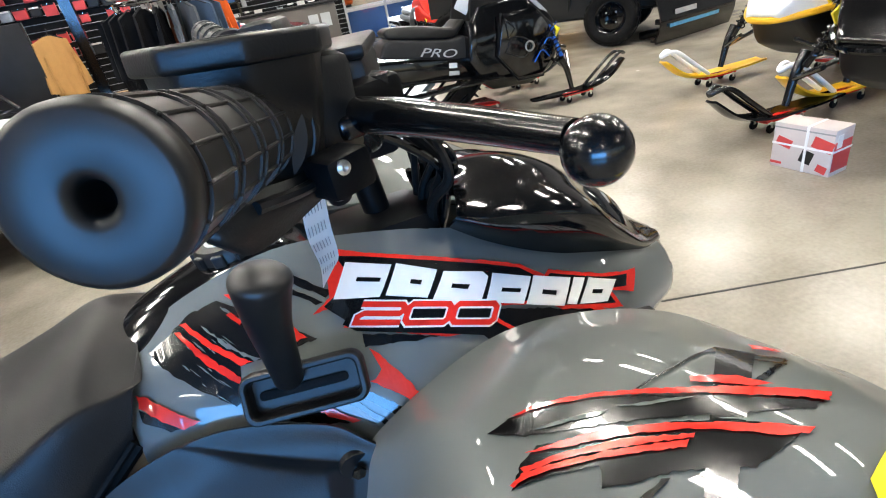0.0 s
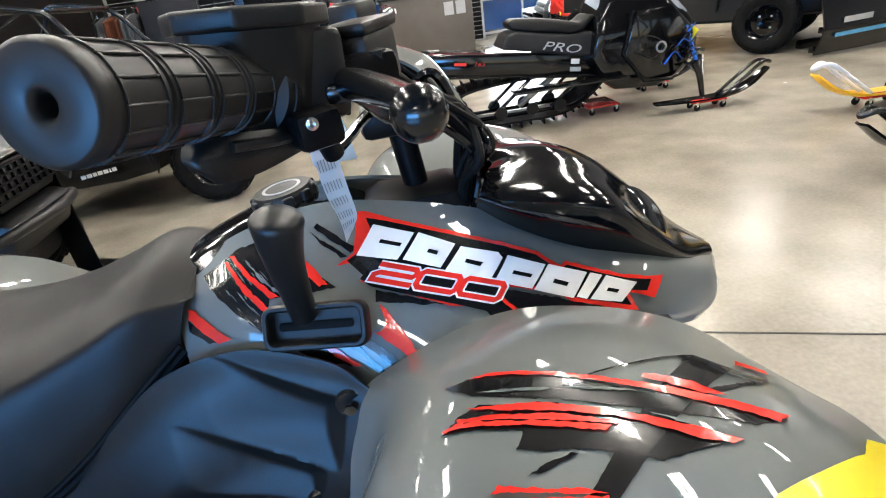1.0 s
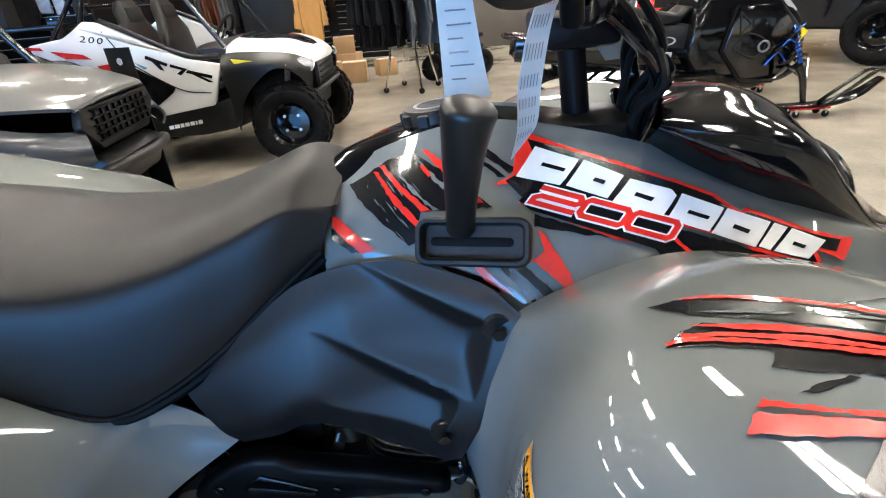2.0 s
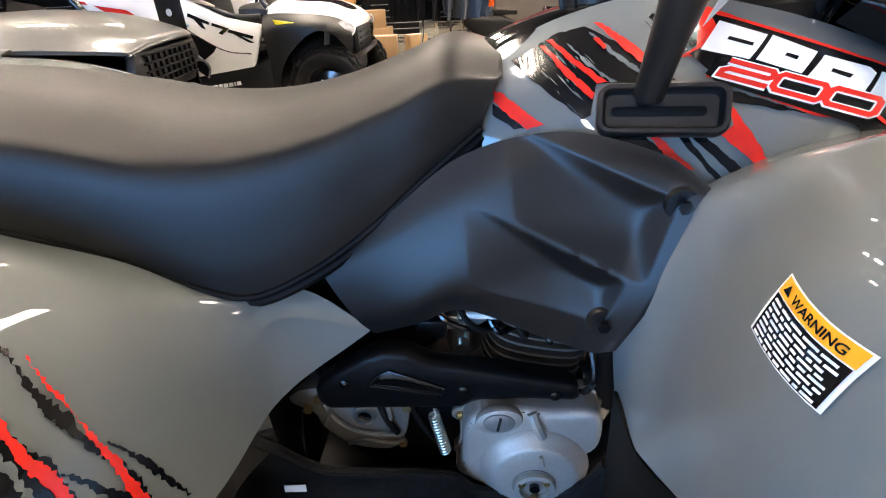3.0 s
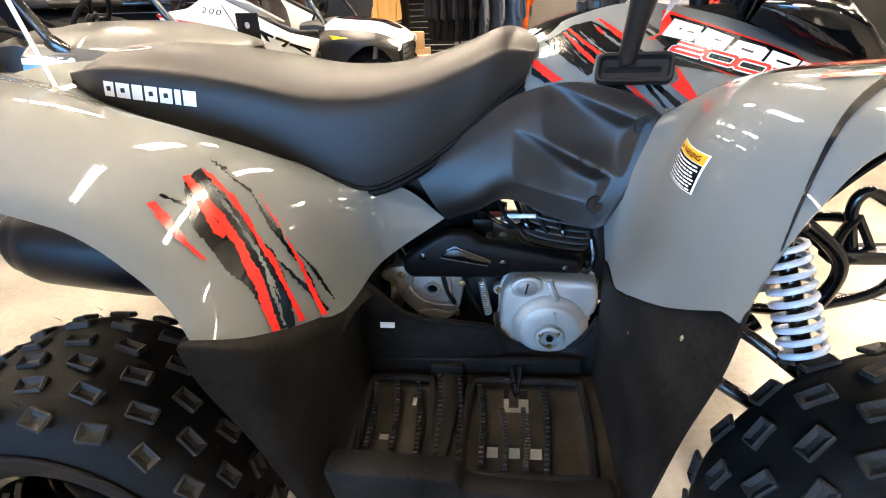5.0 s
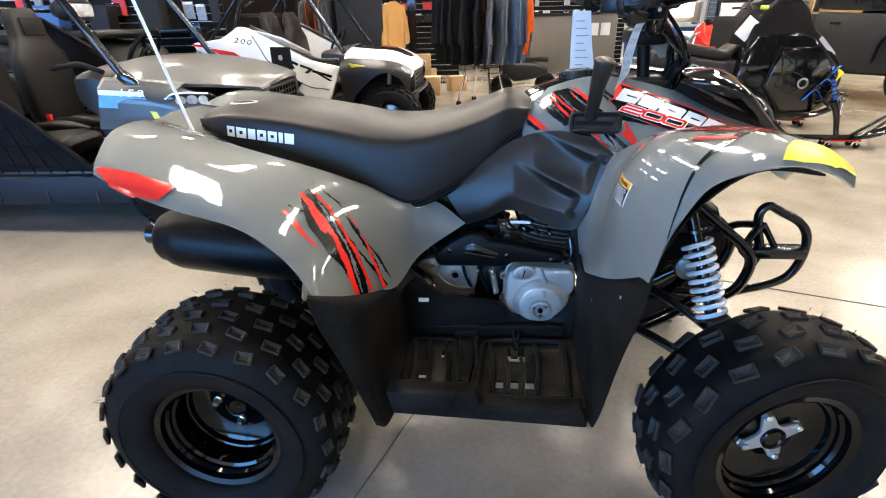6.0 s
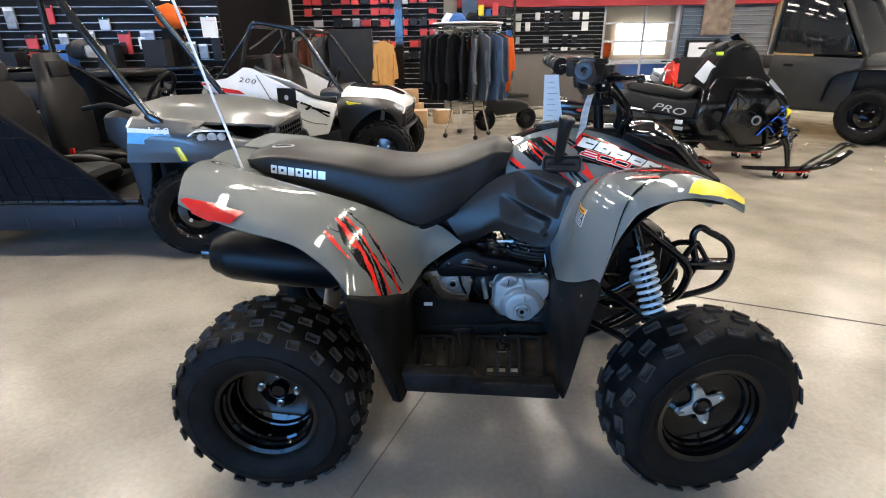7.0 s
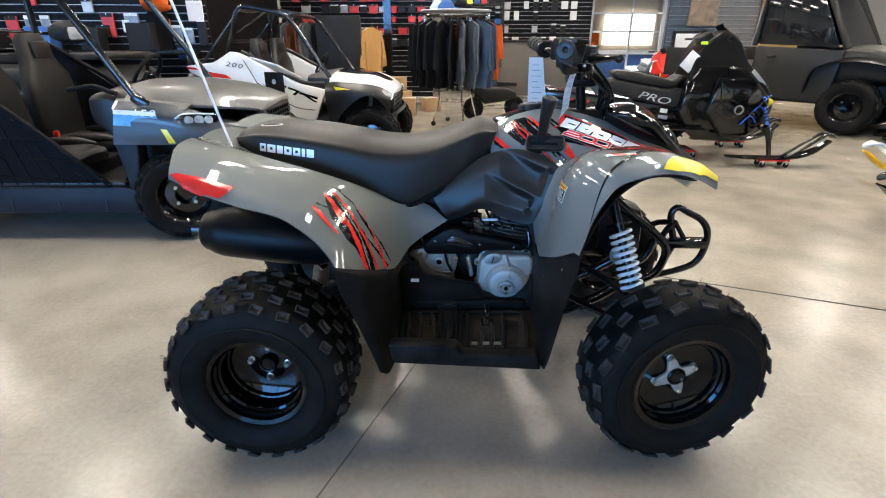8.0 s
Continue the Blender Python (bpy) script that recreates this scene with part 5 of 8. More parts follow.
b = spin([(0, 0), (.020, 0), (.020, .07), (0, .07)], 20, along((.56, -.045, .545), (.64, -.045, .545)), b)
b = box(.045, .03, .02, at(.575, -.075, .563), .004, b)
carb = part("carburettor", b, zinc, eng, "aluminium carburettor")
part("clip", box(.036, .028, .026, at(.565, -.085, .560), .004), satin_black, carb)
part("link_rod", rod((.60, -.09, .575), (.655, -.10, .578), .004, 8), white_matte, carb)
BRACKET = [(.430, .520), (.456, .542), (.494, .564), (.518, .572), (.547, .569), (.564, .554), (.599, .548), (.653, .536), (.691, .526), (.726, .517), (.731, .503), (.728, .492), (.669, .496), (.614, .495), (.598, .485), (.441, .486), (.430, .500)]
br = part("frame_bracket", plate(BRACKET, .030, at(0, -.120, 0) @ SIDE, .009, seg=3), satin_black, quad, "black pressed-steel frame cover")
TRI = [(.497, .527), (.507, .539), (.521, .547), (.550, .534), (.580, .520), (.575, .511), (.535, .519)]
part("bracket_recess", plate(TRI, .002, at(0, -.1492, 0) @ SIDE, .0006), black_gloss, br)
part("bracket_lip", tube([(a, -.1505, c) for a, c in TRI + TRI[:1]], .0024, 8, smooth=False), black_metal, br)
for x, z in ((.468, .529), (.601, .516), (.702, .505)):
    part("bracket_bolt", spin([(0, 0), (.006, 0), (.006, .003), (.003, .004), (0, .004)], 16, pose(x, -.149, z, 90)), black_metal, br)
for line in ([(.529, -.118, .490), (.536, -.122, .455), (.553, -.120, .410), (.566, -.110, .380)], [(.492, -.122, .488), (.500, -.126, .450), (.512, -.124, .420)]):
    part("drain_hose", tube(line, .0042, 8, 18), rubber, eng, "black rubber hose")


part("air_box", box(.17, .15, .15, pose(.485, 0, .565, 0, -8, 0), .03), satin_black, quad, "black air box")
part("intake_boot", rod((.545, -.02, .555), (.60, -.03, .545), .030, 20), rubber, quad, "black rubber intake boot")
part("rear_frame_plate", box(.012, .30, .26, at(.372, 0, .44), .004), satin_black, quad)
part("engine_bracket", plate([(.735, .60), (.775, .585), (.790, .52), (.775, .44), (.745, .46), (.752, .52)], .05, at(0, -.07, 0) @ SIDE, .008), satin_black, quad, "black engine bracket")
part("exhaust_pipe", tube([(.755, -.05, .51), (.800, -.09, .50), (.790, -.11, .42), (.72, -.10, .33), (.55, -.09, .31)], .017, 14, 30), satin_black, quad, "black exhaust pipe")
part("skid_plate", box(.46, .30, .012, at(.58, 0, .262), .004), satin_black, quad)
for k in range(5):
    part("engine_hose", tube([(.56 + .03 * k, -.07, .60), (.58 + .03 * k, -.095 - .004 * k, .575 - .006 * k), (.62 + .02 * k, -.09, .555), (.66 + .02 * k, -.06, .57)], .0038, 8, 18), rubber if k % 2 else black_gloss, quad, "black hose")
part("idle_screw", spin([(0, 0), (.007, 0), (.007, .014), (0, .014)], 16, pose(.600, -.095, .540, 90)), zinc, quad, "brass-coloured idle screw")


def coil(a, c, r, wire, turns, n=8, per=18):
    a, c = Vector(a), Vector(c)
    m = along(a, c)
    ln = (c - a).length
    pts = [m @ Vector((r * math.cos(2 * math.pi * k / per), r * math.sin(2 * math.pi * k / per), ln * k / (per * turns))) for k in range(per * turns + 1)]
    return tube(pts, wire, n, smooth=False)


part("return_spring", coil((.564, -.150, .481), (.574, -.150, .416), .006, .0014, 14, 6, 10), zinc, eng)
b = tube([(.43, -.09, .50), (.40, -.09, .56), (.36, -.09, .60), (.25, -.09, .62), (.05, -.09, .66)], .016, 12)
b = tube([(.74, -.10, .49), (.80, -.10, .50), (.86, -.10, .58), (.92, -.08, .70)], .016, 12, None, b)
b = tube([(.36, -.11, .24), (.55, -.11, .235), (.78, -.11, .25), (.95, -.09, .30), (1.05, -.08, .36)], .016, 12, None, b)
b = tube([(.40, -.09, .55), (.37, -.10, .40), (.36, -.11, .24)], .016, 12, None, b)
bmesh.ops.duplicate(b, geom=b.verts[:] + b.edges[:] + b.faces[:])
half = len(b.verts) // 2
for v in b.verts[:][half:]:
    v.co.y *= -1
bmesh.ops.recalc_face_normals(b, faces=b.faces[:])
part("frame", b, black_metal, quad, "black tubular steel frame")
part("air_box", box(.26, .20, .12, at(.42, 0, .62), .03), satin_black, quad, "black air box under the seat")
part("battery_box", box(.30, .22, .10, at(.18, 0, .66), .03), satin_black, quad)
part("hidden_tank", box(.26, .12, .12, at(.76, 0, .79), .04), satin_black, quad, "black fuel tank")

# front end: arms, shock, bumper
for sg in (-1, 1):
    b = tube([(.80, sg * .10, .36), (.95, sg * .22, .33), (1.09, sg * .32, .27)], .011, 10)
    b = tube([(1.08, sg * .09, .36), (1.09, sg * .22, .32), (1.10, sg * .32, .27)], .011, 10, None, b)
    b = tube([(.86, sg * .12, .46), (.98, sg * .22, .42), (1.09, sg * .32, .35)], .010, 10, None, b)
    part("suspension_arm", b, black_metal, quad, "black tubular suspension arm")
    top, low = Vector((.968, sg * .19, .655)), Vector((1.025, sg * .300, .395))
    sh = part("shock_absorber", rod(top, low, .012, 16), black_metal, quad, "front shock absorber with white spring")
    part("coil_spring", coil(top.lerp(low, .28), top.lerp(low, .84), .027, .0048, 9), spring_white, sh, "white coil spring")
    part("spring_seat", spin([(0, 0), (.034, 0), (.034, .006), (0, .006)], 24, along(top.lerp(low, .84), low)), black_metal, sh)
    part("spring_seat", spin([(0, 0), (.034, 0), (.034, .006), (0, .006)], 24, along(top.lerp(low, .20), low)), black_metal, sh)
    part("knuckle", box(.05, .05, .14, at(1.10, sg * .315, .29), .012), satin_black, quad)
    part("brake_drum", spin([(0, 0), (.075, 0), (.078, .02), (.06, .04), (0, .04)], 32, pose(1.108, sg * .335, .267, 90 if sg < 0 else -90)), satin_black, quad)
HOOP = [(1.209, -.02, .466), (1.194, -.02, .520), (1.190, -.02, .562), (1.208, -.02, .580), (1.240, -.02, .563), (1.278, -.02, .541), (1.301, -.02, .512), (1.308, -.02, .478), (1.304, -.02, .438), (1.289, -.02, .402), (1.262, -.02, .380), (1.202, -.02, .360), (1.130, -.02, .345), (1.03, -.02, .352)]
bumper = part("front_bumper", tube(HOOP, .0105, 12, 72), black_metal, quad, "glossy black tubular front bumper")
for y in (-.06, .06):
    part("bumper_tube", tube([(.960, y * 1.3, .660), (1.012, y, .615), (1.083, y, .554), (1.148, y, .498), (1.172, y, .461), (1.168, y, .417), (1.145, y, .374), (1.09, y, .345)], .0125, 12, 56), black_metal, bumper)
    part("bumper_strut", tube([(1.152, y, .490), (1.175, y * .6, .512), (1.200, -.02, .532)], .0095, 10, 16), black_metal, bumper)
part("bumper_plate", box(.140, .045, .026, pose(1.236, -.02, .463, 0, 1, 0), .006), black_metal, bumper, "black flat cross bar")
part("bumper_brace", rod((1.203, -.02, .534), (1.242, -.02, .470), .0075, 10), black_metal, bumper)
part("bumper_brace", rod((1.211, -.02, .455), (1.180, -.02, .382), .0075, 10), black_metal, bumper)
part("bumper_crossbar", rod((1.160, -.06, .480), (1.160, .06, .480), .010, 10), black_metal, bumper)
b = box(.20, .12, .14, at(1.0, 0, .52), .03)
b = box(.10, .16, .30, at(.92, 0, .60), .03, b)
part("front_frame", b, satin_black, quad, "dark front frame and steering housing")
for k in range(5):
    part("horn", spin([(0, 0), (.030, 0), (.032, .008), (.010, .02), (0, .02)], 20, pose(1.03 + .02 * (k % 2), -.075 - .004 * k, .45 + .035 * (k % 3), 90)), black_metal if k % 2 else dark_alu, quad, "small wiring part") if k < 2 else None

# rear end: axle, muffler, shock
part("rear_axle", rod((0, -.34, .253), (0, .34, .253), .022, 20), satin_black, quad, "black rear axle")
part("swing_arm", tube([(.36, -.06, .34), (.20, -.07, .30), (.02, -.08, .26)], .026, 12), satin_black, quad)
part("swing_arm", tube([(.36, .06, .34), (.20, .07, .30), (.02, .08, .26)], .026, 12), satin_black, quad)
part("chain_case", box(.36, .03, .12, at(.20, .10, .29), .02), satin_black, quad)
mu = spin([(0, 0), (.050, 0), (.058, .012), (.058, .02), (.066, .035), (.072, .06), (.075, .22), (.070, .34), (.045, .40), (0, .41)], 40, along((-.190, -.215, .602), (.16, -.205, .555)))
muffler = part("muffler", mu, satin_black, quad, "matte black exhaust muffler")
part("tail_pipe", spin([(.020, 0), (.024, 0), (.024, .05), (.020, .05)], 24, along((-.225, -.215, .607), (-.17, -.213, .60)), closed=True), black_metal, muffler)
part("rear_rack_frame", tube([(-.15, -.10, .78), (-.10, -.10, .66), (.02, -.10, .56), (.10, -.09, .42)], .014, 12), black_metal, quad)
part("rear_shock", rod((.12, -.05, .58), (.06, -.05, .34), .026, 20), dark_alu, quad)
part("brake_caliper", box(.07, .05, .07, at(.06, -.20, .34), .012), dark_alu, quad, "dull metal brake caliper")
part("caliper_bracket", box(.10, .02, .03, pose(.09, -.22, .40, 0, 25, 0), .006), zinc, quad)
for side in (False, True):
    sg = 1 if side else -1
    part("inner_fender", skin(R(((-.18, sg * .10, .80), (-.14, sg * .30, .80)), ((0, sg * .10, .74), (.0, sg * .34, .75)), ((.15, sg * .10, .68), (.15, sg * .34, .70)), ((.27, sg * .12, .58), (.25, sg * .40, .60)), ((.33, sg * .14, .40), (.31, sg * .44, .42))), 24, 8, .003), satin_black, quad)
    part("inner_fender", skin(R(((.86, sg * .12, .52), (.85, sg * .40, .60)), ((.89, sg * .12, .68), (.90, sg * .42, .72)), ((.98, sg * .12, .745), (.98, sg * .42, .785)), ((1.12, sg * .14, .735), (1.10, sg * .38, .765))), 24, 8, .003), satin_black, quad)
part("tail_plate", skin(R(((-.215, -.11, .845), (-.225, 0, .850), (-.215, .11, .845)), ((-.10, -.14, .815), (-.10, 0, .825), (-.10, .14, .815)), ((-.02, -.14, .79), (-.02, 0, .80), (-.02, .14, .79))), 12, 12, .004), grey_paint, quad, "grey tail panel")
part("left_label", box(.07, .03, .0015, pose(.03, .25, .8065, 0, 18, 20)), orange_label, quad, "orange warning label")

# whip aerial behind the seat
part("whip_pole", rod((-.106, -.125, .80), (-.335, -.072, 1.72), .0036, 8), white_matte, quad, "thin white whip pole")

# handlebar
GRIP_OUT, GRIP_IN = Vector((.789, -.367, 1.058)), Vector((.818, -.245, 1.037))


rib_me = piece_mesh("grip_rib", box(.0016, .0012, .021, None, .0004, seg=1), grip_rubber)
ring_me = piece_mesh("grip_ring", spin([(.0198, 0), (.0209, .0002), (.0209, .0014), (.0198, .0016)], 40, None, None, True), grip_rubber)


def handle(sg):
    f = lambda p: Vector((p[0], sg * -p[1], p[2]))
    go, gi = f(GRIP_OUT), f(GRIP_IN)
    m = along(go, gi)
    ln = (gi - go).length
    prof = [(0, .018), (.0036, .018), (.0040, .004), (.0048, .0022), (.0060, .0014), (.0072, .0011), (.0120, .0008), (.0182, .0009), (.0194, .0014), (.0204, .0030), (.0208, .007), (.0200, .009)]
    for k in range(4):
        z = .010 + k * .0285
        prof += [(.0200, z), (.0200, z + .024), (.0188, z + .0248), (.0188, z + .028)]
    prof += [(.0200, ln - .006), (.026, ln - .004), (.028, ln), (.026, ln + .004), (0, ln + .004)]
    b = spin(prof, 48, m)
    for k in range(4):
        for j in range(14):
            a = math.radians(10 + 360 / 14 * j)
            repeat("grip_rib", rib_me, hb, m @ Matrix.Rotation(a, 4, "Z") @ at(.0203, 0, .022 + k * .0285))
        for z in (.0118, .0326):
            repeat("grip_ring", ring_me, hb, m @ at(0, 0, z + k * .0285))
    bar = tube([gi - (gi - go) * .3, gi, f((.868, -.20, 1.024)), f((.890, -.12, .985)), f((.893, -.03, .975)), f((.893, 0.0, .975))], .011, 14)
    part("grip", b, grip_rubber, hb, "black ribbed rubber grip")
    part("bar_tube", bar, black_metal, hb)


hb = part("handlebar", rod((.893, -.06, .975), (.893, .06, .975), .012, 16), black_metal, quad, "black handlebar")
handle(-1)
handle(1)
# right-hand throttle drum
dm = Matrix.Translation((.8245, -.2255, 1.064)) @ pose(0, 0, 0, 0, 6, 28)
b = spin([(0, -.056), (.026, -.056), (.031, -.052), (.0385, -.012), (.0395, .001), (.0, .001)], 8, dm @ pose(0, 0, 0, 0, 0, 22.5))
bmesh.ops.bevel(b, geom=[e for e in b.edges if abs(e.verts[0].co.z - e.verts[1].co.z) > .01], offset=.004, segments=3, affect="EDGES", profile=.5)
drum = part("throttle_housing", b, black_plastic, hb, "black plastic throttle housing")
oct_ = [(.0445 * math.cos(radians(22.5 + 45 * k)), .0445 * math.sin(radians(22.5 + 45 * k))) for k in range(8)]
part("housing_lid", plate(oct_, .011, dm, .0025, seg=3), black_plastic, drum, "black eight-sided lid")
part("lid_rib", plate(rounded(.030, .018, .003), .0012, dm @ at(0, 0, .0105), .0004), black_plastic, drum)
part("housing_foot", box(.030, .026, .050, dm @ at(.030, -.012, -.026), .006), black_plastic, drum)
part("collar", spin([(.0, 0), (.029, 0), (.030, .003), (.030, .008), (0, .010)], 36, along(GRIP_IN, GRIP_IN + (GRIP_IN - GRIP_OUT))), black_plastic, drum)
part("housing_clamp", box(.026, .022, .020, pose(.850, -.256, 1.012, 0, 0, 28), .004), satin_black, drum)
part("clamp_bolt", spin([(0, 0), (.0034, 0), (.0034, .003), (.0016, .004), (0, .003)], 12, pose(.850, -.266, 1.017, 90, 0, 20)), zinc, drum, "small steel bolt head")
lever_net = R(((.850, -.236, 1.014), (.851, -.243, 1.009), (.850, -.240, 1.002)), ((.836, -.252, 1.015), (.835, -.259, 1.008), (.836, -.254, 1.000)), ((.818, -.270, 1.020), (.816, -.278, 1.010), (.818, -.271, .998)), ((.802, -.282, 1.025), (.799, -.292, 1.013), (.804, -.286, 1.000)), ((.792, -.280, 1.026), (.790, -.290, 1.016), (.796, -.286, 1.005)))
part("thumb_lever", skin(lever_net, 20, 12, .004), black_plastic, drum, "black thumb throttle lever")
part("lever_rib", tube([(.848, -.244, 1.010), (.832, -.262, 1.011), (.812, -.281, 1.016)], .003, 8, 12), black_plastic, drum)
part("cable_port", rod((.846, -.228, 1.010), (.850, -.214, .985), .007, 14), satin_black, drum)
# brake lever and reservoir
b = tube([(.866, -.212, 1.026), (.880, -.262, 1.030), (.893, -.320, 1.034), (.901, -.370, 1.038)], lambda t: .0098 - .0046 * t, 14, 24)
b = spin([(0.0094 * math.sin(math.pi * k / 16), -0.0094 * math.cos(math.pi * k / 16)) for k in range(17)], 32, at(.902, -.378, 1.036), b)
b = box(.030, .050, .012, pose(.868, -.212, 1.024, 0, 0, 10), .004, b)
part("brake_lever", b, black_metal, hb, "glossy black brake lever with ball end")
part("lever_perch", box(.040, .050, .024, pose(.876, -.190, 1.028, 0, 0, 20), .006), satin_black, hb)
b = box(.032, .060, .036, pose(.880, -.170, 1.032, 0, 0, -20), .005)
rs = part("brake_reservoir", b, black_plastic, hb, "black brake fluid reservoir")
part("lid", box(.036, .064, .008, pose(.880, -.170, 1.053, 0, 0, -20), .003), black_plastic, rs)
part("clamp_bolt", spin([(0, 0), (.006, 0), (.006, .006), (0, .006)], 6, at(.890, -.205, 1.034)), black_metal, hb)
part("left_switch", box(.05, .06, .06, pose(.862, .215, 1.035, 0, 0, -28), .01), black_plastic, hb, "black left switch block")
part("start_button", spin([(0, 0), (.009, 0), (.009, .012), (0, .012)], 16, pose(.845, .215, 1.055, 0, -70, 0)), red_plastic, hb, "red stop switch")
b = tube([(.900, .222, 1.036), (.912, .262, 1.040), (.912, .320, 1.040), (.906, .372, 1.040)], .009, 12)
part("brake_lever", b, black_metal, hb, "glossy black brake lever")
# steering column, cables and the small grey cowl
b = rod((.905, 0, .80), (.890, 0, .985), .014, 16)
b = box(.07, .12, .03, at(.892, 0, .962), .008, b)
part("steering_column", b, satin_black, quad, "black steering column")
rnd = random.Random(8)
starts = [(.850, -.214, .986), (.875, -.150, 1.005), (.890, -.14, 1.02), (.880, -.10, .99), (.885, -.07, .985), (.890, -.02, .98), (.87, .21, 1.02), (.88, .22, 1.02), (.89, -.05, .96), (.90, .05, .96)]
for k, p0 in enumerate(starts):
    end = (.940 + .008 * (k % 4), -.020 + .010 * (k % 5), .815)
    mid1 = (p0[0] + .040 + .012 * (k % 3), p0[1] * .45, .985 - .014 * (k % 3))
    mid2 = (.955 + .010 * (k % 4), -.055 + .022 * (k % 5), .925 - .012 * (k % 2))
    mid3 = (.962 - .008 * (k % 3), -.040 + .016 * (k % 5), .880)
    part("cable", tube([p0, mid1, mid2, mid3, end], .0040 + .0015 * (k % 2), 8, 32), rubber if k % 3 else black_gloss, quad, "black control cable")
part("cable_boot", box(.12, .09, .07, at(.895, 0, .845), .02), satin_black, quad)
b = skin(R(((.893, .05, 1.012), (.908, .13, 1.012), (.902, .201, 1.000)), ((.930, .045, .985), (.950, .12, .985), (.932, .18, .965)), ((.968, .03, .935), (.985, .08, .915), (.965, .13, .905))), 14, 14, .003)
part("bar_cowl", b, grey_paint, hb, "small glossy grey handlebar cowl")
# hang tags
TAG = R(((.838, -.210, 1.006), (.850, -.206, 1.006)), ((.831, -.182, .986), (.846, -.176, .986)), ((.825, -.146, .938), (.843, -.142, .940)), ((.826, -.120, .900), (.842, -.122, .905)), ((.822, -.095, .867), (.835, -.108, .888)))
tag = part("hang_tag", skin(TAG, 20, 6, .0006), paper, hb, "creased white paper hang tag, finely printed")
for k in range(6):
    f = .14 + .135 * k
    run = [catmull([Vector(r[0]).lerp(Vector(r[1]), f) for r in TAG], .12 + .78 * q / 14) + Vector((-.0006, -.0009, 0)) for q in range(15)]
    for a, c in zip(run[::2], run[1::2]):
        part("print_line", rod(a, c, .0003, 4), print_grey, tag)
sheet = part("hang_tag", skin(R(((.762, .188, 1.018), (.806, .190, 1.016)), ((.761, .192, .945), (.813, .194, .943)), ((.760, .186, .866), (.824, .190, .864))), 12, 4, .0006), paper, hb, "white paper price sheet")
for k in range(7):
    part("print_line", rod((.772, .1885 + .002 * (k % 2), .995 - .017 * k), (.792 + .006 * (k % 3), .1885 + .002 * (k % 2), .994 - .017 * k), .0010, 4), print_grey, sheet)
part("tag_cord", tube([(.784, .189, 1.018), (.800, .195, 1.030), (.830, .205, 1.036)], .0015, 6), rubber, sheet)

# ---- the other machines ----


def loft(stations, n=24, power=2.6, bm=None, m=None):
    """A closed body along x: stations of (x, half width, low, high), rounded in section."""
    b2 = bmesh.new()
    rings = []
    for x, hw, z0, z1 in stations:
        ring = []
        for k in range(n):
            a = 2 * math.pi * k / n
            c, s = math.cos(a), math.sin(a)
            ring.append(b2.verts.new((x, hw * math.copysign(abs(c) ** (2 / power), c), (z0 + z1) / 2 + (z1 - z0) / 2 * math.copysign(abs(s) ** (2 / power), s))))
        rings.append(ring)
    for a, c in zip(rings, rings[1:]):
        for i in range(n):
            b2.faces.new((a[i], a[(i + 1) % n], c[(i + 1) % n], c[i]))
    b2.faces.new(rings[0][::-1])
    b2.faces.new(rings[-1])
    bmesh.ops.recalc_face_normals(b2, faces=b2.faces[:])
    if m is not None:
        bmesh.ops.transform(b2, matrix=m, verts=b2.verts)
    return join(bm, b2)


def plain_wheel(parent, x, y, r, width, rim_r, side, lug=True):
    """side -1: the outer face looks along -y."""
    turn = pose(x, y, r, 90 if side < 0 else -90)
    hw = width / 2
    w = part("wheel", spin([(0, -hw + .05), (rim_r * .35, -hw + .05), (rim_r * .4, hw - .07), (rim_r * .75, hw - .075), (rim_r * .85, hw - .035), (rim_r + .004, hw - .012), (rim_r, -hw + .02), (0, -hw + .03)], 32, turn), black_gloss, parent, "black rim")
    prof = [(rim_r - .002, hw - .016), (rim_r + .03, hw), ((r + rim_r) / 2 + .01, hw + .006), (r - .035, hw - .008), (r - .014, hw - .04), (r - .010, 0)]
    full = prof + [(a, -z) for a, z in prof[-2::-1]]
    line = [catmull([(a, z, 0) for a, z in full], k / 24) for k in range(25)]
    tb = spin([(p.x, p.y) for p in line], 48, None, None, True)
    if lug:
        lug_me = piece_mesh("tread_block", box(.026, r * .20, hw * .38, None, .003, seg=1), rubber)
        for row, ph in ((-hw * .68, 0), (-hw * .22, .5), (hw * .22, 0), (hw * .68, .5)):
            for k in range(20):
                a = 2 * math.pi * (k + ph) / 20
                repeat("tread_block", lug_me, w, turn @ Matrix.Rotation(a, 4, "Z") @ at(r - .012 - (.014 if abs(row) > hw * .5 else 0), 0, row) @ pose(0, 0, 0, 12 if k % 2 else -12))
    bmesh.ops.transform(tb, matrix=turn, verts=tb.verts)
    part("tyre", tb, rubber, w, "black knobbly tyre")
    for k in range(4):
        a = math.pi / 4 + k * math.pi / 2
        part("lug_nut", spin([(0, 0), (.010, 0), (.010, .012), (0, .012)], 6, turn @ at(rim_r * .45 * math.cos(a), rim_r * .45 * math.sin(a), hw - .07)), zinc, w)
    return w


# dark grey with the shop front's blue light put into the colour
wing_blue_lit = mat("wing_blue_lit", (0.034, 0.041, 0.050), 0.38, coat=0.35, var=0.08)
# darker still, with the same blue light mixed into its colour
sill_blue_lit = mat("sill_blue_lit", (0.012, 0.016, 0.024), 0.5, var=0.2, spec=0.2)
hood_grey = mat("hood_grey", (0.105, 0.105, 0.098), 0.36, coat=0.4, var=0.06)
utv_lamp = mat("utv_lamp", (0.35, 0.36, 0.38), 0.12, var=0.5, scale=30)


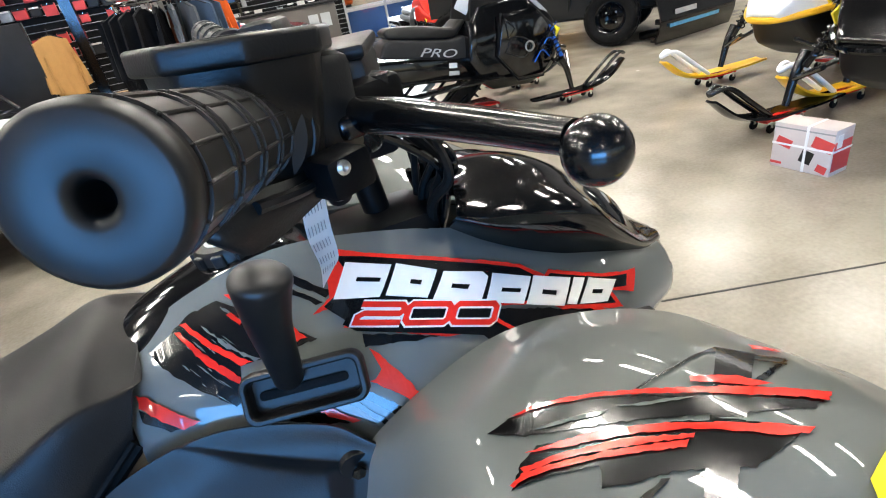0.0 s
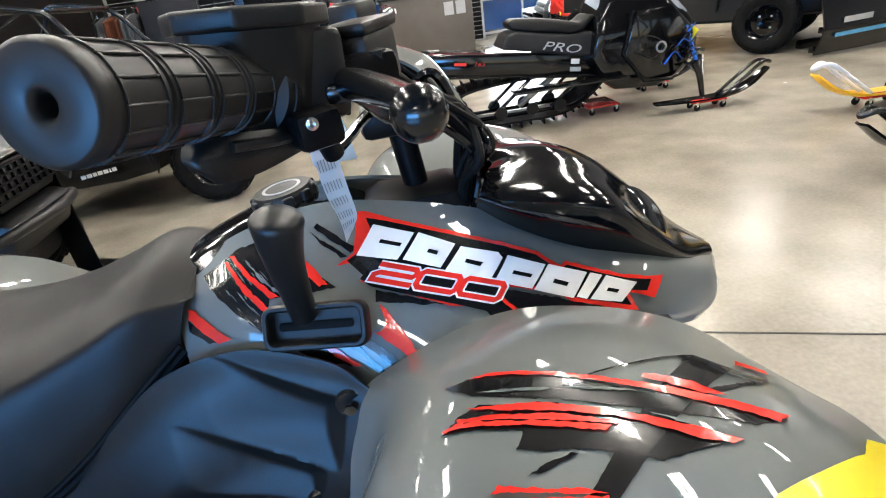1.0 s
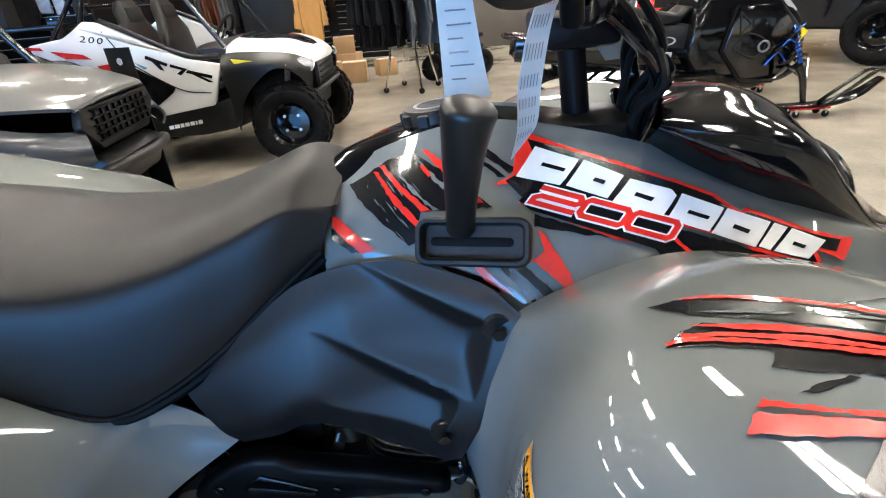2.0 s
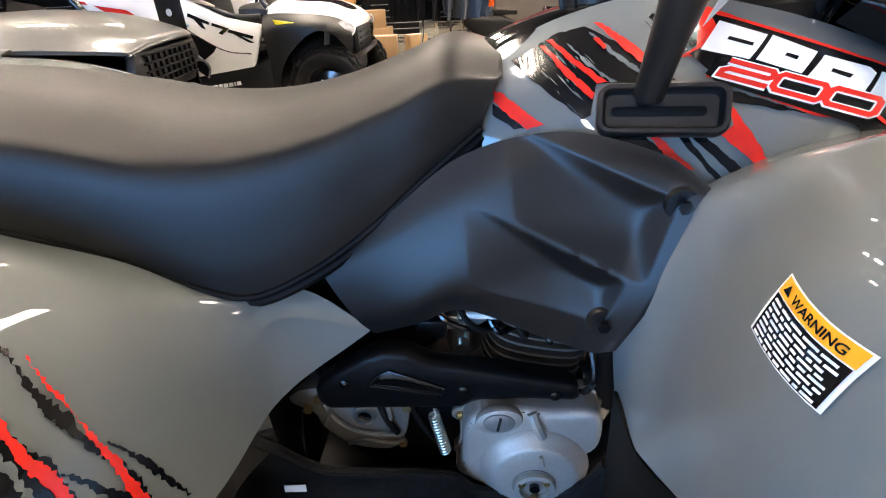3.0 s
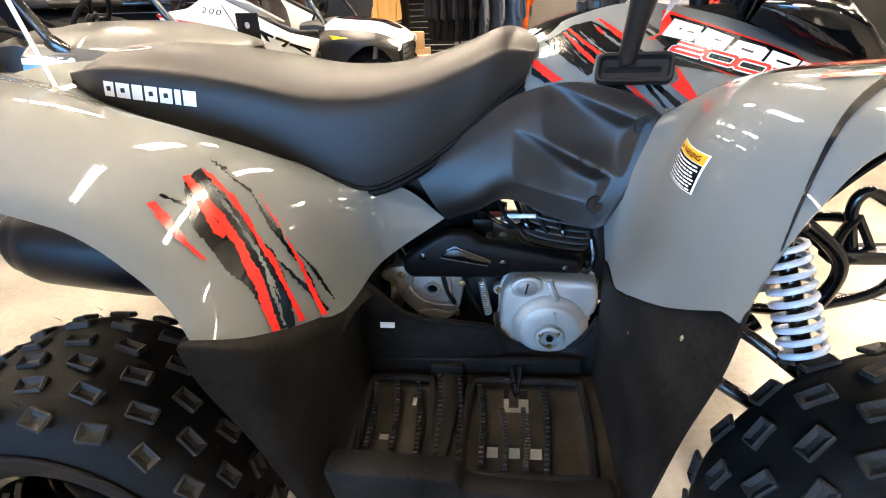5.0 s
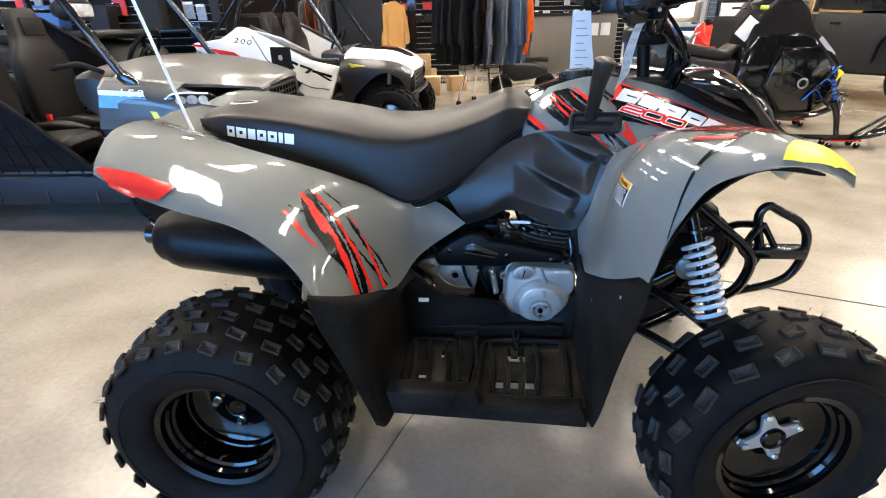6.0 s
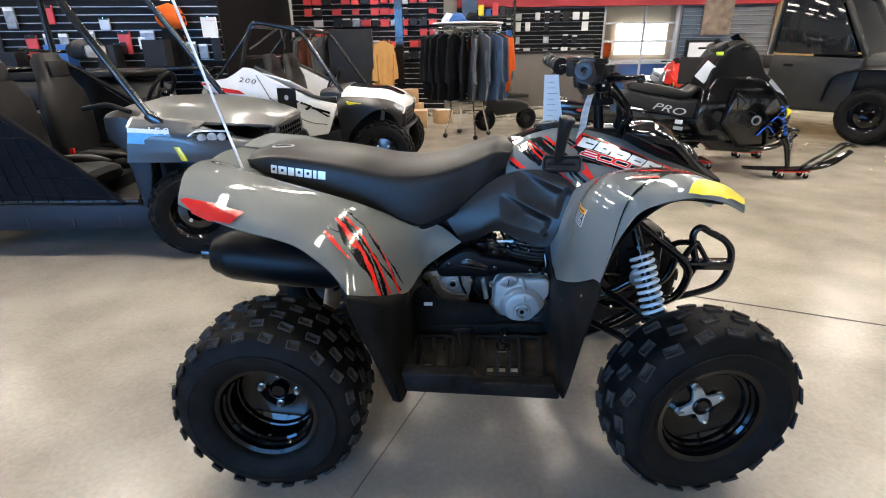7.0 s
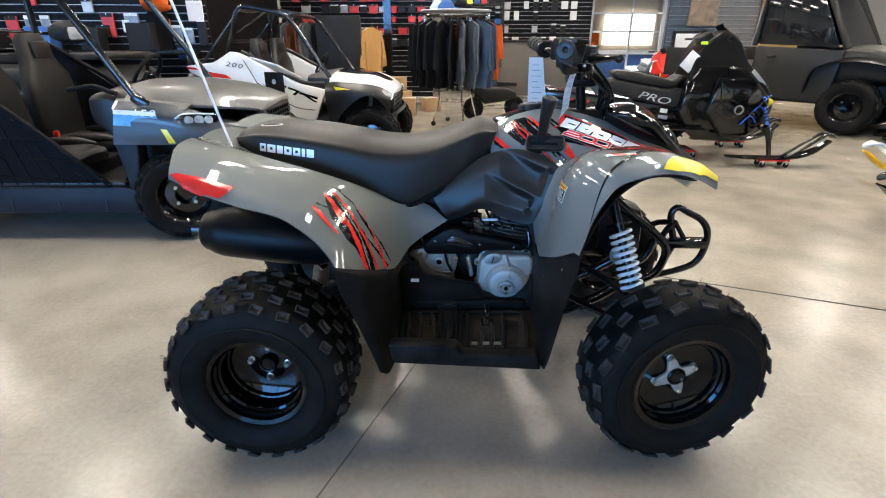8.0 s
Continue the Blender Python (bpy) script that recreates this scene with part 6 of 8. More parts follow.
def mirrored(rows):
    """A net given from its near edge to the middle, completed to the far edge."""
    return [list(r) + [(p[0], -p[1], p[2]) for p in r[-2::-1]] for r in rows]


def other(rows, sg):
    return [[(p[0], -sg * p[1], p[2]) for p in r] for r in rows]


def ring_tube(m, r, wire, n=28):
    return tube([m @ Vector((r * math.cos(2 * math.pi * k / n), r * math.sin(2 * math.pi * k / n), 0)) for k in range(n + 1)], wire, 10, smooth=False)


def steering(root, x, y, z, r=.14):
    m = pose(x, y, z, 0, -58, 0)
    sw = part("steering_wheel", ring_tube(m, r, .013), rubber, root, "black steering wheel")
    for a in (90, 210, 330):
        part("spoke", rod(m @ Vector((0, 0, 0)), m @ Vector((r * math.cos(radians(a)), r * math.sin(radians(a)), 0)), .011, 8), black_metal, sw)
    part("wheel_pad", spin([(0, -.012), (.04, -.012), (.046, 0), (.03, .014), (0, .016)], 16, m), black_plastic, sw)
    part("column", rod((x + .22, y, z - .14), m.translation, .018, 8), black_metal, sw)


def chunky_seat(root, x, y, z, h=.66, w=.40, lean=6):
    """A high-backed bucket seat: cushion with side bolsters, waisted back, raised head panel, stitched seams."""
    cush = loft([(x - .23, w * .42, z - .10, z + .05), (x - .05, w * .50, z - .10, z + .02), (x + .18, w * .50, z - .09, z + .035), (x + .26, w * .44, z - .08, z + .02), (x + .285, w * .36, z - .06, z - .01)], 28, 3.4)
    bmesh.ops.translate(cush, vec=(0, y, 0), verts=cush.verts)
    s = part("seat", cush, vinyl, root, "black bucket seat")
    m = pose(x - .20, y, z, 0, -lean, 0)
    bk = loft([(-.04, w * .42, -.05, .06), (.10, w * .50, -.06, .065), (.28, w * .52, -.07, .05), (.40, w * .50, -.07, .035), (.47, w * .38, -.06, .04), (.52, w * .30, -.055, .05), (h - .05, w * .29, -.05, .05), (h, w * .22, -.035, .03)], 28, 3.4)
    bmesh.ops.transform(bk, matrix=m @ pose(0, 0, 0, 0, -90, 0), verts=bk.verts)
    part("backrest", bk, vinyl, s, "black high backrest")
    for sg in (-1, 1):
        part("seam", tube([m @ Vector((-.066, sg * w * .30, .02)), m @ Vector((-.068, sg * w * .33, .2)), m @ Vector((-.052, sg * w * .30, .40)), m @ Vector((-.05, sg * w * .2, .48))], .0035, 6, 16), rubber, s)
        part("bolster", tube([(x - .16, y + sg * w * .42, z + .035), (x + .05, y + sg * w * .44, z + .03), (x + .22, y + sg * w * .40, z + .02)], lambda t: .036 * math.sin(.35 + 2.4 * t), 10, 14), vinyl, s)
    part("head_panel", box(.014, w * .42, .10, m @ pose(.056, 0, h - .10), .006), dark_grey, s)
    part("buckle", box(.03, .022, .05, at(x - .06, y + w * .56, z + .07), .006), red_plastic, s, "red belt buckle")
    return s


def side_prints(root, polys, mt, y, label, name="side_graphic"):
    for o in polys:
        part(name, plate(o, .0025, at(0, y, 0) @ SIDE), mt, root, label, smooth=False)


def utility_vehicle(m):
    """A small open work vehicle: x ahead, the middle of its front axle at the origin."""
    root = thing("utility_vehicle", "dark grey open utility vehicle with black bucket seats", "utility vehicle")
    root.matrix_basis = m
    for x in (0, -1.5):
        for sg in (-1, 1):
            w = plain_wheel(root, x, sg * .47, .252, .18, .140, sg)
            if x == 0:
                w.matrix_basis = at(x, sg * .47, 0) @ pose(0, 0, 0, 0, 0, 20) @ at(-x, -sg * .47, 0)
    part("chassis", loft([(.34, .24, .22, .52), (.05, .30, .18, .66), (-.24, .34, .16, .70), (-.34, .50, .17, .30), (-1.2, .52, .17, .30), (-1.5, .34, .22, .46)], 20, 6), satin_black, root, "black lower body")
    part("bonnet", skin(mirrored(R(((-.30, -.44, .758), (-.30, -.27, .822), (-.30, 0, .842)), ((-.06, -.46, .750), (-.06, -.28, .826), (-.05, 0, .842)), ((.20, -.40, .732), (.22, -.25, .795), (.24, 0, .812)), ((.40, -.30, .706), (.44, -.18, .742), (.46, 0, .750)), ((.43, -.28, .690), (.475, -.16, .715), (.49, 0, .722)))), 30, 26, .016), hood_grey, root, "dark grey bonnet with a central bulge")
    for sg in (-1, 1):
        wing = other(R(((-.240, -.50, .762), (-.245, -.552, .715), (-.265, -.556, .625), (-.285, -.552, .552)), ((-.05, -.49, .752), (-.05, -.556, .705), (-.05, -.566, .622), (-.05, -.558, .552)), ((.08, -.47, .725), (.10, -.545, .680), (.11, -.558, .612), (.10, -.55, .550)), ((.28, -.40, .645), (.31, -.465, .630), (.32, -.488, .575), (.31, -.48, .528)), ((.42, -.27, .600), (.45, -.31, .588), (.465, -.33, .545), (.455, -.31, .500))), -sg if sg < 0 else -1)
        part("front_wing", skin(wing, 34, 16, .010), wing_blue_lit, root, "smooth dark grey front wing")
        part("wing_cowl", skin(other(R(((-.26, -.545, .735), (-.27, -.47, .775), (-.28, -.42, .775)), ((-.08, -.535, .742), (-.08, -.48, .765), (-.08, -.44, .765)), ((.10, -.50, .722), (.11, -.45, .742), (.11, -.41, .745))), -sg if sg < 0 else -1), 16, 8, .006), hood_grey, root)
        part("door_post", plate([(-.290, .556), (-.165, .556), (-.172, .48), (-.195, .38), (-.188, .175), (-.272, .165), (-.262, .34)], .06, at(0, sg * .52 + .03, 0) @ SIDE, .012), sill_blue_lit, root, "dark panel behind the front wheel")
        part("wheel_well", plate([(-.20, .545), (.30, .52), (.26, .30), (-.18, .22)], .02, at(0, sg * .36 + .01, 0) @ SIDE, .004), satin_black, root)
        sill = part("rocker", plate([(-.19, .175), (-.19, .295), (-.30, .318), (-1.28, .318), (-1.30, .175), (-.80, .165)], .07, at(0, sg * .53 + .035, 0) @ SIDE, .014), sill_blue_lit, root, "dark sill panel")
        for x in (-.40, -.66, -.92):
            part("sill_step", box(.012, .006, .06, at(x, sg * .568, .215), .002), black_plastic, sill)
        part("sill_rail", box(1.0, .05, .022, at(-.78, sg * .53, .332), .008), black_plastic, sill)
        hl = part("headlight", plate([(0, .012), (.05, .040), (.20, .034), (.235, .012), (.20, -.030), (.06, -.034)], .03, pose(.050, sg * .545 + (.01 if sg > 0 else 0), .672, 0, 0, 21 * -sg) @ SIDE, .008), black_gloss, root, "black-framed headlight")
        lm = pose(.050, sg * .545, .672, 0, 0, 21 * -sg)
        for px, r_ in ((.075, .024), (.125, .026), (.172, .022)):
            part("lamp_lens", spin([(0, 0), (r_, 0), (r_ * .8, .008), (0, .010)], 16, lm @ pose(px, -.031 if sg < 0 else .004, .002, 90 if sg < 0 else -90)), utv_lamp, hl, "clear lamp lens")
        part("lamp_brow", tube([lm @ Vector((.01, -.034 * -sg, .016)), lm @ Vector((.06, -.036 * -sg, .038)), lm @ Vector((.20, -.036 * -sg, .032))], .004, 8), white_matte, hl)
        part("marker", plate([(-.012, .636), (.022, .632), (.052, .560), (.018, .560)], .016, at(0, sg * .570 + .008, 0) @ SIDE, .002), yellow_plastic, root, "yellow side marker")
    gr = part("grille", plate([(-.30, .0), (-.27, .07), (.27, .07), (.30, .0), (.20, -.10), (-.20, -.10)], .04, at(.40, 0, .625) @ pose(0, 0, 0, 90, 0, 90), .010), black_plastic, root, "black honeycomb front grille")
    for z in (.56, .59, .62, .65, .68):
        part("grille_bar", box(.012, .46 - .3 * abs(.64 - z), .008, at(.446, 0, z), .002), satin_black, gr)
    for k in range(9):
        part("grille_bar", box(.012, .006, .12, at(.445, -.20 + .05 * k, .62), .002), satin_black, gr)
    part("bumper", tube([(.34, -.36, .42), (.46, -.26, .45), (.52, 0, .46), (.46, .26, .45), (.34, .36, .42)], .022, 12), black_plastic, root, "black front bumper")
    part("skid_panel", box(.10, .5, .16, pose(.40, 0, .42, 0, 24, 0), .03), black_plastic, root)
    part("dashboard", loft([(-.44, .44, .62, .80), (-.34, .47, .54, .83), (-.26, .46, .54, .80)], 20, 5), black_plastic, root, "black dashboard")
    for y in (-.25, .25):
        chunky_seat(root, -.90, y, .44)
    part("seat_base", box(.58, .96, .16, at(-.92, 0, .30), .03), black_plastic, root)
    steering(root, -.46, .25, .85)
    part("grab_bar", tube([(-.28, -.44, .80), (-.40, -.42, .835), (-.50, -.40, .825), (-.56, -.40, .815)], .013, 10), rubber, root, "black grab bar")
    top = 1.55
    cage = part("roll_cage", rod((-.64, -.40, top), (-.64, .40, top), .019, 12), black_metal, root, "black tubular roll cage")
    for sg in (-1, 1):
        part("cage_tube", tube([(-.13, sg * .50, .76), (-.28, sg * .485, 1.0), (-.45, sg * .46, 1.27), (-.60, sg * .42, 1.50), (-.72, sg * .41, top), (-1.15, sg * .42, top), (-1.24, sg * .44, top - .10), (-1.28, sg * .50, .80), (-1.26, sg * .51, .40)], .0205, 12, 64), black_metal, cage)
        part("pillar_foot", box(.10, .05, .05, pose(-.12, sg * .50, .765, 0, 40, 0), .012), black_metal, cage)
    for x, z in ((-1.22, top - .06), (-1.28, 1.0)):
        part("cage_tube", rod((x, -.44, z), (x, .44, z), .016, 10), black_metal, cage)
    for sg in (-1, 1):
        net_ = None
        for k in range(10):
            x = -.44 - .085 * k
            net_ = rod((x, sg * .553, .33), (x - .10, sg * .548, min(1.0, .40 + .085 * k)), .005, 6, net_)
        for k in range(6):
            net_ = rod((-.42 - .12 * k, sg * .554, .35 + .11 * k), (-1.27, sg * .550, .40 + .10 * k), .005, 6, net_)
        nt = part("side_net", net_, net_black, root, "black webbing side net")
        part("net_edge", tube([(-.36, sg * .556, .325), (-.60, sg * .552, .545), (-.90, sg * .548, .80), (-1.27, sg * .54, 1.04)], .015, 10), net_black, nt)
        part("net_panel", skin(R(((-.38, sg * .550, .32), (-.40, sg * .549, .35)), ((-.70, sg * .550, .32), (-.70, sg * .546, .62)), ((-1.05, sg * .550, .32), (-1.05, sg * .544, .88)), ((-1.27, sg * .550, .32), (-1.27, sg * .542, 1.02))), 16, 6, .003), net_black, nt, "dark mesh door panel")
    part("cargo_box", box(.50, 1.0, .24, at(-1.62, 0, .60), .03), wing_blue_lit, root, "dark grey cargo box")
    side_prints(root, [[(-.238, .715), (-.02, .695), (-.01, .640), (-.255, .655)]], blue_decal, -.5695, "pale blue side graphic")
    side_prints(root, [[(-.236, .735), (-.03, .722), (-.02, .700), (-.240, .712)]], decal_white, -.5725, "white band of the side graphic")
    for k, ch in enumerate("150"):
        words(ch, .050, decal_white, "side_number", root, pose(-.132 + .044 * k, -.576, .7185 - .0024 * k, 90, 3, 0), .25, 1.5, "white digit of the number 150")
    return root


def sport_vehicle(m):
    """A small open sport vehicle: x ahead, the middle of its front axle at the origin."""
    root = thing("sport_vehicle", "white open sport vehicle with red and black graphics", "sport vehicle")
    root.matrix_basis = m
    part("chassis", loft([(.18, .20, .24, .46), (.02, .26, .20, .60), (-.36, .30, .18, .62), (-.44, .50, .18, .34), (-1.2, .50, .18, .34), (-1.6, .34, .24, .60)], 20, 6), satin_black, root, "black lower body")
    part("bonnet", skin(mirrored(R(((-.42, -.475, .700), (-.42, -.40, .745), (-.42, -.2, .775), (-.42, 0, .780)), ((-.12, -.465, .690), (-.10, -.38, .730), (-.08, -.2, .752), (-.07, 0, .755)), ((.08, -.43, .660), (.10, -.33, .686), (.11, -.17, .696), (.12, 0, .698)), ((.19, -.37, .612), (.22, -.27, .622), (.24, -.12, .624), (.25, 0, .624)), ((.20, -.36, .575), (.235, -.26, .582), (.255, -.12, .584), (.265, 0, .584)))), 30, 30, .012), white_paint, root, "glossy white bonnet")
    part("bonnet_panel", skin(mirrored(R(((-.40, -.20, .778), (-.40, -.1, .786), (-.40, 0, .788)), ((-.10, -.25, .749), (-.08, -.12, .762), (-.07, 0, .764)), ((.07, -.19, .700), (.10, -.10, .708), (.11, 0, .709)), ((.15, -.08, .674), (.17, -.04, .680), (.18, 0, .682)))), 16, 14, .003), black_gloss, root, "black bonnet panel")
    for sg in (-1, 1):
        k = -sg if sg < 0 else -1
        part("front_wing", skin(other(R(((-.445, -.49, .690), (-.445, -.552, .600), (-.425, -.555, .400), (-.41, -.55, .180)), ((-.34, -.49, .696), (-.33, -.568, .640), (-.30, -.572, .520), (-.29, -.57, .420)), ((-.10, -.48, .684), (-.08, -.568, .640), (-.06, -.585, .605), (-.05, -.585, .585)), ((.08, -.44, .655), (.10, -.53, .620), (.11, -.55, .580), (.11, -.55, .550)), ((.19, -.38, .605), (.21, -.45, .560), (.22, -.46, .500), (.20, -.46, .420))), k), 30, 16, .010), black_plastic, root, "black plastic front wing")
        part("headlight", skin(other(R(((.06, -.475, .645), (.06, -.53, .628), (.05, -.56, .605)), ((.14, -.43, .622), (.155, -.485, .600), (.14, -.51, .560)), ((.20, -.37, .595), (.225, -.41, .572), (.215, -.44, .545))), k), 12, 8, .014), utv_lamp, root, "wedge-shaped clear headlight")
        part("headlight_rim", tube(other([[(.06, -.568, .605), (.14, -.520, .560), (.215, -.45, .545), (.235, -.405, .585), (.215, -.38, .61)]], k)[0], .008, 8, 20), white_paint, root)
        part("marker", plate([(-.345, .672), (-.18, .648), (-.175, .622), (-.325, .640)], .006, at(0, sg * .578 + .003, 0) @ SIDE, .002), yellow_plastic, root, "yellow side marker")
        side = part("body_side", plate([(-.44, .640), (-.50, .52), (-.565, .372), (-1.08, .312), (-1.15, .40), (-1.29, .60), (-1.40, .66), (-1.62, .70), (-1.84, .79), (-1.86, .845), (-1.58, .875), (-1.50, .91), (-1.39, .968), (-1.30, .955), (-1.14, .885), (-.72, .695)], .05, at(0, sg * .535 + .025, 0) @ SIDE, .014), white_paint, root, "white door and rear side panel")
        for line in ([(-1.26, .90), (-1.20, .80), (-1.145, .700)], [(-1.145, .700), (-1.10, .52), (-1.05, .33)], [(-1.14, .70), (-.80, .50), (-.565, .46)]):
            part("panel_seam", tube([(a, sg * .562, c) for a, c in line], .004, 6, 14), dark_grey, side)
        rk = part("rocker", plate([(-.43, .20), (-.70, .168), (-1.14, .165), (-1.24, .30), (-1.09, .330), (-.56, .385), (-.43, .42)], .06, at(0, sg * .52 + .03, 0) @ SIDE, .014), black_plastic, root, "black sill panel")
        part("belt_rail", tube([(-1.28, sg * .52, .965), (-1.12, sg * .53, .90), (-.70, sg * .53, .712), (-.46, sg * .51, .69)], .017, 10), black_plastic, root)
        part("rear_wing", skin(other(R(((-1.36, -.52, .70), (-1.36, -.585, .60)), ((-1.60, -.50, .80), (-1.62, -.60, .70)), ((-1.86, -.50, .80), (-1.90, -.58, .70))), k), 16, 8, .012), black_plastic, root)
        if sg < 0:
            y = -.5625
            side_prints(root, [[(-1.125, .675), (-.83, .512), (-.86, .48), (-1.035, .385), (-1.06, .42)]], decal_black, y, "black triangular door insert")
            side_prints(root, [[(-1.70, .805), (-1.46, .770), (-1.40, .735), (-1.60, .750)], [(-1.38, .690), (-1.27, .700), (-1.20, .600), (-1.30, .610)], [(-1.86, .84), (-1.76, .83), (-1.74, .81), (-1.85, .82)]], red_plastic, y, "red side graphic")
            # the model mark as plain slanted bars
            side_prints(root, [[(-.99, .735), (-.84, .672), (-.85, .655), (-1.0, .712)], [(-.96, .700), (-.90, .675), (-.88, .628), (-.91, .640)], [(-.82, .668), (-.70, .628), (-.76, .590), (-.79, .602), (-.745, .625), (-.83, .650)], [(-.70, .622), (-.52, .575), (-.53, .555), (-.72, .605)], [(-.68, .596), (-.62, .580), (-.52, .530), (-.56, .532)]], decal_black, y, "black slanted model mark")
            side_prints(root, [[(-1.10, .70), (-1.00, .655), (-1.03, .645)]], blue_decal, y, "pale blue side graphic")
            for k, ch in enumerate("200"):
                words(ch, .058, decal_black, "side_number", root, pose(-1.425 + .062 * k, y - .001, .862 - .009 * k, 90, 8, 0), .25, 1.7, "black digit of the number 200")
            marks_ = []
            s_ = -.985
            for w_ in (.036, .040, .030, .036, .036, .014, .034):
                marks_.append([(s_, .226 + (s_ + .985) * .10), (s_ + w_, .226 + (s_ + w_ + .985) * .10), (s_ + w_, .252 + (s_ + w_ + .985) * .10), (s_, .252 + (s_ + .985) * .10)])
                s_ += w_ + .009
            side_prints(rk, marks_, decal_white, -.5525, "white lettering bar", "sill_mark")
    part("bonnet_graphic", plate([(-.26, -.42), (-.10, -.34), (-.02, -.36), (-.16, -.43)], .002, pose(0, 0, .742, 22, 6, 0)), red_plastic, root, "red bonnet graphic")
    gr = part("grille", box(.06, .56, .20, at(.20, 0, .48), .03), black_plastic, root, "black front grille")
    for z in (.42, .46, .50, .54):
        part("grille_bar", box(.02, .48, .010, at(.234, 0, z), .003), satin_black, gr)
    part("bumper", tube([(.16, -.38, .36), (.25, -.28, .40), (.29, 0, .42), (.25, .28, .40), (.16, .38, .36)], .020, 12), black_plastic, root, "black front bumper")
    for sg in (-1, 1):
        part("suspension_arm", rod((.0, sg * .20, .30), (-.04, sg * .40, .28), .016, 10), black_metal, root)
        part("front_shock", rod((-.02, sg * .28, .60), (-.04, sg * .40, .32), .022, 12), dark_alu, root)
    part("dashboard", loft([(-.66, .44, .62, .76), (-.50, .47, .56, .78), (-.42, .46, .56, .76)], 20, 5), black_plastic, root, "black dashboard")
    for y in (-.24, .24):
        chunky_seat(root, -.94, y, .44, .64, .42, 10)
    steering(root, -.72, .24, .80, .14)
    part("engine_cover", box(.46, .80, .30, at(-1.56, 0, .62), .05), black_plastic, root)
    cage = part("roll_cage", rod((-.80, -.40, 1.27), (-.80, .40, 1.27), .019, 12), black_metal, root, "black tubular roll cage")
    for sg in (-1, 1):
        part("cage_tube", tube([(-.40, sg * .49, .74), (-.52, sg * .475, .90), (-.68, sg * .455, 1.11), (-.78, sg * .44, 1.235), (-.90, sg * .43, 1.285), (-1.22, sg * .42, 1.335), (-1.33, sg * .425, 1.30), (-1.40, sg * .45, 1.12), (-1.46, sg * .50, .88), (-1.48, sg * .50, .50)], .020, 12, 72), black_metal, cage)
        part("cage_tube", rod((-1.33, sg * .43, 1.27), (-1.82, sg * .44, .80), .016, 10), black_metal, cage)
        part("cage_tube", rod((-1.36, sg * .42, 1.12), (-1.20, sg * .0, 1.32), .013, 8), black_metal, cage)
    for x, z in ((-1.30, 1.31), (-1.42, 1.05)):
        part("cage_tube", rod((x, -.43, z), (x, .43, z), .016, 10), black_metal, cage)
    # drawn at the length and floor height of the smaller model
    for o in root.children_recursive:
        o.data.transform(Matrix(((.80, 0, 0, -.02), (0, 1, 0, 0), (0, 0, .905, .088), (0, 0, 0, 1))))
    for x in (-.02, -1.36):
        for sg in (-1, 1):
            plain_wheel(root, x, sg * .47, .264, .18, .145, sg)
    return root


utility_vehicle(pose(-1.04, 1.70, 0, 0, 0, 2))
sport_vehicle(pose(-.18, 3.38, 0, 0, 0, -1))


def castor_dolly(parent, x, y, w=.10, ln=.26):
    d = part("dolly", box(ln, w, .016, at(x, y, .062), .004), red_plastic, parent, "small red castor dolly")
    for dx in (-ln / 2 + .03, ln / 2 - .03):
        for dy in (-w / 2, w / 2):
            part("castor", spin([(0, -.008), (.020, -.008), (.024, -.004), (.024, .004), (.020, .008), (0, .008)], 16, pose(x + dx, y + dy, .025, 90)), rubber, d)
            part("fork", box(.016, .02, .03, at(x + dx, y + dy, .045), .003), zinc, d)


def sled_body(outline, width, narrow):
    """A body with a side outline (x, z), as wide as width; narrow(x, z) draws its sides in."""
    b2 = plate(outline, width, at(0, width / 2, 0) @ SIDE, .022, None, 3)
    bmesh.ops.triangulate(b2, faces=[f for f in b2.faces if len(f.verts) > 4])
    for _ in range(3):
        bmesh.ops.subdivide_edges(b2, edges=[e for e in b2.edges if e.calc_length() > .07], cuts=1)
        bmesh.ops.triangulate(b2, faces=[f for f in b2.faces if len(f.verts) > 3])
    for v in b2.verts:
        v.co.y *= narrow(v.co.x, v.co.z)
    bmesh.ops.recalc_face_normals(b2, faces=b2.faces[:])
    return b2


def sled_taper(x, z):
    f = 1.0 - .55 * min(1, max(0, (z - .58) / .55)) ** 1.1
    f *= 1.0 - .45 * min(1, max(0, (x + .18) / .30)) ** 1.4
    return f * (1.0 - .30 * min(1, max(0, (.30 - z) / .15)))


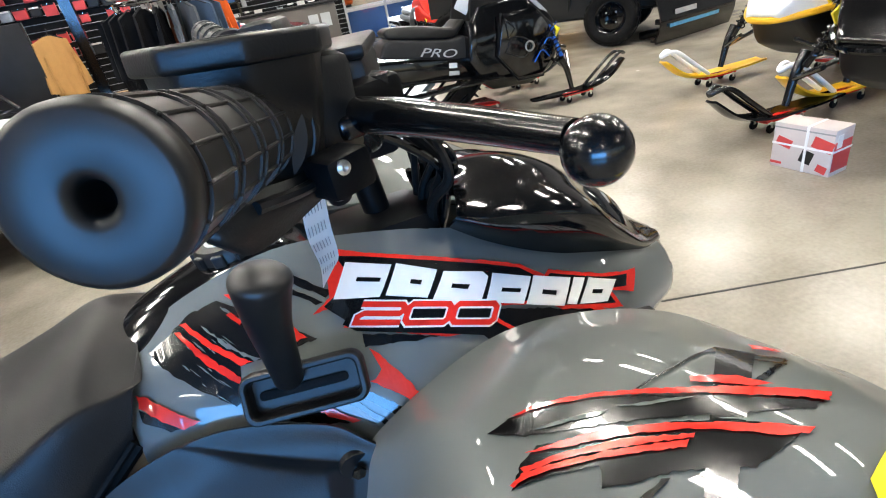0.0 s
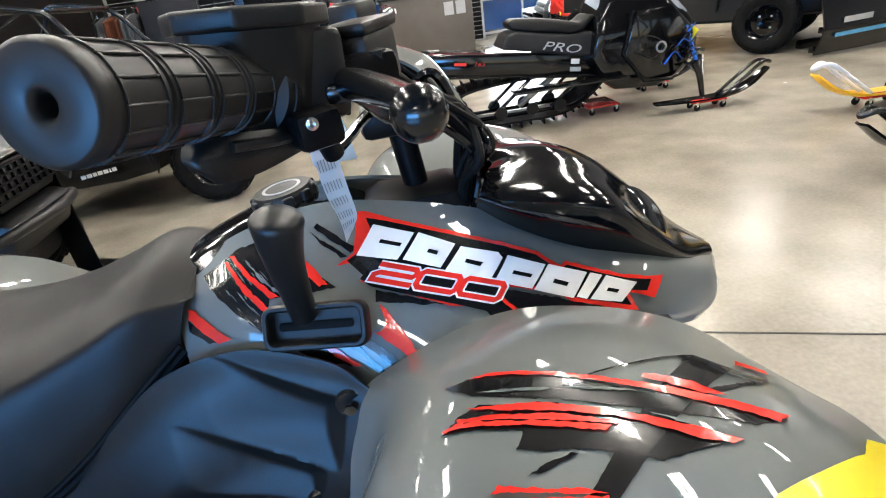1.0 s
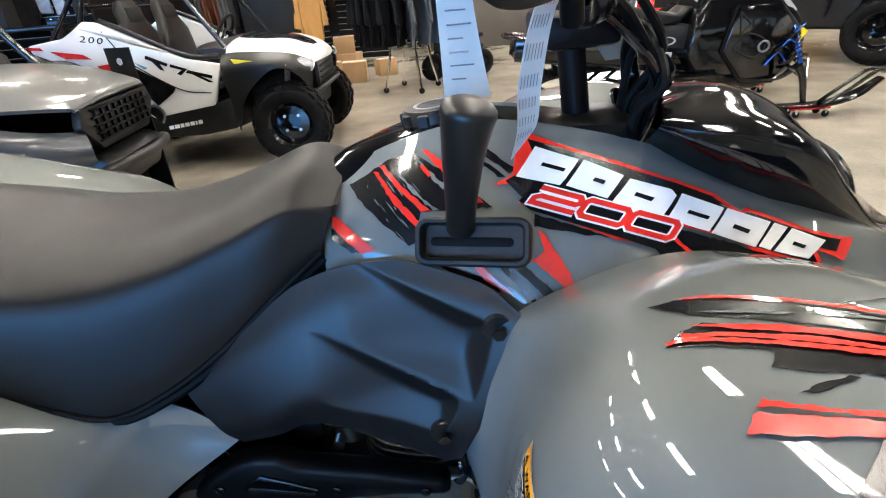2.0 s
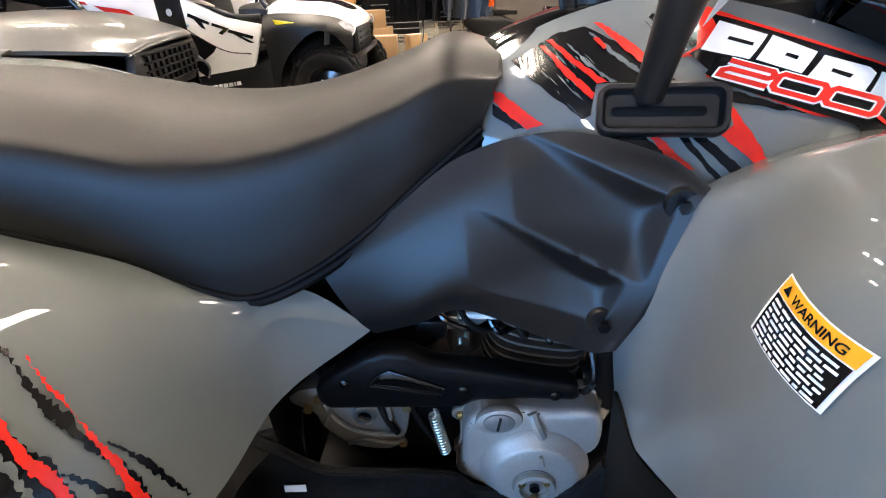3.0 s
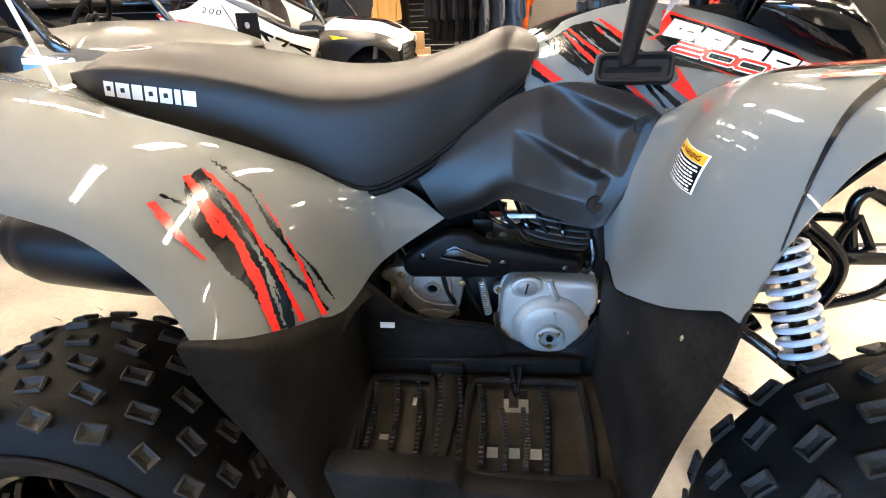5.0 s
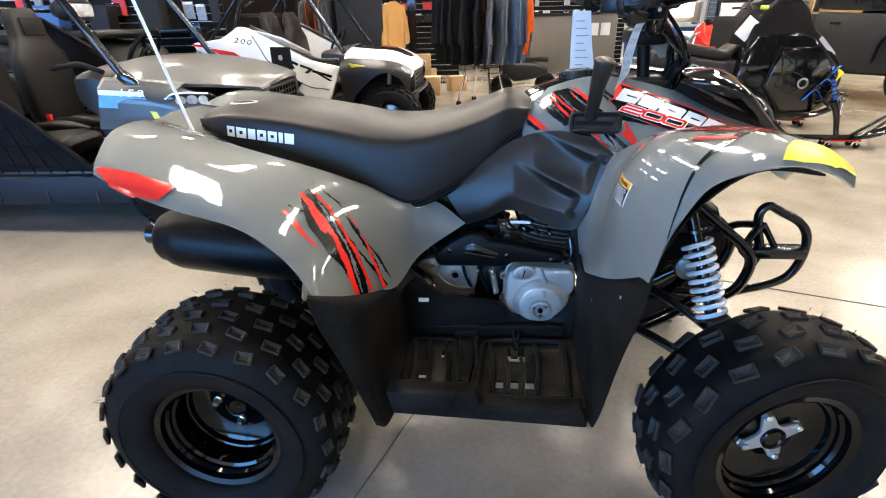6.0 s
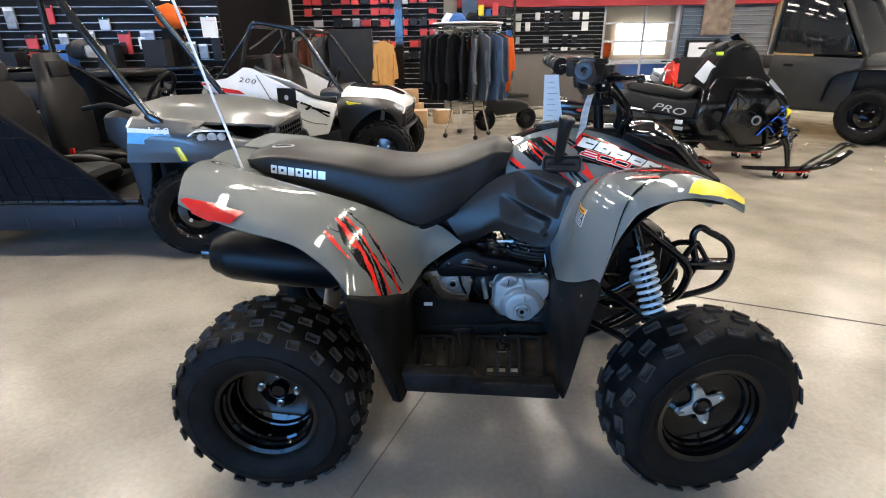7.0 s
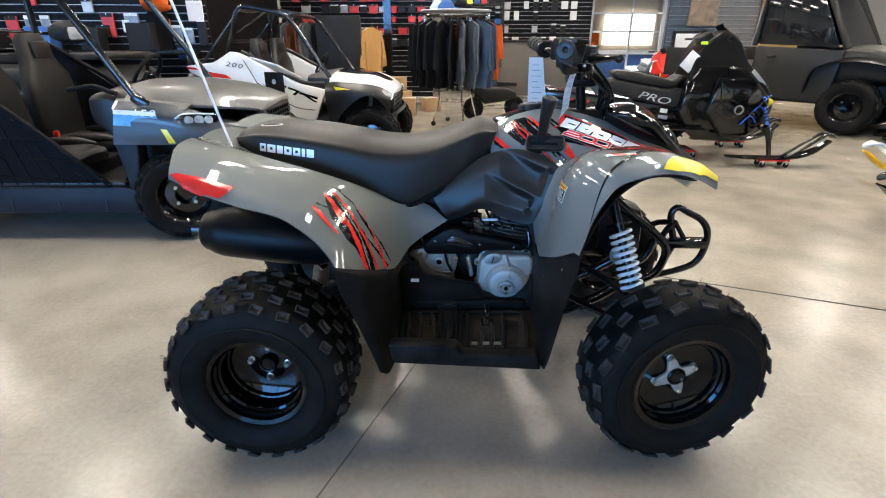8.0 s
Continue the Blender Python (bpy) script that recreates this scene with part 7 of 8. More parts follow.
def snowmobile(label, m, hull, ski, flap, hood_top, detail):
    """A snowmobile: x ahead, the middle of its ski axle at the origin."""
    root = thing("snowmobile", label, "snowmobile")
    root.matrix_basis = m
    # the tunnel rises towards the rear
    part("tunnel", box(1.36, .38, .155, pose(-1.28, 0, .470, 0, 7.5, 0), .010), black_gloss, root, "black tunnel")
    for sg in (-1, 1):
        part("tunnel_rail", rod((-1.96, sg * .195, .482), (-.62, sg * .195, .306), .013, 8), black_metal, root)
    part("rear_rack", tube([(-1.85, -.17, .62), (-2.0, -.15, .63), (-2.02, 0, .63), (-2.0, .15, .63), (-1.85, .17, .62)], .013, 10), black_metal, root)
    # track belt with lugs
    loop = [(-.58, .36), (-.72, .20), (-.95, .075), (-1.3, .055), (-1.62, .065), (-1.80, .14), (-1.82, .24), (-1.70, .33), (-1.3, .37), (-.9, .38)]
    pts = [catmull([(x, 0, z) for x, z in loop + loop[:1]], k / 80) for k in range(80)]
    belt = bmesh.new()
    ring = []
    for k, p in enumerate(pts):
        d = (pts[(k + 1) % 80] - pts[k - 1]).normalized()
        nrm = Vector((d.z, 0, -d.x))
        ring.append([belt.verts.new(p + Vector((0, y, 0)) + nrm * h) for y, h in ((-.19, -.008), (.19, -.008), (.19, .008), (-.19, .008))])
    for k in range(80):
        a, c = ring[k], ring[(k + 1) % 80]
        for i in range(4):
            belt.faces.new((a[i], a[(i + 1) % 4], c[(i + 1) % 4], c[i]))
    for k in range(0, 80, 2):
        d = (pts[(k + 1) % 80] - pts[k - 1]).normalized()
        ang = math.degrees(math.atan2(-d.z, d.x))
        cen = sum(pts, Vector()) / 80
        for y in (-.12, .0, .12):
            out = 1 if (pts[k] - cen).dot(Vector((d.z, 0, -d.x))) > 0 else -1
            belt = box(.014, .075, .05, at(pts[k].x, y + (.02 if k % 4 else -.02), pts[k].z) @ pose(0, 0, 0, 0, ang, 0) @ at(0, 0, -.028 * out), .003, belt, 1)
    bmesh.ops.recalc_face_normals(belt, faces=belt.faces[:])
    part("track", belt, rubber, root, "black lugged rubber track", smooth=False)
    for sg in (-1, 1):
        sp = part("slide_rail", tube([(-.75, sg * .12, .18), (-.95, sg * .12, .11), (-1.7, sg * .12, .10)], .015, 8), black_metal, root)
        for x in (-1.72, -1.45, -1.2, -.98):
            part("idler", spin([(0, -.012), (.045, -.012), (.05, 0), (.045, .012), (0, .012)], 20, pose(x, sg * .145, .13 if x > -1.7 else .17, 90)), black_plastic, root)
        part("suspension_arm", rod((-1.5, sg * .13, .12), (-1.15, sg * .13, .40), .014, 8), black_metal, root)
        part("suspension_arm", rod((-1.05, sg * .13, .12), (-.75, sg * .13, .36), .014, 8), black_metal, root)
    part("track_shock", rod((-1.3, -.10, .16), (-1.02, -.10, .34), .024, 12), dark_alu, root)
    part("seat", sled_body([(-1.35, .765), (-1.30, .790), (-1.10, .768), (-.90, .728), (-.80, .700), (-.74, .752), (-.68, .740), (-.78, .640), (-.86, .630), (-1.10, .672), (-1.32, .715)], .26, lambda x, z: 1.0 - .25 * max(0, (z - .70) / .09)), vinyl, root, "black snowmobile seat")
    part("seat_base", sled_body([(-1.42, .60), (-1.37, .690), (-1.30, .712), (-1.10, .668), (-.84, .625), (-.74, .640), (-.66, .60), (-.62, .43), (-.80, .455), (-1.10, .535)], .37, lambda x, z: 1.0 - .20 * max(0, (z - .55) / .15)), dark_grey if detail else black_plastic, root, "matte dark seat side")
    if detail:
        words("PRO", .088, slat_grey, "seat_lettering", root, pose(-.975, -.186, .555, 90, 13, 0), .3, 1.75, "grey word PRO")
        words("165", .040, red_plastic, "tunnel_number", root, pose(-1.60, -.194, .525, 90, 8, 0), .3, 1.5, "red number 165")
        part("tunnel_mark", box(.09, .002, .022, pose(-1.74, -.194, .545, 0, 8, 0)), red_plastic, root)
        part("price_label", box(.065, .002, .036, pose(-.87, -.194, .445, 0, 8, 0)), paper, root, "small white paper label")
        part("price_label", box(.085, .002, .030, pose(-.87, -.194, .388, 0, 8, 0)), slat_grey, root)
        for k in range(12):
            part("tunnel_rivet", spin([(0, 0), (.006, 0), (.004, .003), (0, .003)], 8, pose(-1.50 + .07 * k, -.191, .412 - .0092 * k, 90)), zinc, root)
    part("hull", sled_body([(-.76, .45), (-.66, .26), (-.56, .19), (-.22, .165), (-.02, .26), (.09, .42), (.10, .50), (.03, .58), (-.10, .70), (-.20, .80), (-.34, .84), (-.62, .82), (-.72, .70)], .54, sled_taper), black_plastic if not detail else hull, root, "black lower hull")
    part("hood", sled_body([(-.70, .72), (-.66, .90), (-.60, .985), (-.52, hood_top + .02), (-.42, hood_top + .09), (-.34, hood_top + .05), (-.27, hood_top - .02), (-.20, .86), (-.06, .74), (.06, .60), (.02, .56), (-.30, .62)], .50, sled_taper), satin_black if detail else hull, root, "bonnet")
    if not detail:
        part("nose_shell", sled_body([(-.40, .54), (-.02, .46), (.16, .425), (.21, .47), (.12, .57), (-.06, .70), (-.28, .86), (-.42, .86)], .56, lambda x, z: 1.0 - .62 * min(1, max(0, (x + .10) / .30)) ** 1.5 - .2 * max(0, (z - .7) / .2)), hull, root, "smooth nose shell")
        part("nose_stripe", tube([(-.20, -.285, .525), (.00, -.255, .480), (.16, -.12, .445), (.20, 0, .438), (.16, .12, .445), (.00, .255, .480), (-.20, .285, .525)], .020, 8, 30), ski, root, "stripe round the nose")
    part("windshield", skin(R(((-.30, -.13, hood_top), (-.27, 0, hood_top + .03), (-.30, .13, hood_top)), ((-.44, -.10, hood_top + .11), (-.42, 0, hood_top + .14), (-.44, .10, hood_top + .11))), 8, 12, .004), tinted_glass, root, "dark windshield")
    part("dash", box(.12, .16, .06, pose(-.56, 0, hood_top + .02, 0, -30, 0), .012), black_plastic, root, "black instrument pod")
    for sg in (-1, 1):
        part("side_panel", plate([(-.52, .45), (-.36, .25), (-.14, .24), (-.03, .36), (-.02, .52), (-.11, .66), (-.21, .735), (-.44, .735)], .02, at(0, sg * (.262 if not detail else .268) + .01, 0) @ SIDE, .008), black_gloss, root, "glossy black side panel")
        if detail:
            part("panel_frame", tube([(-.47, sg * .284, .745), (-.535, sg * .284, .45), (-.37, sg * .284, .235), (-.14, sg * .284, .225)], .008, 6, smooth=False), slat_black, root)
            part("panel_vent", tube([(-.44, sg * .284, .70), (-.36, sg * .285, .62), (-.42, sg * .285, .56), (-.44, sg * .284, .70)], .005, 6, smooth=False), dark_grey, root)
            part("panel_vent", tube([(-.46, sg * .284, .46), (-.38, sg * .285, .56), (-.24, sg * .285, .50), (-.30, sg * .284, .40), (-.46, sg * .284, .46)], .005, 6, 24), dark_grey, root)
            part("exhaust_port", spin([(.028, 0), (.040, 0), (.042, .008), (.030, .012)], 20, pose(-.25, sg * .284, .47, 90 if sg < 0 else -90), closed=True), dark_alu, root, "round exhaust outlet")
            part("over_tube", tube([(-.30, sg * .20, .80), (-.16, sg * .24, .62), (-.10, sg * .262, .42)], .012, 8, 12), black_metal, root)
        part("foot_board", box(.85, .16, .02, at(-.95, sg * .27, .30), .006), black_metal, root)
        part("headlight", box(.05, .07, .04, pose(.02, sg * .10, .64, 0, 30, sg * 30), .01), clear_pack, root)
        part("nose_marker", plate([(-.02, .45), (.05, .545), (-.01, .585), (.012, .53)], .012, at(0, sg * .252 + .006, 0) @ SIDE, .003), yellow_plastic, root, "yellow nose marker")
        y = sg * .43
        part("a_arm", rod((-.06, sg * .20, .36), (.02, sg * .40, .24), .013, 8), black_metal, root)
        part("a_arm", rod((.14, sg * .18, .34), (.02, sg * .40, .24), .013, 8), black_metal, root)
        part("front_shock", rod((-.03, sg * .22, .58), (.0, sg * .37, .30), .017, 12), blue_anodised if detail else black_metal, root, "front shock")
        part("shock_spring", coil((-.03, sg * .225, .56), (-.01, sg * .34, .36), .030, .005, 7, 6, 12), black_metal, root)
        part("spindle", tube([(-.07, y, .35), (-.02, y, .26), (.02, y, .10)], lambda t: .030 - .012 * t, 10), black_metal, root)
        sk = part("ski", skin(R(((-.34, y - .045, .092), (-.34, y, .085), (-.34, y + .045, .092)), ((-.10, y - .065, .085), (-.10, y, .070), (-.10, y + .065, .085)), ((.18, y - .065, .090), (.18, y, .075), (.18, y + .065, .090)), ((.36, y - .055, .140), (.37, y, .130), (.36, y + .055, .140)), ((.50, y - .03, .240), (.51, y, .240), (.50, y + .03, .240))), 24, 8, .012), ski, root, "snowmobile ski")
        part("ski_loop", tube([(.16, y - .040, .090), (.30, y - .045, .19), (.44, y - .035, .288), (.52, y, .270), (.44, y + .035, .288), (.30, y + .045, .19), (.16, y + .040, .090)], .013, 10, 40), flap, sk, "ski tip loop")
        castor_dolly(root, .06, y)
    castor_dolly(root, -.62, 0, .3)
    part("handlebar", tube([(-.46, -.34, 1.06), (-.42, -.18, 1.06), (-.40, 0, 1.02), (-.42, .18, 1.06), (-.46, .34, 1.06)], .012, 10), black_metal, root, "black handlebar")
    for sg in (-1, 1):
        part("grip", rod((-.47, sg * .38, 1.06), (-.44, sg * .24, 1.06), .018, 12), rubber, root)
    if detail:
        part("hood_mark", box(.20, .003, .032, pose(-.10, -.205, .735, 0, 40, 14)), slat_grey, root, "grey lettering bar")
        part("grip_mark", box(.06, .03, .03, at(-.62, -.20, 1.02), .01), lime, root, "lime grip end")
        part("hang_tag", box(.11, .003, .16, pose(-.70, -.17, .87, 0, 35, 0), .001), paper, root, "white paper hang tag")
        for k in range(5):
            part("hose", tube([(-.22 + .04 * k, -.292, .34 + .05 * k), (-.15 + .03 * k, -.300, .42 + .04 * k), (-.08 + .02 * k, -.285, .36 + .06 * k)], .006, 6), black_metal if k % 2 else blue_anodised, root)
    return root


snowmobile("black snowmobile with grey lettering on small dollies", pose(3.31, 3.45, 0, 0, 0, -3), black_gloss, black_gloss, black_metal, 1.04, True)
snowmobile("white and black snowmobile with yellow skis on dollies", pose(4.22, 1.95, 0, 0, 0, 176) @ Matrix.Scale(1.10, 4), white_paint, ski_yellow, white_matte, .86, False)
snowmobile("black snowmobile with black skis on dollies", pose(3.60, .98, 0, 0, 0, 176) @ Matrix.Scale(1.10, 4), black_gloss, black_gloss, black_metal, .90, False)
snowmobile("red snowmobile parked near the office", pose(4.48, 8.5, 0, 0, 0, -80) @ Matrix.Scale(.74, 4), red_paint, black_gloss, black_metal, 1.0, False)
snowmobile("black snowmobile with lime grips near the office", pose(5.15, 8.2, 0, 0, 0, -72) @ Matrix.Scale(.95, 4), black_plastic, black_gloss, black_metal, 1.08, False)


def cab_vehicle(m):
    root = thing("cab_utility_vehicle", "dark grey enclosed-cab utility vehicle", "utility vehicle")
    root.matrix_basis = m
    for x in (-.30, -2.3):
        for sg in (-1, 1):
            plain_wheel(root, x, sg * .62, .312, .24, .17, sg)
    part("chassis", loft([(.45, .5, .34, .56), (.0, .45, .32, .6), (-.45, .62, .30, .52), (-1.6, .62, .30, .52), (-2.4, .5, .4, .6)], 16, 6), satin_black, root)
    part("bonnet", loft([(-.52, .62, .52, .98), (-.2, .64, .56, .96), (.2, .60, .56, .88), (.46, .52, .52, .80), (.52, .46, .54, .74)], 24, 5), cab_grey, root, "dark grey bonnet")
    for sg in (-1, 1):
        part("wheel_arch", skin(R(((-.46, sg * .56, .50), (-.46, sg * .74, .44)), ((-.36, sg * .56, .76), (-.38, sg * .77, .72)), ((0, sg * .56, .86), (0, sg * .78, .80)), ((.34, sg * .54, .76), (.36, sg * .74, .72)), ((.46, sg * .50, .56), (.46, sg * .70, .52))), 24, 8, .014), satin_black, root).location.x = -.30
        d = part("door", plate([(-.52, .40), (-.46, .92), (-1.40, .96), (-1.44, .40), (-1.30, .34), (-.62, .34)], .05, at(0, sg * .66 + .025, 0) @ SIDE, .015), cab_grey, root, "dark grey cab door")
        part("door_window", plate([(-.54, .95), (-.84, 1.56), (-1.38, 1.58), (-1.40, .98)], .02, at(0, sg * .62 + .01, 0) @ SIDE, .004), tinted_glass, d, "dark door window")
        part("door_handle", box(.10, .02, .03, at(-1.2, sg * .70, .84), .006), black_gloss, d)
        part("pillar", tube([(-.46, sg * .62, .94), (-.82, sg * .57, 1.60), (-1.42, sg * .57, 1.62), (-1.46, sg * .62, .96)], .035, 10, smooth=False), cab_grey, root)
        part("cargo_side", plate([(-1.52, .50), (-1.52, .92), (-2.6, .92), (-2.6, .55), (-2.35, .55), (-2.25, .74), (-1.75, .74), (-1.65, .52)], .04, at(0, sg * .66 + .02, 0) @ SIDE, .01), cab_grey, root)
        part("headlight", box(.06, .20, .07, pose(.47, sg * .38, .70, 0, 8, sg * 10), .02), utv_lamp, root, "headlight")
        part("mirror", box(.05, .10, .16, at(-.62, sg * .80, 1.08), .02), black_plastic, root)
        part("marker", box(.14, .02, .03, at(.10, sg * .775, .90), .005), white_matte, root)
    part("roof", loft([(-.78, .58, 1.58, 1.62), (-.9, .62, 1.57, 1.66), (-1.4, .62, 1.57, 1.66), (-1.5, .56, 1.58, 1.63)], 16, 5), cab_grey, root, "cab roof")
    part("windscreen", skin(R(((-.46, -.56, .96), (-.46, 0, .97), (-.46, .56, .96)), ((-.82, -.52, 1.57), (-.80, 0, 1.58), (-.82, .52, 1.57))), 6, 8, .01), tinted_glass, root, "dark windscreen")
    part("rear_window", box(.02, 1.1, .56, at(-1.46, 0, 1.27)), satin_black, root)
    part("grille", box(.06, .8, .22, at(.50, 0, .54), .02), black_plastic, root)
    part("bumper", box(.14, .9, .16, at(.52, 0, .38), .03), black_plastic, root)
    return root


cab_vehicle(pose(5.73, 4.80, 0, 0, 0, -50))

pl = thing("snow_plough", "black snow plough blade with a blue stripe", "snow plough")
pl.matrix_basis = pose(5.70, 4.05, 0, 0, 0, 97)
bl = skin(R(((.0, -.62, .03), (-.02, 0, .03), (0, .62, .03)), ((-.06, -.62, .25), (-.08, 0, .25), (-.06, .62, .25)), ((.02, -.62, .52), (0, 0, .52), (.02, .62, .52))), 10, 16, .015)
part("blade", bl, black_gloss, pl, "curved black blade")
part("blade_stripe", box(.004, .80, .035, at(-.079, .1, .20)), blue_decal, pl, "blue stripe")
part("blade_mark", box(.004, .34, .05, at(-.072, .25, .32)), slat_grey, pl, "grey lettering bar")
part("brace", box(.5, .06, .06, at(.25, 0, .15), .01), black_metal, pl)
part("brace", box(.06, 1.1, .06, at(.10, 0, .06), .01), black_metal, pl)
part("push_frame", box(.08, .5, .08, at(.5, 0, .04), .01), black_metal, pl)

# tilted sign stand beside the grey utility vehicle
st = thing("sign_stand", "black bent-steel information stand with a sheet holder", "sign stand")
st.matrix_basis = pose(-.70, 2.02, 0, 0, 0, -20)
b = plate([(-.075, 0), (.075, 0), (.075, .86), (-.075, .86)], .008, pose(0, 0, 0, 90), .001)
part("post", b, satin_black, st, "flat black steel post")
part("foot_plate", box(.30, .30, .008, at(0, 0, .004), .002), satin_black, st)
part("sheet_holder", box(.22, .30, .010, pose(-.05, .10, .88, -20, 12, 0), .003), paper, st, "white information sheet")
part("maker_disc", spin([(0, 0), (.016, 0), (.016, .002), (0, .002)], 20, pose(0, -.009, .80, 90)), slat_grey, st)

# printed carton on the floor by the black skis
bx = tagged(part("carton", box(.30, .22, .25, None, .003), carton_white), "white and red printed carton with plastic strapping", "box")
bx.matrix_basis = pose(3.155, .992, .1075, 0, 0, -87) @ Matrix.Diagonal((.90, .60, .86, 1))
for sx, sy, sz, x, y, z in ((.305, .225, .012, 0, 0, .01), (.014, .225, .254, .02, 0, 0)):
    part("strap", box(sx, sy, sz, at(x, y, z), .001), white_matte, bx, "white plastic strap")
for x, z, w, h, mt in ((-.09, .02, .08, .05, carton_red), (.10, .04, .10, .06, carton_red), (.03, -.04, .06, .07, black_plastic), (-.12, -.10, .06, .014, carton_red), (.11, -.09, .05, .04, carton_red), (.0, .10, .30, .008, print_grey)):
    part("print", box(w, .002, h, pose(x, -.1112, z, 0, 15 if h > .02 else 0, 0)), mt, bx)
part("print", box(.002, .20, .16, at(.1512, 0, -.02)), carton_red, bx)
part("print", box(.002, .06, .07, at(.1522, -.05, .06)), paper, bx)


# ---- clothes, counters and goods ----
def shirt_mesh(w, h, sleeve):
    half = [(.0, 0), (-.06, .0), (-w * .5, -.05), (-w * .62, -sleeve), (-w * .48, -sleeve - .02), (-w * .40, -.18), (-w * .42, -h)]
    pts = half + [(-x, z) for x, z in half[::-1][:-1]]
    b = bmesh.new()
    f = b.faces.new([b.verts.new((x, 0, z)) for x, z in pts])
    bmesh.ops.triangulate(b, faces=[f])
    for _ in range(3):
        bmesh.ops.subdivide_edges(b, edges=[e for e in b.edges if e.calc_length() > .09], cuts=1)
        bmesh.ops.triangulate(b, faces=[f for f in b.faces if len(f.verts) > 3])
    for v in b.verts:
        v.co.y += .014 * math.sin(v.co.x * 38) * min(1, -v.co.z * 3) + .01 * math.sin(v.co.z * 11 + v.co.x * 9)
    bmesh.ops.solidify(b, geom=b.faces[:], thickness=.022)
    bmesh.ops.recalc_face_normals(b, faces=b.faces[:])
    return b


def clothes(kind, mt, label, w=.42, h=.74, sleeve=.52):
    o = tagged(part("shirt", shirt_mesh(w, h, sleeve), mt), label, "shirt", "shirts on the racks")
    part("hanger", tube([(-.17, 0, -.04), (0, 0, .015), (.17, 0, -.04)], .006, 6, smooth=False), dark_grey, o)
    part("hook", tube([(0, 0, .0), (0, 0, .03), (.015, 0, .05), (0, 0, .065)], .003, 6), chrome, o)
    return o


PROTO = [clothes("a", cloth_black, "black long-sleeved jersey on a hanger"), clothes("b", cloth_grey, "grey long-sleeved jersey on a hanger"), clothes("c", cloth_blue, "navy blue long-sleeved jersey on a hanger"),
         clothes("d", cloth_orange, "orange jersey on a hanger", .40, .66, .40), clothes("e", cloth_tan, "tan work jacket on a hanger", .46, .70), clothes("f", cloth_brown, "dark brown shirt on a hanger")]
used = set()


def hang(k, m):
    if k in used:
        return copy_thing(PROTO[k], m)
    used.add(k)
    PROTO[k].matrix_basis = m
    return PROTO[k]


rack = thing("round_clothes_rack", "round chrome clothes rack full of jerseys", "clothes rack")
RX, RY, RZ, RR = .52, 5.25, 1.30, .40
ringpts = [(RX + RR * math.cos(2 * math.pi * k / 36), RY + RR * math.sin(2 * math.pi * k / 36), RZ) for k in range(37)]
part("rail", tube(ringpts, .012, 8, smooth=False), chrome, rack, "round chrome rail")
part("rack_top", spin([(0, 0), (RR + .02, 0), (RR + .03, .008), (RR + .02, .016), (0, .016)], 36, at(RX, RY, RZ + .045)), white_matte, rack, "white rack top")
for k in range(4):
    a = radians(20 + 90 * k)
    part("leg", tube([(RX + .30 * math.cos(a), RY + .30 * math.sin(a), .04), (RX + .22 * math.cos(a), RY + .22 * math.sin(a), .5), (RX + RR * math.cos(a), RY + RR * math.sin(a), RZ)], .012, 8), chrome, rack, "chrome leg")
    part("castor", spin([(0, -.01), (.03, -.01), (.03, .01), (0, .01)], 14, pose(RX + .30 * math.cos(a), RY + .30 * math.sin(a), .03, 90)), rubber, rack)
rnd = random.Random(12)
COLS = [0, 0, 0, 0, 0, 0, 1, 1, 2, 2, 3, 2, 0, 1, 0, 0, 5, 0, 1, 0, 0, 2]
for k in range(22):
    a = radians(180 + 360 * k / 22)
    m = at(RX + RR * math.cos(a), RY + RR * math.sin(a), RZ - .07) @ pose(0, 0, 0, 0, 0, math.degrees(a) + rnd.uniform(-8, 8)) @ Matrix.Diagonal((.82, 1, 1, 1))
    hang(COLS[k], m)
for k, (x, mt) in enumerate(((-.12, blue_plastic), (.06, cloth_black), (-.22, white_matte))):
    tagged(part("cap", loft([(-.10, .07, 0, .04), (-.04, .09, 0, .12), (.06, .085, 0, .10), (.10, .06, 0, .03), (.18, .05, 0, .012)], 16, 2.2, None, at(RX + x, RY - .05 + .08 * k, RZ + .062)), mt), "cap lying on the rack top", "cap", "caps")
tagged(part("display_boot", loft([(-.09, .07, 0, .30), (0, .085, 0, .34), (.09, .07, 0, .30)], 16, 3, None, at(RX + .02, RY + .12, RZ + .062)), cloth_blue), "tall dark blue display case on the rack", "case")

row = thing("straight_clothes_rack", "black straight clothes rack with shirts and jackets", "clothes rack")
part("rail", rod((-2.0, 6.3, 1.32), (-.85, 6.3, 1.32), .014, 8), black_metal, row)
for x in (-2.0, -.85):
    part("post", rod((x, 6.3, .02), (x, 6.3, 1.34), .018, 8), black_metal, row)
    part("foot", box(.06, .5, .03, at(x, 6.3, .015), .005), black_metal, row)
for k in range(14):
    hang([0, 1, 5, 5, 1, 1, 0, 0, 1, 0, 2, 0, 1, 0][k], at(-1.95 + .078 * k, 6.3, 1.24) @ pose(0, 0, 0, 0, 0, 82 + rnd.uniform(-10, 10)))
hang(4, at(-.66, 6.25, 1.18) @ pose(0, 0, 0, 0, 0, 60))
tagged(part("standing_panel", box(.62, .05, 1.30, at(-1.10, 6.05, .68), .008), dark_grey), "dark grey free-standing display panel", "display")

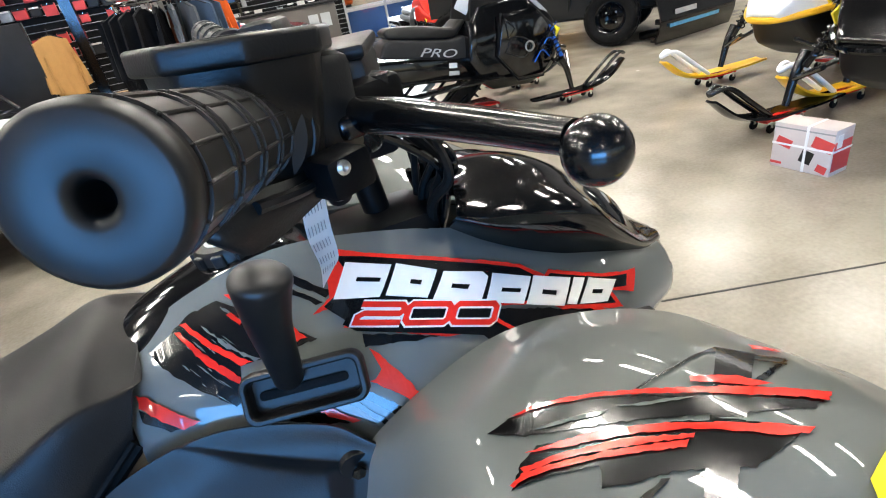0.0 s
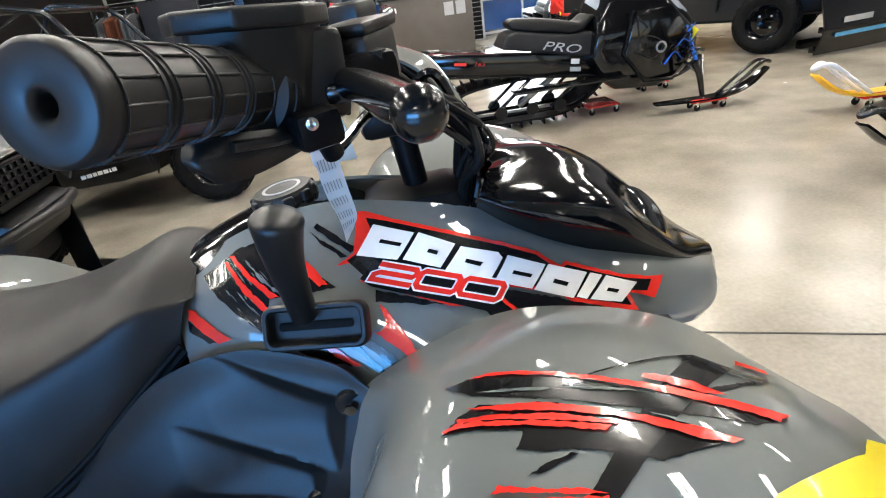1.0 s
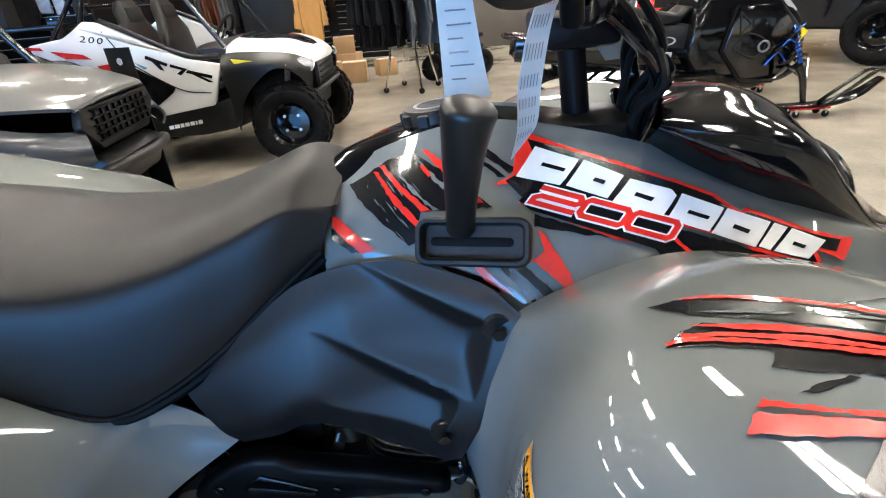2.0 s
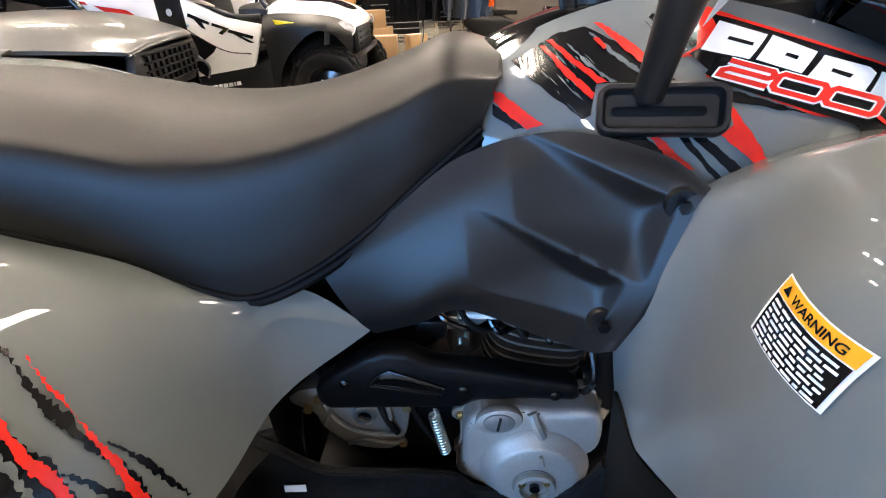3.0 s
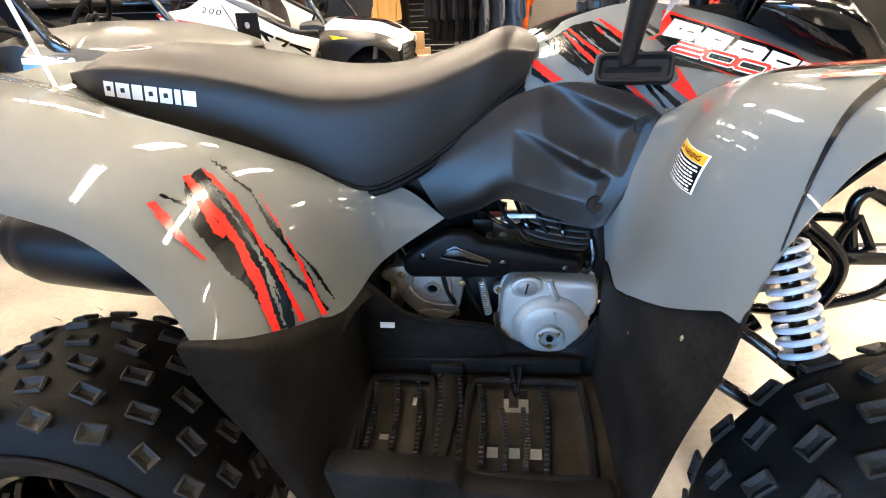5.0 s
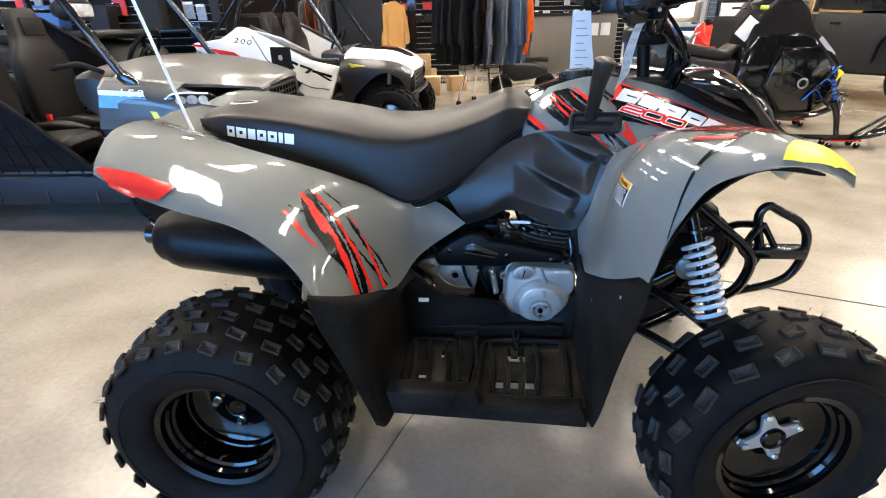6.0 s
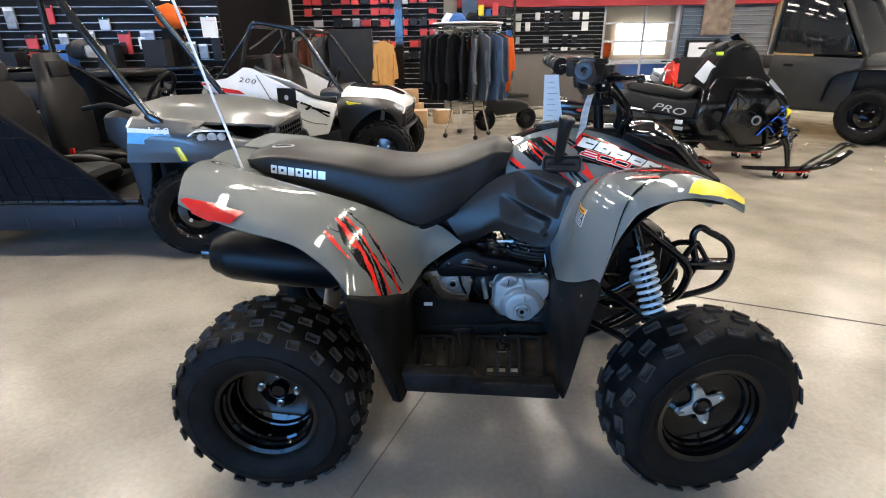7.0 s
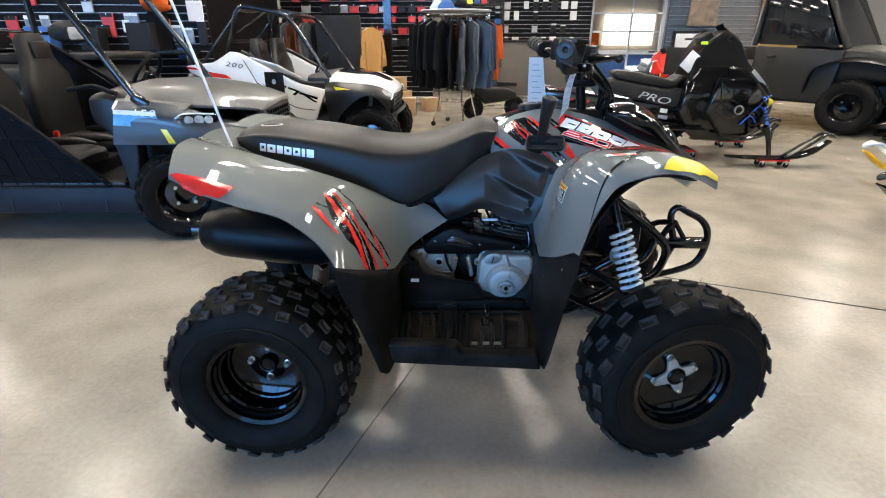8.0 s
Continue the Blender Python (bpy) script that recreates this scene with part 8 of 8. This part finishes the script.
cnt = tagged(part("counter", box(1.5, .7, .95, at(2.1, 9.0, .475), .012), counter_brown), "dark brown service counter", "counter")
part("counter_top", box(1.56, .76, .035, at(2.1, 9.0, .968), .006), dark_grey, cnt)
for k in range(2):
    part("notice", box(.16, .004, .20, at(2.45 + .20 * k, 8.646, .72)), slat_grey, cnt, "printed notice")
for k, (x, y, s, mt) in enumerate(((-.35, 6.5, .30, cardboard), (-.20, 6.1, .24, cardboard), (-.50, 6.0, .26, cardboard), (.15, 6.5, .20, cardboard))):
    c = tagged(part("cardboard_box", box(s * 1.2, s, s, None, .004), mt), "brown cardboard box on the floor", "box", "cardboard boxes")
    c.matrix_basis = pose(x, y, s / 2, 0, 0, 12 * k - 10)
    part("tape", box(s * 1.205, .05, .002, at(0, 0, s / 2 + .001)), paper, c)
top_box = tagged(part("cardboard_box", box(.26, .22, .20, None, .004), cardboard), "brown cardboard box on another box", "box", "cardboard boxes")
top_box.matrix_basis = pose(-.35, 6.5, .40, 0, 0, 8)

# small dark bike behind the rack
mini = thing("mini_bike", "small black pit bike behind the rack", "mini bike")
mini.matrix_basis = pose(1.35, 5.9, 0, 0, 0, 200)
for x in (0, .62):
    w = part("wheel", tube([(x + .095 * math.cos(2 * math.pi * k / 24), 0, .15 + .095 * math.sin(2 * math.pi * k / 24)) for k in range(25)], .055, 10, smooth=False), rubber, mini, "fat black tyre")
    part("rim", spin([(0, -.03), (.055, -.03), (.06, 0), (.055, .03), (0, .03)], 20, pose(x, 0, .15, 90)), dark_grey, w)
part("body", loft([(.0, .05, .26, .36), (.2, .07, .22, .44), (.45, .08, .20, .46), (.62, .05, .34, .44)], 16, 3), black_plastic, mini)
part("seat", loft([(.0, .05, .42, .48), (.3, .07, .44, .50)], 12, 3), vinyl, mini)
part("fork", rod((.62, 0, .17), (.52, 0, .62), .02, 8), black_metal, mini)
part("bar", rod((.52, -.22, .64), (.52, .22, .64), .012, 8), black_metal, mini)

# dark quad behind the grey utility vehicle
qd = thing("parked_quad", "dark parked quad bike with clear headlight pod", "quad bike")
qd.matrix_basis = pose(-2.55, 3.0, 0, 0, 0, -12)
for x in (0, -1.2):
    for sg in (-1, 1):
        plain_wheel(qd, x, sg * .42, .28, .2, .15, sg, False)
part("body", loft([(-1.5, .36, .70, .84), (-1.0, .40, .66, .86), (-.5, .2, .62, .86), (-.1, .36, .62, .90), (.30, .38, .60, .84), (.42, .25, .58, .74)], 20, 3.5), dark_grey, qd, "dark plastic body")
part("front_rack", box(.5, .62, .05, at(.08, 0, .93), .02), black_plastic, qd)
part("light_pod", loft([(-.28, .12, 1.05, 1.16), (-.18, .16, 1.02, 1.20), (-.10, .13, 1.04, 1.16)], 16, 3.2), dark_grey, qd, "dark handlebar pod")
part("pod_lamp", box(.03, .20, .10, at(-.10, 0, 1.10), .02), utv_lamp, qd)
part("handlebar", tube([(-.45, -.38, 1.12), (-.30, -.15, 1.10), (-.30, .15, 1.10), (-.45, .38, 1.12)], .013, 8), black_metal, qd)
part("seat", loft([(-1.2, .14, .86, .98), (-.8, .16, .84, .96), (-.4, .12, .84, .98)], 16, 3), vinyl, qd)

# hung goods on the slatwalls
GOODS = [red_pack, clear_pack, black_plastic, paper, slat_grey, red_pack, clear_pack, cloth_black, blue_plastic, dark_grey]
LABELS = ["red packaged part hung on the slatwall", "clear bag of parts hung on the slatwall", "black accessory hung on the slatwall", "white card hung on the slatwall", "grey packaged part hung on the slatwall", "red packaged part hung on the slatwall", "clear bag of parts hung on the slatwall", "black garment hung on the slatwall", "blue packaged part hung on the slatwall", "dark boxed part on the slatwall"]


def good(k, m, w, h, d):
    o = tagged(part("hung_package", box(w, d, h, None, min(.006, d * .3), seg=1), GOODS[k]), LABELS[k], "package", "hung goods")
    o.matrix_basis = m
    part("header_card", box(w * .9, d * .4, h * .16, at(0, -d * .35, h * .42)), paper if k % 2 else dark_grey, o)
    part("peg", rod((0, d * .5, h * .47), (0, -d * .9, h * .47), .004, 6), chrome, o)
    return o


rnd = random.Random(21)
mw = pose(-7.4, 3.6, 0, 0, 0, 9)
for x in (2.3, 2.62, 2.90, 3.14, 3.5, 3.75, 4.0, 4.3, 4.6, 4.85, 5.1):
    for z in (1.18, 1.48, 1.80, 2.1):
        if x > 4.2 and rnd.random() < .5:
            good(rnd.choice((1, 2, 3, 4, 1, 7, 0, 9)), mw @ at(x + rnd.uniform(-.05, .05), -.05, z + rnd.uniform(-.04, .04)), rnd.uniform(.10, .2), rnd.uniform(.14, .26), .03)
# goods that hang on the west slatwall, row by row
for k, x, z, w, h in ((0, 3.39, 1.15, .11, .22), (1, 3.55, 1.16, .07, .22), (1, 3.71, 1.17, .09, .20), (3, 3.85, 1.08, .06, .08), (1, 3.98, 1.20, .08, .18), (3, 4.49, 1.17, .08, .12), (1, 4.98, 1.10, .10, .16), (1, 5.10, 1.08, .09, .15), (8, 5.00, .91, .10, .14), (9, 5.24, 1.12, .09, .28), (3, 5.20, 1.32, .16, .20), (0, 5.20, 1.40, .14, .05), (2, 4.26, 1.12, .14, .12), (4, 4.15, 1.36, .10, .12), (1, 3.25, 1.42, .10, .2), (0, 3.62, 1.45, .10, .18), (2, 3.05, 1.16, .10, .22), (1, 2.85, 1.18, .09, .2), (0, 2.66, 1.14, .10, .2)):
    good(k, mw @ at(x, -.05, z), w, h, .03)
hang(0, mw @ at(4.81, -.08, 1.32) @ Matrix.Scale(.62, 4))
helmet = tagged(part("helmet", loft([(-.13, .07, -.06, .05), (-.10, .11, -.10, .10), (0, .125, -.12, .13), (.09, .11, -.11, .09), (.13, .06, -.09, .0)], 24, 2.3), cloth_orange), "bright orange helmet on the slatwall", "helmet")
helmet.matrix_basis = mw @ at(4.86, -.16, 1.42)
part("visor", skin(R(((.09, -.10, .02), (.125, 0, .03), (.09, .10, .02)), ((.09, -.105, -.05), (.14, 0, -.05), (.09, .105, -.05))), 6, 10, .004), tinted_glass, helmet)
bench = thing("low_shelf", "long black shelf under the hung goods", "shelf")
bench.matrix_basis = mw @ at(2.2, -.28, 0)
part("shelf_board", box(3.0, .40, .04, at(1.5, 0, .92), .006), black_metal, bench)
part("shelf_board", box(3.0, .40, .04, at(1.5, 0, .45), .006), black_metal, bench)
for x in (.02, 1.0, 2.0, 2.98):
    part("upright", box(.04, .38, .92, at(x, 0, .46), .004), black_metal, bench)
rnd = random.Random(33)
for k in range(12):
    w, h = rnd.uniform(.12, .22), rnd.uniform(.12, .26)
    o = tagged(part("boxed_part", box(w, .2, h, None, .004, seg=1), rnd.choice((dark_grey, black_plastic, clear_pack, blue_plastic, paper))), "boxed product standing on the low shelf", "box", "shelf goods")
    o.matrix_basis = mw @ at(2.36 + .235 * k, -.28, (.47 if k % 2 else .94) + h / 2)
for x in np.arange(-2.3, .0, .17):
    for z in (.95, 1.15, 1.34, 1.5, 1.68, 1.86):
        if rnd.random() < .8:
            good(0 if rnd.random() < .55 else rnd.choice((2, 4, 9, 1)), at(x, 8.34, z), rnd.uniform(.11, .16), rnd.uniform(.09, .15), .05)
for x in np.arange(.4, 3.2, .2):
    for z in (.95, 1.2, 1.45, 1.65):
        if rnd.random() < .7:
            good(rnd.choice((2, 9, 4, 3, 7)), at(x, 10.34, z), rnd.uniform(.08, .14), rnd.uniform(.12, .2), .04)
sh = thing("goods_shelf", "black steel shelf with boxed oils and parts", "shelf")
for z in (.2, .7, 1.2, 1.62):
    part("shelf_board", box(.9, .35, .025, at(1.0, 9.6, z)), black_metal, sh)
for x in (.56, 1.44):
    part("upright", box(.04, .35, 1.9, at(x, 9.6, .95)), black_metal, sh)
for z in (.2, .7, 1.2, 1.62):
    for k in range(6):
        if rnd.random() < .85:
            hgt = rnd.uniform(.1, .24)
            tagged(part("boxed_part", box(.11, .16, hgt, at(.65 + .14 * k, 9.56, z + .0125 + hgt / 2), .004, seg=1), rnd.choice((yellow_plastic, paper, carton_red, black_plastic, dark_grey, blue_plastic, carton_white))), "boxed product standing on the shelf", "box", "shelf goods")
